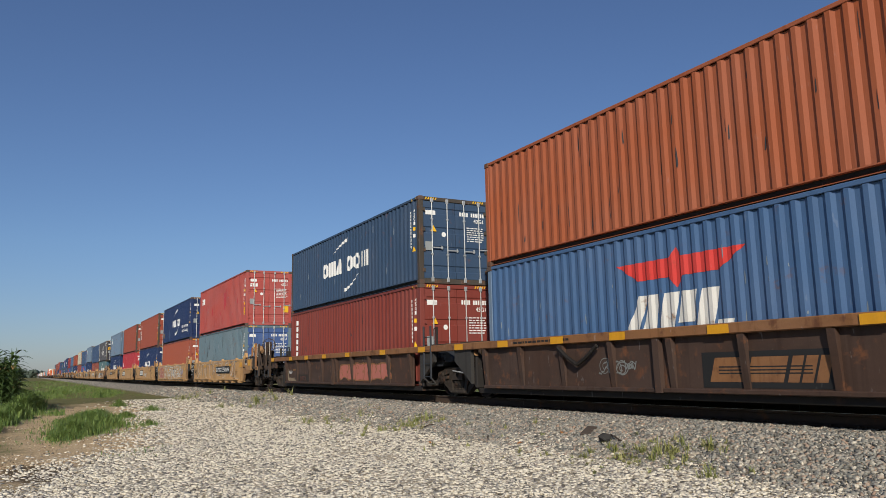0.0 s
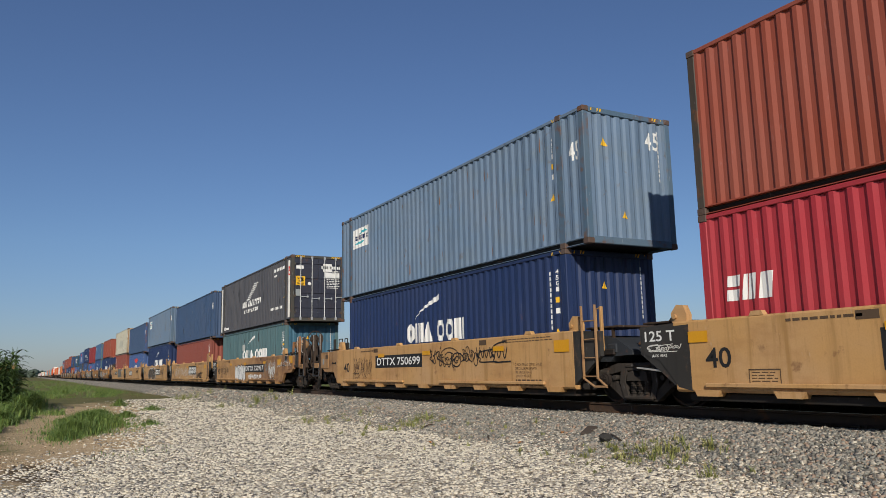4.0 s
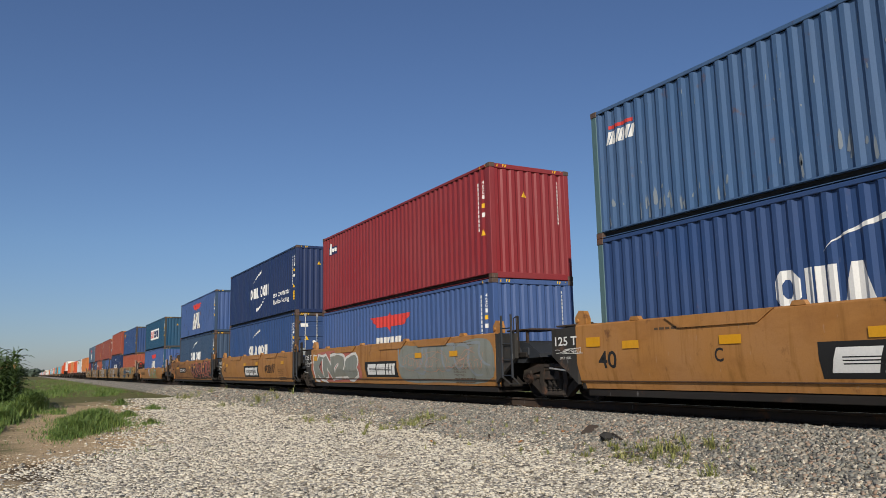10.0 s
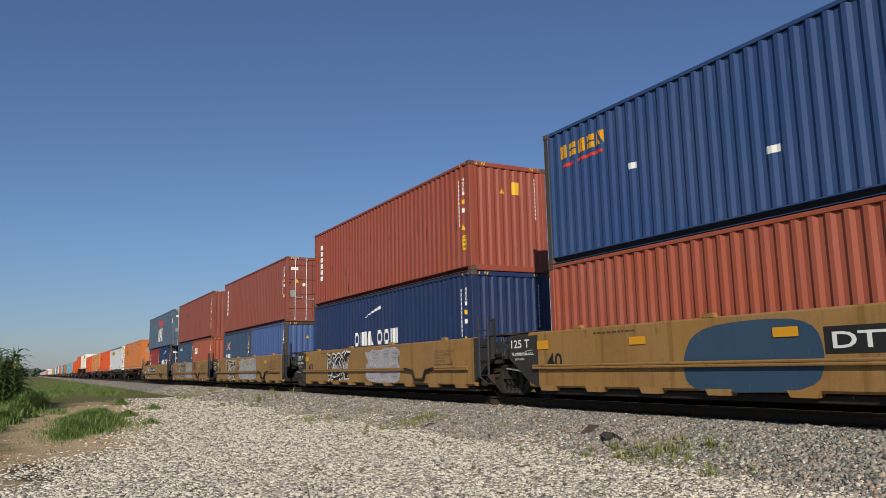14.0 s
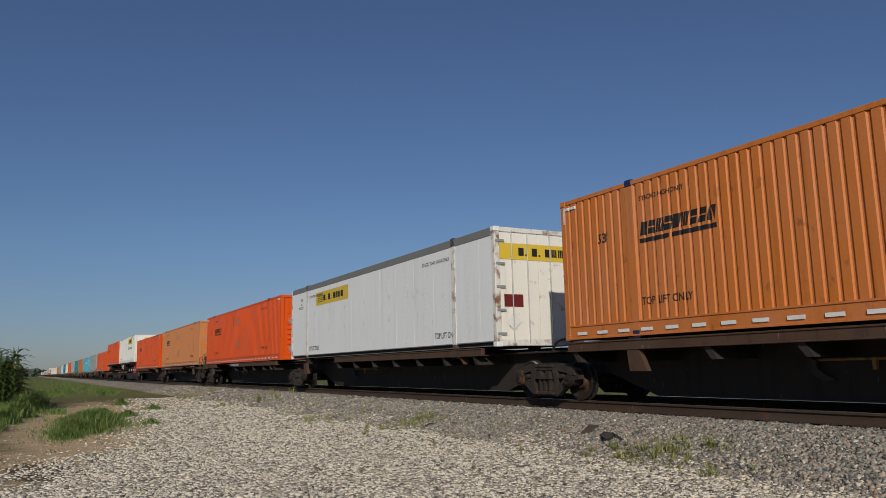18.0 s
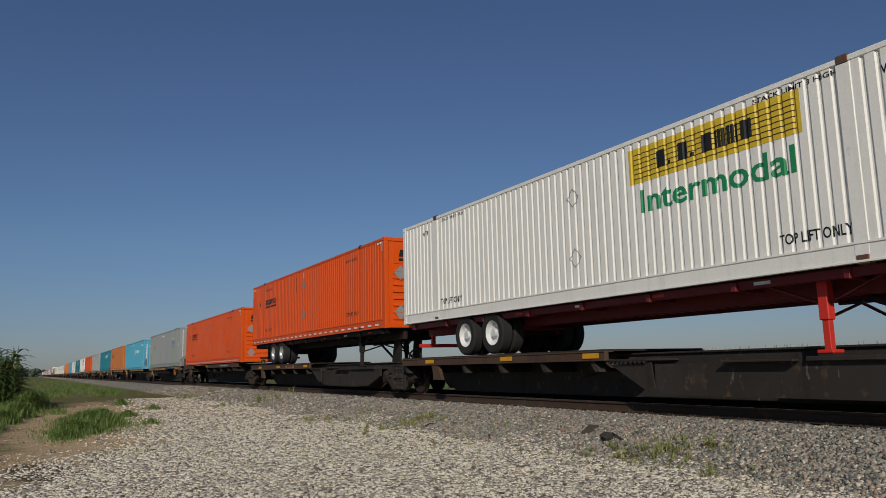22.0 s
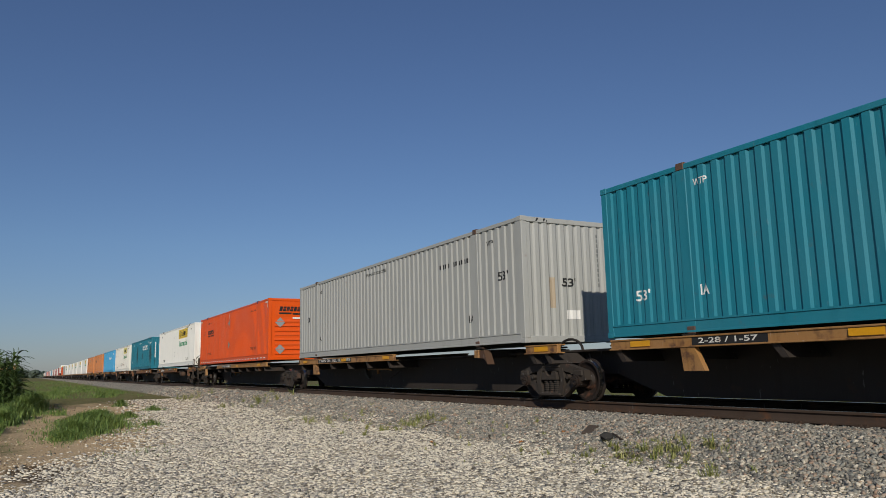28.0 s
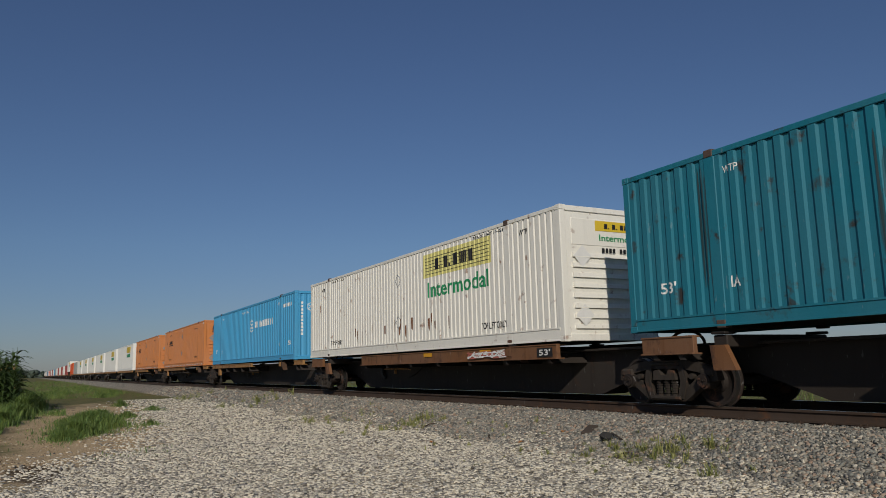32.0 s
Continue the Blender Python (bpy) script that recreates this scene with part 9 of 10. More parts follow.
    scribble(c, 1.0, 3.4, 0.3, 0.62, M_WHITE, 53, 0.03, 7)
    scribble(c, -5.2, -3.2, 0.5, 1.1, M_BLACK, 54, 0.015, 5)
    load_marks(c, "h")
    c = unit(149.80, M_TAN, "tan", "joint", "joint", tan + " scrawls over an owner panel", 0.762)
    owner_panel(c, 0.67, 3.36, 0.6, 1.16)
    scribble(c, -4.7, 0.4, 0.3, 1.2, M_WORNWHITE, 61, 0.022, 9)
    scribble(c, 0.4, 3.3, 0.24, 1.1, M_WHITE, 62, 0.025, 5)
    scribble(c, 3.5, 5.2, 0.35, 0.75, M_BLACK, 63, 0.03, 4)
    load_marks(c, "i")
    c = unit(165.55, M_TAN, "tan", "joint", "joint", tan + " in black and grey", 0.762)
    bubbles(c, -3.2, 1.0, 0.26, 1.2, M_BLACK, M_WORNWHITE, 71, 3)
    letters(c, "SND", -3.2, 0.9, 0.24, 1.2, ((M_WORNWHITE, 0.1, 0.06), (M_BLACK, 0.08, 0.0), (M_TAN, 0.0, -0.1), (M_BLACK, -0.015, -0.12)), 73)
    owner_panel(c, 1.0, 3.5, 0.58, 1.1)
    scribble(c, 3.7, 5.4, 0.5, 1.2, M_BLACK, 72, 0.02, 6)
    load_marks(c, "j")
    c = unit(181.16, M_TAN, "tan", "joint", "joint", "tan-painted double-stack well car with owner panel", 0.762)
    owner_panel(c, -2.85, -0.3, 0.58, 1.08)
    scribble(c, 2.6, 4.8, 0.7, 1.2, M_BLACK, 81, 0.025, 6)
    load_marks(c, "k")
    c = unit(196.65, M_TAN, "tan", "joint", "end", "tan-painted well car with a grey sprayed-over patch", 0.762)
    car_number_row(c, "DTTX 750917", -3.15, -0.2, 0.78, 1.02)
    car_mark(c, "grey_patch", [[(0.42, 0.27), (3.82, 0.24), (4.02, 0.24), (4.05, 1.34), (0.62, 1.34), (0.38, 0.95), (0.46, 0.6)]], M_COVER, lift=0.003)
    slashes(c, 0.7, 3.2, 0.4, 1.26, M_PALEBLUE, 93, 9, thin=0.3)
    scribble(c, 0.5, 3.7, 0.35, 1.28, M_PALEBLUE, 91, 0.012, 9)
    slashes(c, 3.84, 4.1, 0.26, 1.34, M_TEALLOGO, 94, 2, thin=0.4)
    scribble(c, 4.2, 5.6, 1.0, 1.25, M_WORNWHITE, 95, 0.02, 3)
    scribble(c, -5.4, -3.4, 0.5, 1.1, M_BLACK, 92, 0.018, 6)
    load_marks(c, "l", False)
    c = unit(216.01, M_OCHRE, "ochre", "end", "joint", och + " and fat grey graffiti lobes")
    letters(c, "REMAX", -5.7, -2.15, 0.3, 1.18, ((M_BLACK, 0.13, 0.1), (P["coolgrey"], 0.1, 0.02), (M_BLACK, -0.02, -0.2)), 101)
    letters(c, "REMAX", -5.7, -2.15, 0.3, 1.18, ((P["coolgrey"], 0.06, -0.01),), 101)
    scribble(c, -1.5, 1.7, 0.3, 1.2, M_WORNWHITE, 102, 0.035, 8)
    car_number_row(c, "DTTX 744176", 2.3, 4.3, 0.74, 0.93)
    car_mark(c, "unit_letter", words("B", 1.82, 1.98, 0.74, 0.94), M_BLACK)
    scribble(c, 4.6, 6.2, 0.6, 1.3, M_WORNWHITE, 103, 0.03, 5)
    car_reflectors(c, (-5.0, -1.2, 0.4, 3.1, 5.6), 1.02)
    c = unit(231.81, M_OCHRE, "ochre", "joint", "joint", och + " and owner panel")
    car_mark(c, "unit_letter", words("C", -3.13, -2.96, 0.68, 0.9), M_BLACK)
    owner_panel(c, -1.35, 1.1, 0.42, 0.92)
    scribble(c, 1.4, 4.9, 0.3, 1.05, M_BLACK, 111, 0.03, 7)
    car_reflectors(c, (-5.0, -2.8, -0.4, 2.5, 5.0), 1.02)
    load_marks(c, "n")
    c = unit(247.88, M_OCHRE, "ochre", "joint", "joint", "ochre well car half painted over in grey-green")
    car_mark(c, "grey_patch", [rounded([(1.25, 0.34), (2.2, 0.25), (3.6, 0.3), (6.5, 0.24), (6.5, 1.3), (5.6, 1.38), (4.7, 1.24), (3.4, 1.4), (2.4, 1.26), (1.5, 1.36), (1.3, 0.9)])], M_SAGE, lift=0.003)
    flames(c, 1.3, 6.4, 0.3, 1.3, ((M_PALEBLUE, 0.1),), 123, 7)
    scribble(c, 1.5, 6.0, 0.4, 1.2, M_PALEPINK, 124, 0.012, 4)
    owner_panel(c, -1.25, 1.15, 0.42, 0.9)
    car_mark(c, "pink_field", [rounded([(-6.4, 0.3), (-5.0, 0.24), (-1.7, 0.26), (-1.5, 0.7), (-2.2, 1.3), (-4.0, 1.36), (-6.2, 1.3), (-6.5, 0.8)])], M_PINK, lift=0.003)
    letters(c, "KN28", -6.2, -1.9, 0.3, 1.24, ((M_WORNWHITE, 0.13, 0.07), (M_SAGE, 0.1, -0.02)), 121)
    car_reflectors(c, (2.6, 4.6), 1.02)
    load_marks(c, "o")
    c = unit(263.43, M_OCHRE, "ochre", "joint", "joint", och + " and owner panel")
    owner_panel(c, -1.45, 1.25, 0.4, 0.94)
    scribble(c, 2.4, 4.0, 0.5, 1.05, M_BLACK, 131, 0.03, 5)
    car_reflectors(c, (-5.2, -1.3, 1.0, 5.2), 1.02)
    load_marks(c, "p")
    c = unit(279.54, M_OCHRERUST, "ochre", "joint", "end", "ochre well car with dark and red swirling graffiti")
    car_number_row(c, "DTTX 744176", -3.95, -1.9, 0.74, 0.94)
    car_mark(c, "unit_letter", words("A", -1.62, -1.46, 0.74, 0.94), M_BLACK)
    car_mark(c, "dark_field", [rounded([(0.45, 0.4), (0.9, 0.26), (6.5, 0.26), (6.5, 1.2), (1.2, 1.3), (0.6, 0.95)])], M_BLACK, lift=0.003)
    flames(c, 0.45, 6.5, 0.24, 1.36, ((M_BLACK, 0.36), (M_GREYLOGO, 0.25), (M_BLACK, 0.22), (M_REDLOGO, 0.12), (M_PINK, 0.07)), 141, 15)
    flames(c, 0.6, 6.5, 0.24, 1.36, ((M_BLACK, 0.32), (P["steelgreen"], 0.2), (M_BLACK, 0.17), (M_PINK, 0.11), (P["apricot"], 0.04)), 142, 12)
    scribble(c, -1.4, 0.5, 0.35, 1.2, M_BLACK, 144, 0.012, 7)
    car_mark(c, "size_mark", words("40", -6.13, -5.61, 0.46, 0.85, 0.03), M_BLACK)
    scribble(c, -5.45, -4.5, 0.95, 1.3, M_STENCIL, 145, 0.022, 5)
    car_reflectors(c, (-4.95,), 1.0, 1.5, 1.0, 0.13)
    car_reflectors(c, (-0.2, 1.4, 4.4), 1.02)
    c = unit(299.56, M_OCHRE, "single", "end", "end", "ochre single well car with mint-outlined graffiti")
    car_mark(c, "number_panel", [rect(-5.85, -3.4, 0.52, 0.8)], M_OCHREDIM)
    car_mark(c, "car_number", words("DTTX 455066", -5.7, -3.5, 0.58, 0.74), M_BLACK, 1.5, 0.008)
    car_mark(c, "load_line", words("92800 LBS MAX GROSS WEIGHT FOR 40 FT CONTAINERS", -3.4, -1.1, 1.0, 1.065), M_BLACK)
    car_mark(c, "lilac_wedge", [[(-1.15, 1.06), (-0.3, 1.06), (0.15, 0.25), (-0.15, 0.25)]], M_LILAC, lift=0.003)
    letters(c, "LNEH", -0.1, 3.7, 0.24, 1.06, ((M_GREENLOGO, 0.045, 0.03), (M_MINT, 0.025, 0.0), (M_OCHRE, -0.005, -0.03)), 153, tilt=0.25)
    car_mark(c, "lilac_fill", [rect(2.02, 2.5, 0.62, 0.78, 0.05), rect(3.0, 3.3, 0.86, 1.04, 0.04)], M_LILAC, lift=0.016)
    car_reflectors(c, (-4.6, -1.6, 1.6, 4.6), 1.0)
    c = unit(319.57, M_MUSTARD, "mustard", "end", "joint", mus + " and blue graffiti")
    car_number_row(c, "DTTX 760384", 0.5, 3.55, 0.82, 1.05)
    car_mark(c, "blue_patch", [rounded([(-2.1, 0.24), (-1.2, 0.2), (0.2, 0.26), (0.4, 0.7), (0.25, 1.24), (-0.8, 1.3), (-1.9, 1.2), (-2.2, 0.7)])], M_DARKBLUE, lift=0.003)
    bubbles(c, 3.6, 5.2, 0.62, 1.28, P["steelgreen"], M_MINT, 161, 4)
    car_reflectors(c, (-3.2, -0.2, 3.9), 1.08)
    load_marks(c, "s")
    c = unit(335.01, M_MUSTARD, "mustard", "joint", "joint", mus + " and black graffiti")
    throw_up(c, -3.9, -1.6, 0.28, 1.25, "VSK", 171)
    rings(c, 0.0, 2.4, 0.25, 1.28, M_SILVER, M_PURPLE, 172, 3)
    load_marks(c, "t")
    c = unit(351.03, M_MUSTARD, "mustard", "joint", "joint", mus + " with black and grey graffiti")
    throw_up(c, -3.9, -1.8, 0.28, 1.27, "VSK", 181)
    rings(c, -0.9, 2.4, 0.28, 1.28, M_SILVER, M_GREYLOGO, 182, 4)
    car_mark(c, "load_limit", words("LD LMT 123,200 PER", -1.6, 0.1, 0.78, 0.88), M_BLACK)
    car_reflectors(c, (-3.0, 0.4, 4.0), 1.08)
    load_marks(c, "u")
    c = unit(366.64, M_MUSTARD, "mustard", "joint", "joint", "mustard-brown well car with dark red mark and graffiti")
    throw_up(c, -4.15, -1.95, 0.26, 1.3, "VSK", 191)
    rings(c, -0.75, 1.65, 0.28, 1.3, M_SILVER, M_PURPLE, 192, 4)
    car_mark(c, "owner_cross", [[(2.05, 0.8), (2.28, 0.8), (2.56, 1.07), (2.3, 1.34), (2.07, 1.34), (2.33, 1.07)], [(2.66, 1.0), (2.72, 1.07), (3.02, 1.34), (2.78, 1.34), (2.66, 1.2), (2.55, 1.1)], [(2.74, 1.08), (3.1, 0.8), (2.85, 0.8), (2.66, 0.96)], rect(1.68, 1.95, 0.8, 1.34)], M_CHASSISRED)
    car_mark(c, "owner_chevron", [[(2.2, 0.8), (2.28, 0.8), (2.56, 1.07), (2.32, 1.34), (2.24, 1.34), (2.48, 1.07)]], M_STEEL, 1.5, 0.008)
    car_mark(c, "load_limit", words("LD LMT 123,200 PER", -1.75, -0.75, 0.8, 0.88), M_BLACK)
    letters(c, "BANDEMIC", -1.8, -0.95, 1.08, 1.22, ((M_BLACK, -0.005, 0.0),), 195)
    for uu in (-5.6, -4.9, 4.45, 5.5):
        part("jacking_plate", Shape().box(-1.56, -1.4, -uu - 0.2, -uu + 0.2, 0.14, 0.3, 0.01), M_CHASSISRED, c)
        car_mark(c, "jacking_lettering", words("JACKING", uu - 0.16, uu + 0.16, 0.225, 0.275) + words("POINT", uu - 0.12, uu + 0.12, 0.16, 0.21), M_WHITE, 1.562)
    car_reflectors(c, (-3.0, 0.2, 3.9), 1.08)
    load_marks(c, "v")
    c = unit(383.13, M_MUSTARD, "mustard", "joint", "end", mus + " and a number panel", 0.762)
    car_number_row(c, "DTTX 760384", -3.0, -0.15, 0.86, 1.07)
    throw_up(c, -5.2, -3.3, 0.26, 1.26, "VSK", 201)
    scribble(c, -6.5, -5.6, 0.5, 0.9, M_WHITE, 202, 0.03, 5)
    car_reflectors(c, (-5.0, -3.6), 1.12)
    load_marks(c, "w", False)
    for c in bent:
        fold_marks(c)


def stripe_box(far, base, mat, deck=False, white_end=True, faded=False):
    """An orange 53-foot container with reflector strips and plain block marks."""
    u = container(L53, HC, mat, "sun-faded orange 53-foot container with ribbed end" if faded else "bright orange 53-foot container with white reflector strips", "slatted", "domestic", cast=M_NAVYLOGO)
    mark(u, "dark_word_mark", blocks(2.3, 4.05, 1.82, 2.06, "bcncbncco", 0.05, 0.18) + [rect(2.28, 3.0, 1.68, 1.76), rect(3.05, 4.05, 1.68, 1.76)], M_BLACK)
    mark(u, "lettering", words("STACK 2 HIGH ONLY", 2.32, 3.4, 2.46, 2.55), M_BLACK)
    mark(u, "lettering", words("TOP LIFT ONLY", 2.25, 3.45, 0.56, 0.7), M_BLACK)
    mark(u, "lettering", words("TOP LIFT ONLY", 12.75, 13.95, 0.56, 0.7), M_BLACK)
    mark(u, "lettering", words("STACK 2 HIGH ONLY", 12.75, 13.85, 2.46, 2.55), M_BLACK)
    mark(u, "lettering", words("53'", 1.12, 1.42, 1.84, 2.04), M_BLACK)
    mark(u, "number_column", column(7.05, 1.95, 2.6, 7, 0.05) + column(7.35, 1.95, 2.6, 9, 0.05), M_BLACK)
    for z in (2.2, 1.0):
        flat_mark(u, "placard", [diamond(8.05, z, 0.22)], M_PLACARD)
    mark(u, "white_strip", [rect(8.0, 8.08, 2.48, 2.72)], M_WHITE, lift=0.008)
    mark(u, "corner_strip", [rect(0.1, 0.16, 2.4, 2.75), rect(0.16, 0.5, 2.68, 2.74), rect(15.95, 16.01, 2.45, 2.75), rect(15.6, 15.95, 2.7, 2.76)], M_WORNWHITE, lift=0.02)
    n = 26
    flat_mark(u, "reflector_strip", [rect(0.4 + i * 0.6, 0.7 + i * 0.6, 0.1, 0.16) for i in range(n)], M_WHITE, "row of white reflector dashes", lift=0.029)
    end_mark(u, "dark_word_mark", blocks(0.5, 2.05, 2.28, 2.5, "bcncbncco", 0.05, 0.18) + [rect(0.5, 1.1, 2.14, 2.22), rect(1.15, 2.05, 2.12, 2.2)], M_BLACK, lift=0.012)
    for z in (1.75, 0.5):
        end_mark(u, "placard", [diamond(0.55, z, 0.24)], M_PLACARD, lift=0.03)
    end_mark(u, "number_column", column(2.44, 1.4, 2.65, 11, 0.045), M_BLACK, lift=0.022)
    end_mark(u, "reflector_plate", [rect(1.15, 1.65, 1.92, 2.0)], M_WHITE, lift=0.03)
    stack(far, base, u, 0)
    return u


def white_box(far, base, mat, label, smooth=False, runs=0, words_too=True):
    if smooth:
        u = container(L53, HC, mat, label, "plain_doors", "plate", rail_mat=P["greyrail"], frame_mat=P["rustpost"])
        mark(u, "name_panel", [rect(3.15, 6.55, 2.0, 2.5)], M_GOLD)
        mark(u, "name_mark", blocks(4.0, 6.1, 2.14, 2.36, "b.b.bnnb", 0, 0.2), M_BLACK, lift=0.008)
        mark(u, "arrow_line", [rect(3.3, 3.9, 2.12 + 0.07 * i, 2.14 + 0.07 * i, 0.1) for i in range(5)], M_BLACK, lift=0.008)
        end_mark(u, "name_panel", [rect(0.15, 2.45, 2.1, 2.5)], M_GOLD)
        end_mark(u, "name_mark", blocks(0.7, 2.3, 2.2, 2.4, "b.b.bnnb", 0, 0.2), M_BLACK, lift=0.008)
        end_mark(u, "warning_label", [rect(0.25, 0.8, 0.95, 1.25)], M_CHASSISRED)
        end_mark(u, "placard", [diamond(0.5, 0.6, 0.22)], M_WHITE, lift=0.02)
        mark(u, "lettering", words("STACK TWO HIGH ONLY", 2.35, 3.9, 2.35, 2.45) + words("STACK TWO HIGH ONLY", 12.3, 13.9, 2.35, 2.45), M_BLACK)
        mark(u, "lettering", words("TOP LIFT ONLY", 2.3, 3.5, 0.3, 0.46) + words("TOP LIFT ONLY", 13.0, 14.2, 0.3, 0.46), M_BLACK)
        mark(u, "lettering", words("WTP", 1.2, 1.5, 2.3, 2.42) + words("OR", 1.25, 1.45, 2.15, 2.25) + words("PIN LIFT", 1.0, 1.6, 2.0, 2.1), M_BLACK)
        for uu in (3.0, 4.6, 6.2, 8.0, 10.0, 12.0):
            mark(u, "seal_disc", [disc(uu, 1.75, 0.07), disc(uu, 1.05, 0.07)], M_WHITE, lift=0.015)
        s = Shape()
        for i in range(1, 13):
            y = -L53 / 2 + i * 1.22
            for q in range(16):
                s.box(-1.295 - 0.003, -1.28, y + 0.05, y + 0.066, 0.25 + q * 0.15, 0.266 + q * 0.15)
        part("rivet_seam", s, M_RIVET, u)
        for d in [c for c in u.children if c.name.startswith("door")]:
            me = d.data.copy()
            me.materials[0] = P["rustwhite"]
            d.data = me
    else:
        u = container(L53, HC, mat, label, "slatted", "domestic", frame_mat=mat)
        mark(u, "name_panel", [rect(9.8, 13.4, 2.02, 2.68)], M_PALEGOLD if runs else M_GOLD)
        mark(u, "panel_line", [rect(9.9, 13.3, 2.1 + 0.09 * i, 2.115 + 0.09 * i) for i in range(6)], M_BLACK, lift=0.007)
        mark(u, "name_mark", blocks(10.5, 12.6, 2.2, 2.5, "b.b.bnnb", 0, 0.2), M_BLACK, lift=0.01)
        mark(u, "lettering", words("Intermodal", 10.05, 13.25, 1.45, 1.88), M_GREENLOGO)
        mark(u, "lettering", words("TOP LIFT ONLY", 12.85, 14.0, 0.42, 0.58) + words("TOP LIFT ONLY", 2.3, 3.45, 0.42, 0.58), M_BLACK)
        mark(u, "lettering", words("STACK LIMIT 3 HIGH", 12.6, 14.0, 2.68, 2.76) + words("STACK LIMIT 3 HIGH", 2.4, 3.6, 2.68, 2.76), M_BLACK)
        mark(u, "lettering", words("WTP", 14.6, 14.95, 2.45, 2.58) + words("WTP", 1.3, 1.6, 2.45, 2.58), M_BLACK)
        for z in (2.15, 0.9):
            p = diamond(8.1, z, 0.2)
            mark(u, "placard_frame", [[p[i], p[(i + 1) % 4], ((p[(i + 1) % 4][0] - 8.1) * 0.88 + 8.1, (p[(i + 1) % 4][1] - z) * 0.88 + z), ((p[i][0] - 8.1) * 0.88 + 8.1, (p[i][1] - z) * 0.88 + z)] for i in range(4)], M_PLACARD, lift=0.01)
            end_mark(u, "placard", [diamond(0.55, z - 0.35, 0.24)], M_WHITE, lift=0.03)
        end_mark(u, "name_panel", [rect(0.95, 2.3, 2.38, 2.6)], M_GOLD, lift=0.012)
        end_mark(u, "name_mark", blocks(1.2, 2.1, 2.43, 2.54, "b.b.bnnb", 0, 0.2), M_BLACK, lift=0.02)
        end_mark(u, "lettering", words("Intermodal", 1.05, 2.2, 2.16, 2.3), M_GREENLOGO, lift=0.012)
        end_mark(u, "number_mark", blocks(1.1, 2.2, 1.9, 2.0, "bbbb bbbbbb", 0, 0.3), M_BLACK, lift=0.03)
        if runs:
            r = random.Random(runs)
            rust = paint("rust_run", (0.17, 0.07, 0.03), 0.6, 0.3, 0.8)
            polys = []
            for i in range(14):
                uu, z = r.uniform(2.5, 11.5), r.uniform(0.75, 1.0)
                polys.append([(uu, z), (uu + 0.07, z + 0.03), (uu + 0.06, z - r.uniform(0.15, 0.45)), (uu + 0.01, z - r.uniform(0.15, 0.3))])
            mark(u, "rust_run", polys, rust, "dark rust runs")
    stack(far, base, u, 0)
    return u


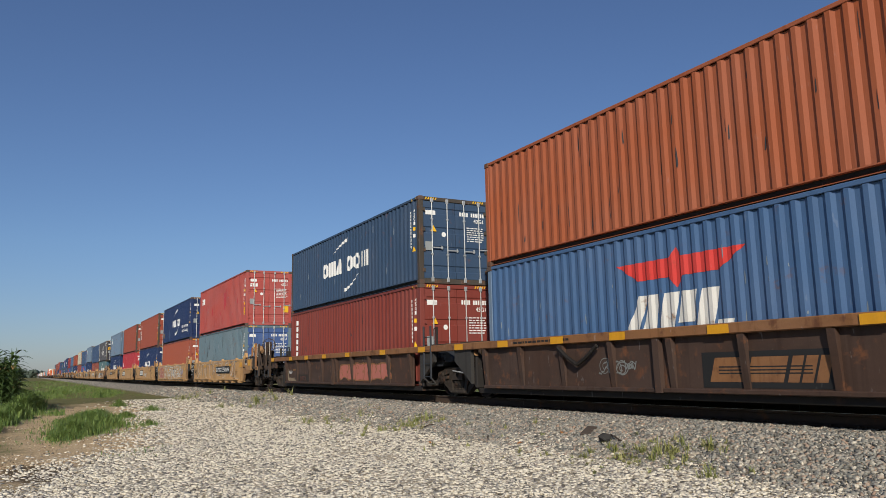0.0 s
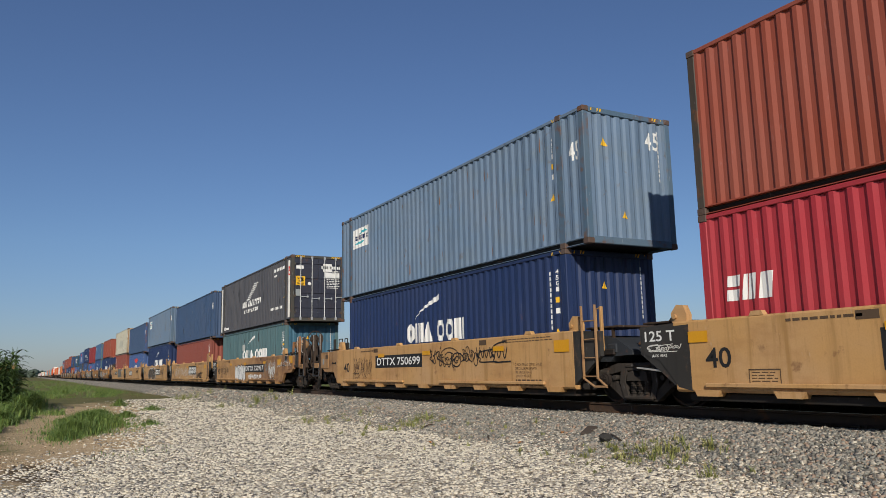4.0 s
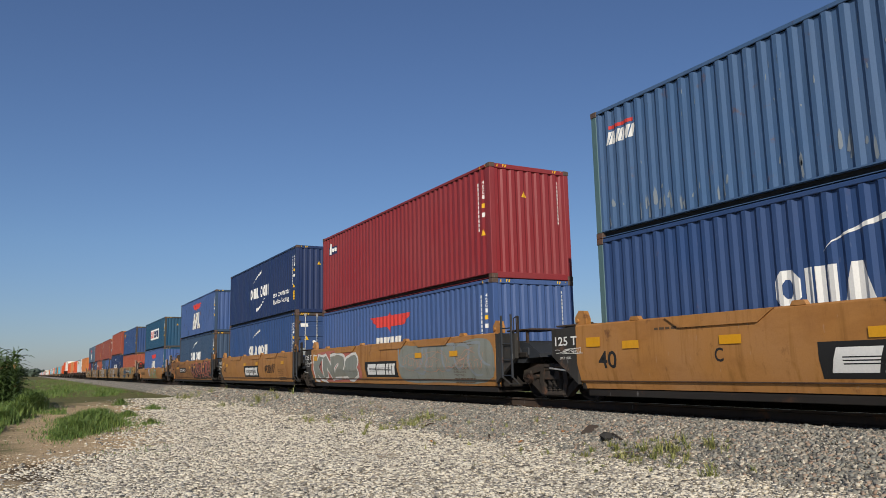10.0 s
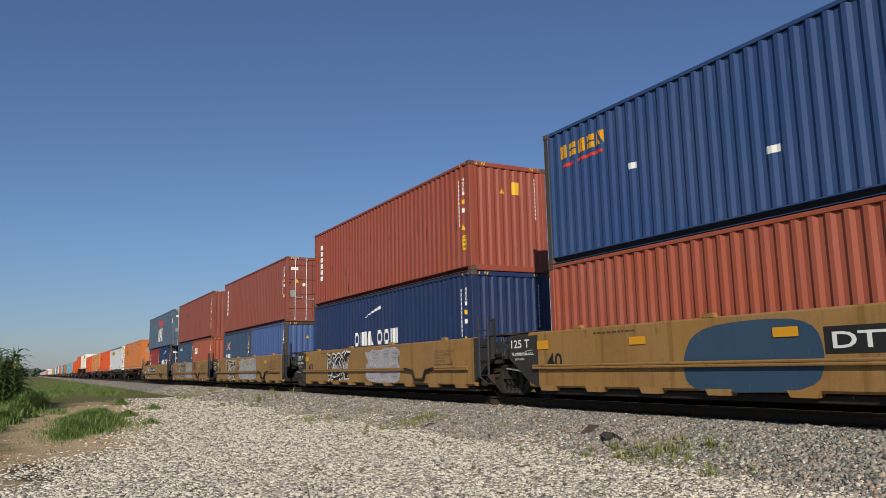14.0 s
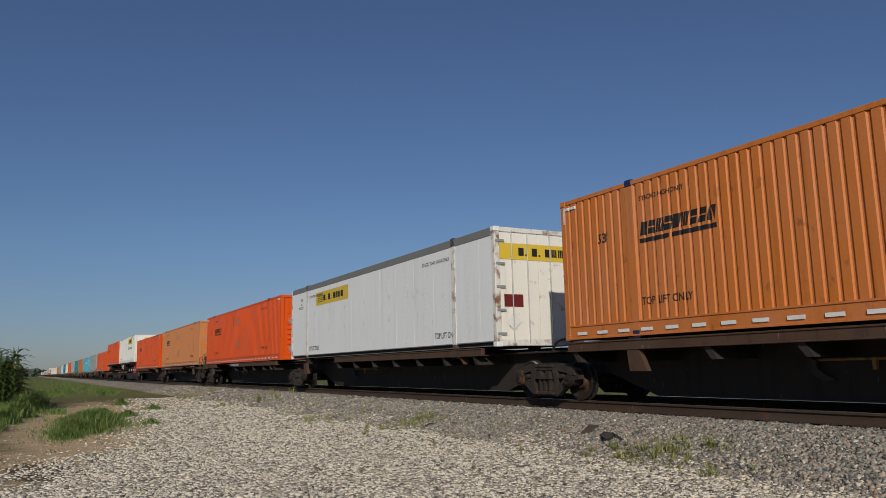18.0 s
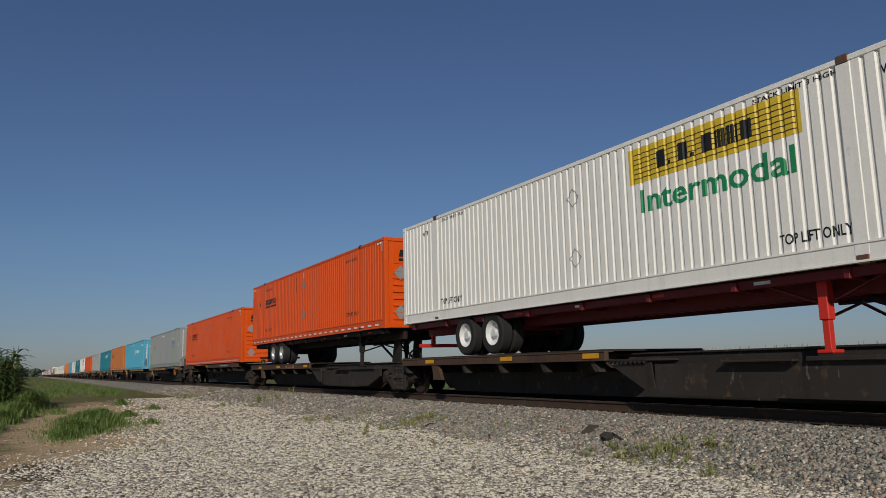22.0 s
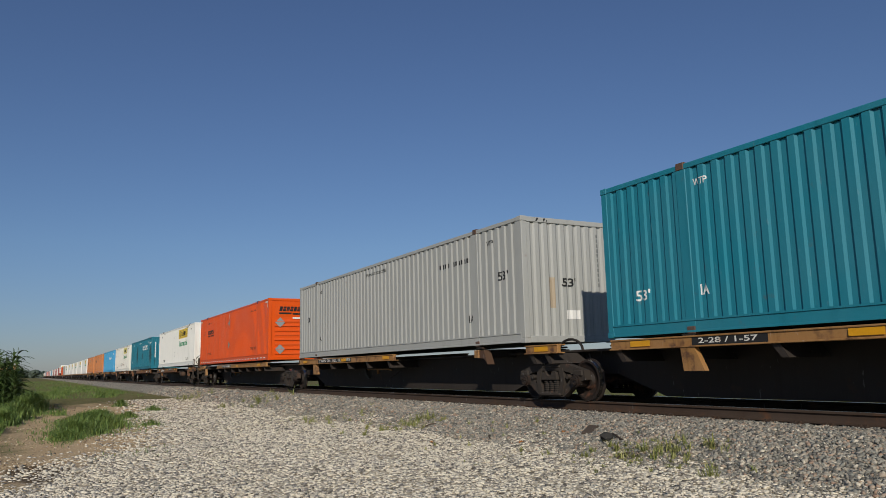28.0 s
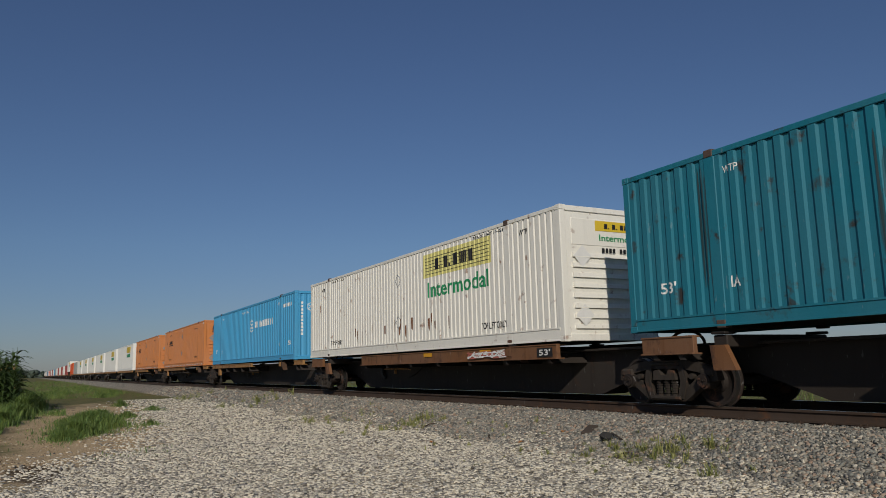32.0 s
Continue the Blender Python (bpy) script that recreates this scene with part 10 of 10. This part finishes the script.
def wheel_mark_box(far, base, mat, label, stains=False, first=False):
    """A 53-foot container with a six-sided emblem and white word blocks."""
    u = container(L53, HC, mat, label, "ribbed", "wide", frame_mat=mat)
    cu, cz = (9.0, 1.8) if first else (9.82, 2.02)
    R = 0.36 if first else 0.27
    hexa = [(cu + R * math.sin(math.pi * i / 3), cz + R * math.cos(math.pi * i / 3)) for i in range(6)]
    polys = []
    for i in range(6):
        a, b = hexa[i], hexa[(i + 1) % 6]
        inn = lambda p: (cu + (p[0] - cu) * 0.84, cz + (p[1] - cz) * 0.84)
        polys.append([a, b, inn(b), inn(a)])
        d = Vector((a[0] - cu, a[1] - cz))
        e = Vector((-d.y, d.x)).normalized() * R * 0.08
        polys.append([(cu + e.x, cz + e.y), (cu - e.x, cz - e.y), (cu + d.x * 0.72 - e.x, cz + d.y * 0.72 - e.y), (cu + d.x * 0.72 + e.x, cz + d.y * 0.72 + e.y)])
    mark(u, "hexagon_emblem", polys, M_WHITE)
    if first:
        mark(u, "white_word_mark", blocks(9.65, 12.9, 1.68, 1.98, "cn nobbnbon", 0, 0.22), M_WHITE)
    else:
        mark(u, "white_word_mark", blocks(10.2, 13.0, 2.04, 2.26, "cn nobbnbon", 0, 0.22) + blocks(10.2, 13.0, 1.84, 1.96, "nonunnbc nnc", 0, 0.3), M_WHITE)
    mark(u, "lettering", words("53'", 15.15, 15.55, 0.64, 0.84) + words("53'", 0.8, 1.15, 0.64, 0.84), M_WHITE)
    mark(u, "lettering", words("WTP", 13.55, 13.9, 2.46, 2.58) + words("WTP", 2.3, 2.6, 2.46, 2.58) + words("IA", 13.75, 13.95, 0.62, 0.8) + words("IA", 2.3, 2.5, 0.62, 0.8), M_WHITE)
    mark(u, "number_mark", blocks(14.45, 15.7, 2.3, 2.46, "bbbb bbbbbb", 0, 0.3), M_WHITE)
    mark(u, "warning_writing", words("WARNING HIGH CUBE", 7.0, 8.5, 2.52, 2.62), M_WHITE)
    end_mark(u, "number_column", column(0.32, 1.0, 2.45, 10, 0.1), M_WHITE)
    e2 = [[(0.72 + (x - cu) * 0.5, 2.22 + (z - cz) * 0.55) for x, z in p] for p in polys]
    end_mark(u, "hexagon_emblem", e2, M_WHITE)
    end_mark(u, "white_word_mark", blocks(0.95, 2.2, 2.16, 2.28, "cn nobbnbon", 0, 0.25), M_WHITE)
    end_mark(u, "lettering", words("53'", 1.15, 1.55, 1.3, 1.5), M_WHITE)
    end_mark(u, "weight_label", [rect(1.1, 1.65, 0.68, 0.95)], M_WHITE)
    end_mark(u, "weight_print", rows_of(1.15, 1.6, 0.84, 0.92, 1, 3), M_GREYLOGO, lift=0.008)
    end_mark(u, "weight_lettering", words("24,000 lbs", 1.14, 1.62, 0.72, 0.82), M_BLACK, lift=0.008)
    if stains:
        dark = paint("dark_scrape_stain", (0.03, 0.066, 0.076), 0.15, 0.5, 0.75)
        brown = paint("brown_streak_stain", (0.024, 0.115, 0.148), 0.15, 0.5, 0.75)
        r = random.Random(9)
        for a, b2, n, lo, hi in ((1.74, 2.0, 3, 0.25, 2.7), (4.75, 5.9, 11, 0.3, 2.5), (14.55, 15.75, 13, 0.3, 2.3), (9.3, 9.9, 5, 0.9, 1.7)):
            w = (b2 - a) / n
            for m, wide, lift in ((brown, 0.98, 0.004), (dark, 0.6, 0.0075)):
                runs = []
                for k in range(n):
                    c, h = a + (k + 0.5) * w, math.sin(math.pi * (k + 0.5) / n)
                    z0, z1 = lo + (hi - lo) * r.uniform(0.0, 0.45) * (1 - 0.5 * h), hi - (hi - lo) * r.uniform(0.0, 0.4) * (1.1 - 0.6 * h)
                    e = wide * w / 2 * r.uniform(0.6, 1.0)
                    runs.append([(c - 0.3 * e, z0), (c + 0.5 * e, z0 + 0.06), (c + e, z0 + 0.4 * (z1 - z0)), (c + 0.8 * e, z1 - 0.1), (c, z1), (c - 0.9 * e, z1 - 0.2), (c - e, z0 + 0.3 * (z1 - z0))])
                mark(u, "streak_stain", runs, m, lift=lift)
        r = random.Random(4)
        end_mark(u, "dark_stain", [rect(c + k * 0.05, c + k * 0.05 + r.uniform(0.02, 0.045), z, z + r.uniform(0.3, 1.2)) for c in (2.05, 0.25, 1.8) for k, z in enumerate((0.3, 0.7, 0.5, 0.25))], brown, lift=0.003)
    stack(far, base, u, 0)
    return u


def plain_grey(far, base, mat, label, green=False):
    u = container(L53, HC, mat, label, "slatted" if green else "ribbed", "wide" if not green else "domestic", frame_mat=P["lime"] if green else mat)
    if green:
        for o in u.children:
            if o.name.startswith(("corner_post", "end_header", "end_sill", "bottom_rail", "top_rail")):
                me = o.data.copy()
                me.materials[0] = mat
                o.data = me
        mark(u, "leaf_emblem", [[(11.95, 1.45), (12.3, 1.7), (12.25, 2.0), (11.9, 2.2), (12.05, 1.85)]], P["lime"])
        mark(u, "blue_word_mark", blocks(12.4, 13.5, 1.72, 2.0, "coco", 0, 0.2) + blocks(12.4, 13.4, 1.5, 1.6, "bbbbbbbb", 0, 0.3), paint("blue_marking", (0.05, 0.16, 0.4), 0.05))
        end_mark(u, "leaf_emblem", [[(1.5, 2.2), (1.7, 2.35), (1.65, 2.55), (1.45, 2.6)]], P["lime"])
        end_mark(u, "blue_word_mark", blocks(1.75, 2.4, 2.38, 2.55, "coco", 0, 0.2), paint("blue_marking", (0.05, 0.16, 0.4), 0.05))
        end_mark(u, "number_column", column(0.22, 0.7, 2.7, 11, 0.075), M_WHITE, lift=0.02)
        end_mark(u, "weight_label", [rect(1.7, 2.2, 0.62, 0.9)], M_WHITE, lift=0.02)
        end_mark(u, "weight_lettering", words("24,000 lbs", 1.74, 2.16, 0.66, 0.75), M_BLACK, lift=0.024)
        flat_mark(u, "placard", [diamond(3.1, 1.75, 0.22)], M_GREYLOGO)
        flat_mark(u, "placard_border", [[(3.1, 1.53), (2.88, 1.75), (3.1, 1.97), (3.1, 1.92), (2.93, 1.75), (3.1, 1.58)], [(3.1, 1.53), (3.1, 1.58), (3.27, 1.75), (3.1, 1.92), (3.1, 1.97), (3.32, 1.75)]], M_STEEL, lift=0.012)
    ink = M_WHITE if green else M_BLACK
    mark(u, "lettering", words("53'", 15.1, 15.5, 1.5, 1.72) + words("53'", 0.9, 1.25, 1.4, 1.6), ink)
    mark(u, "lettering", words("WTP", 14.6, 14.9, 2.4, 2.52) + words("WTP", 2.4, 2.7, 2.4, 2.52) + words("IA", 13.7, 13.9, 0.6, 0.78) + words("IA", 2.4, 2.6, 0.6, 0.78), ink)
    mark(u, "number_mark", blocks(12.2, 13.8, 2.12, 2.24, "bbbb bbbbbb", 0, 0.5), ink)
    mark(u, "warning_writing", words("WARNING HIGH CUBE", 7.0, 8.6, 2.52, 2.62), ink)
    end_mark(u, "lettering", words("53'", 1.1, 1.5, 1.3, 1.5), ink, lift=0.02)
    if not green:
        end_mark(u, "number_column", column(2.2, 1.3, 2.6, 11, 0.055), M_GREYLOGO)
        end_mark(u, "weight_label", [rect(1.2, 1.6, 0.55, 0.75)], M_WHITE)
        end_mark(u, "rust_stain", [rect(0.75, 0.9, 0.8, 1.5)], paint("faint_rust_stain", (0.4, 0.32, 0.22), 0.4))
        end_mark(u, "corner_stripe", [rect(0.3 + i * 0.1, 0.35 + i * 0.1, HC - 0.1, HC - 0.03, 0.04) for i in range(5)], M_BLACK, lift=0.024)
    stack(far, base, u, 0)
    return u


LOW, HIGH = 1.865, 2.635
HALF = 8.077


def spine_marks(c, text=None, u0=-2.3, u1=0.3, twin=None, deck=False, spots=(-7.2, -3.0, 0.6, 6.9)):
    z = (0.975 if not deck else 0.785)
    if text:
        car_mark(c, "number_panel", [rect(u0 - 0.1, u1 + 0.1, z - 0.02, z + 0.13)], M_BLACK, 1.32, 0.003)
        car_mark(c, "car_number", words(text, u0, u1, z + 0.005, z + 0.11), M_WORNWHITE, 1.32, 0.006)
    if twin:
        car_mark(c, "size_panel", [rect(-6.0, -4.52, z - 0.02, z + 0.13)], M_BLACK, 1.32, 0.003)
        car_mark(c, "size_lettering", words(twin, -5.86, -4.7, z + 0.01, z + 0.1), M_WORNWHITE, 1.32, 0.006)
    if c["open_front"]:
        spots = [8.7 if u > 6 else u for u in spots]
    car_reflectors(c, spots, z + 0.055, 1.32, 0.5, 0.1)


def size_plate(c, u):
    car_mark(c, "size_panel", [rect(u - 0.28, u + 0.28, 0.86, 1.05)], M_BLACK, 1.34, 0.003)
    car_mark(c, "size_lettering", words("53'", u - 0.2, u + 0.2, 0.89, 1.02), M_WHITE, 1.34, 0.006)


def build_spines():

    def unit(far, y0, y1, front, rear, label, **k):
        c = spine_car(far - HALF, front, rear, label, y0=y0 - (far - HALF), y1=y1 - (far - HALF), **k)
        return c
    dirty, yel = "dirty brown spine car with a deep centre beam", "spine car with worn yellow side sills"
    spine_marks(unit(403.81, 387.88, 404.91, "end", "joint", dirty, dull=True), spots=())
    spine_marks(unit(422.58, 404.91, 422.33, None, "joint", dirty, near=True, dull=True), spots=())
    spine_marks(unit(440.27, 422.33, 439.64, None, "end", dirty, near=True, dull=True), "TTAX 653081", -1.5, 0.6, spots=())
    spine_marks(unit(458.87, 443.51, 460.10, "end", "joint", dirty, dull=True), "TTAX 653122", -6.0, -3.6, spots=())
    spine_marks(unit(476.63, 460.10, 477.47, None, "joint", dirty, dull=True), spots=())
    spine_marks(unit(494.93, 477.47, 495.82, None, "joint", "spine car with a wheel deck under a road trailer", deck=True), deck=True, spots=(-6.4, -2.6, 0.4))
    t6 = unit(512.45, 495.82, 513.35, None, "joint", "spine car with a wheel deck under a road trailer", deck=True)
    spine_marks(t6, deck=True, spots=(-6.4, -3.4, 0.4))
    car_mark(t6, "owner_panel", [rect(-2.35, -1.15, 0.77, 0.91)], M_MUSTARD, 1.32, 0.003)
    car_mark(t6, "owner_mark", blocks(-2.15, -1.35, 0.79, 0.89, "bnb", 0.03), M_CHASSISRED, 1.32, 0.006)
    spine_marks(unit(530.99, 513.35, 529.97, None, "end", dirty, near=True, dull=True), "TTAX 653122", 3.0, 5.4, spots=(-0.5,))
    spine_marks(unit(549.83, 534.40, 552.00, "end", "joint", yel), "TTRX 370901", -3.08, -1.79, "2-28 / 1-57", spots=(-7.6, -3.46, 0.6, 6.9))
    spine_marks(unit(570.86, 552.00, 570.43, None, "joint", yel, near=True), "TWIN 28 ALL PURPOSE SPINE CAR", 2.5, 4.4, spots=(-2.2, 6.4, 7.2))
    spine_marks(unit(589.76, 570.43, 588.36, None, "end", yel, near=True), spots=(-1.0, 3.0, 7.0))
    spine_marks(unit(608.29, 592.09, 610.47, "end", "joint", yel, tank=True), "TTRX 360488", -2.3, 0.3, "2-28 / 1-57")
    spine_marks(unit(627.20, 610.47, 629.30, None, "joint", yel), "TWIN 28 - ALL PURPOSE", -5.6, -2.4)
    spine_marks(unit(648.05, 629.30, 647.22, None, "end", yel, near=True), "TTRX 360488", -1.4, 0.6, spots=(2.2, 6.6))
    c = unit(666.38, 652.20, 669.00, "end", "joint", "rusty orange spine car with graffiti", rusty=True, tank=True)
    spine_marks(c, "TTAX 355018", -2.6, -0.8)
    size_plate(c, -7.9)
    scribble(c, -6.0, -4.5, 0.85, 1.08, M_WHITE, 300, 0.03, 6, 1.34)
    c = unit(687.20, 669.00, 686.64, None, "joint", "rusty orange spine car with graffiti", near=True, rusty=True)
    spine_marks(c, spots=(2.0, 5.0))
    size_plate(c, 7.4)
    scribble(c, 5.3, 6.1, 0.86, 1.06, M_WHITE, 301, 0.03, 4, 1.34)
    c = unit(705.30, 686.64, 704.23, None, "joint", "rusty orange spine car with graffiti", near=True, rusty=True)
    spine_marks(c, spots=(2.0, 5.0))
    size_plate(c, 7.4)
    scribble(c, 4.2, 5.9, 0.86, 1.08, M_PINK, 302, 0.04, 6, 1.34)
    scribble(c, 4.2, 5.9, 0.86, 1.08, M_WHITE, 303, 0.025, 6, 1.34)
    stripe_box(403.81, LOW, P["mandarin"], faded=True)
    white_box(422.58, LOW - 0.02, P["white"], "smooth white 53-foot box with grey top rail", True)
    stripe_box(440.27, LOW - 0.02, P["tangerine"])
    stripe_box(458.87, LOW, P["apricot"], faded=True)
    stripe_box(476.63, LOW - 0.02, P["tangerine"])
    white_box(494.93, HIGH, P["white2"], "clean white ribbed 53-foot container with yellow panel")
    chassis(494.93 - HALF, RAIL + 0.96, True)
    stripe_box(512.45, HIGH, P["tangerine"])
    chassis(512.45 - HALF, RAIL + 0.96, False)
    stripe_box(530.99, LOW, P["tangerine"])
    plain_grey(549.83, LOW, P["coolgrey"], "grey 53-foot container with lime-green posts", True)
    u = wheel_mark_box(570.86, LOW - 0.04, P["cyan"], "light cyan 53-foot container with hexagon emblem", first=True)
    r = random.Random(14)
    end_mark(u, "rust_streak", [rect(x, x + r.uniform(0.015, 0.04), z, z + r.uniform(0.2, 0.9), r.uniform(-0.02, 0.02)) for x, z in [(c + r.gauss(0, 0.08), r.uniform(0.15, 0.6)) for c in (2.05, 2.1, 2.2, 0.15, 0.3) for _ in range(7)]], M_RUSTRUN, lift=0.003)
    stripe_box(589.76, LOW, P["mandarin"], faded=True)
    wheel_mark_box(608.29, LOW, P["teal"], "teal 53-foot container with hexagon emblem")
    plain_grey(627.20, LOW + 0.03, P["grey"], "light grey 53-foot container with black markings")
    stripe_box(648.05, LOW + 0.06, P["tangerine"])
    white_box(666.38, LOW + 0.08, P["white2"], "clean white ribbed 53-foot container with yellow panel")
    wheel_mark_box(687.20, LOW + 0.06, P["tealstain"], "scraped teal 53-foot container with hexagon emblem", True)
    white_box(705.30, LOW, P["rustwhite"], "white 53-foot container with dark rust runs", runs=3)
    wheel_mark_box(723.51, LOW, P["cyan2"], "bright sky-blue 53-foot container with hexagon emblem", first=True)
    stripe_box(742.47, LOW, P["apricot"], faded=True)
    stripe_box(761.93, LOW, P["apricot"], faded=True)
    # the rest of the train, seen only far off
    far, prev = 761.93, 704.23
    for f in (723.51, 742.47, 761.93):
        unit(f, prev, f + 1.3, None, "joint", yel)
        prev = f + 1.3
    order = "wwwwwwgtWrwrwrwgswrwrwtwrsgwrwww"
    paints = {"w": "white2", "W": "white2", "r": "rose", "t": "tangerine", "g": "grey", "s": "cyan2"}
    looks = {"w": "distant plain white 53-foot container", "W": "distant white container on a road chassis", "r": "distant faded red 53-foot container",
             "t": "distant bright orange 53-foot container", "g": "distant light grey 53-foot container", "s": "distant sky-blue 53-foot container"}
    for i, ch in enumerate(order):
        far += 18.9
        u = far_box(P[paints[ch]], looks[ch], ch in "wW" and i < 9)
        MOVERS.append((u, far - HALF, TX, HIGH if ch == "W" else LOW))
        if ch == "W":
            chassis(far - HALF, RAIL + 0.96, True)
        simple = thing("spine_car", "distant dark spine car under a container", "railway car", "articulated spine cars")
        part("spine_beam", lambda: Shape().prism([(-9.4, 0.6), (-9.4, 1.1), (9.4, 1.1), (9.4, 0.6), (6.5, 0.15), (-6.5, 0.15)], 0, -0.4, 0.4), M_SPINE, simple, key="far")
        for sx in (-1, 1):
            part("side_sill", lambda: Shape().box(*sorted((sx * 1.2, sx * 1.32)), -8, 8, 0.94, 1.14, 0.01), M_SILL, simple, key=("far", sx))
        truck(simple, 9.4, None, 0.42)
        MOVERS.append((simple, far - HALF, TX, RAIL))


def far_box(mat, label, panel):
    """A 53-foot container of few parts, for the far end of the train."""
    ob = thing("shipping_container", label, "container", "containers on the train")
    hl, hw, H = L53 / 2, 1.295, HC
    prof = ribs(-hl + 0.13, hl - 0.13, 0.85, (0.62, 0.1, 0.18, 0.1), 0.03, 0.06)
    for s in (-1, 1):
        part("side_panel", lambda: sheet(prof, lambda a, d, z: (s * (hw - 0.01 - d), a, z), 0.28, H - 0.1, 0.07), mat, ob, key=("far", s))
        part("bottom_rail", lambda: Shape().box(*sorted((s * hw, s * (hw - 0.1))), -hl + 0.1, hl - 0.1, 0.0, 0.28, 0.02), mat, ob, key=("far", s))
        part("end_wall", lambda: Shape().box(-hw, hw, *sorted((s * hl, s * (hl - 0.14))), 0.0, H, 0.03), mat, ob, key=("far", s))
    part("roof", lambda: Shape().box(-hw, hw, -hl + 0.14, hl - 0.14, H - 0.1, H - 0.01, 0.02), mat, ob, key="far")
    part("floor", lambda: Shape().box(-hw + 0.1, hw - 0.1, -hl + 0.1, hl - 0.1, 0.06, 0.2, 0.02), M_STEEL, ob, key="far")
    if panel:
        part("name_panel", lambda: Shape().box(-hw - 0.004, -hw + 0.01, -5.4, -1.8, 2.0, 2.65), M_GOLD, ob, key="far")
        part("lettering", lambda: Shape().box(-hw - 0.004, -hw + 0.01, -5.2, -2.0, 1.5, 1.85), M_GREENLOGO, ob, key="far")
        part("end_label", lambda: Shape().box(-0.9, 0.9, -hl - 0.004, -hl + 0.01, 2.2, 2.5), M_GOLD, ob, key="far")
    return ob


build_ground()
build_track()
build_wells()
build_well_cars()
build_spines()
build_grass()
build_corn()
build_far_woods()
build_debris()
build_stones()


def motions():
    """The train rolls past; its wheels turn while they are near."""
    times = [0, 2, 4, 8, 12, 16, 20, 24, 28, 30, 32]
    for ob, along, x, z in MOVERS:
        walk(ob, [(t, pose(x, along - run(t), z)) for t in times])
    for w, (x, y, z), along in WHEELS:
        near = [i for i in range(0, 961) if -8 < along - run(i / 30) < 42]
        if len(near) < 2:
            continue
        angle, rows = 0.0, []
        if near[0] > 0:
            rows.append((0, pose(x, y, z)))
        for i in near:
            rows.append((i / 30, pose(x, y, z, angle % 360)))
            angle += 80.0
        if near[-1] < 960:
            rows.append((32.0, pose(x, y, z, (angle - 80) % 360)))
        walk(w, rows)


motions()
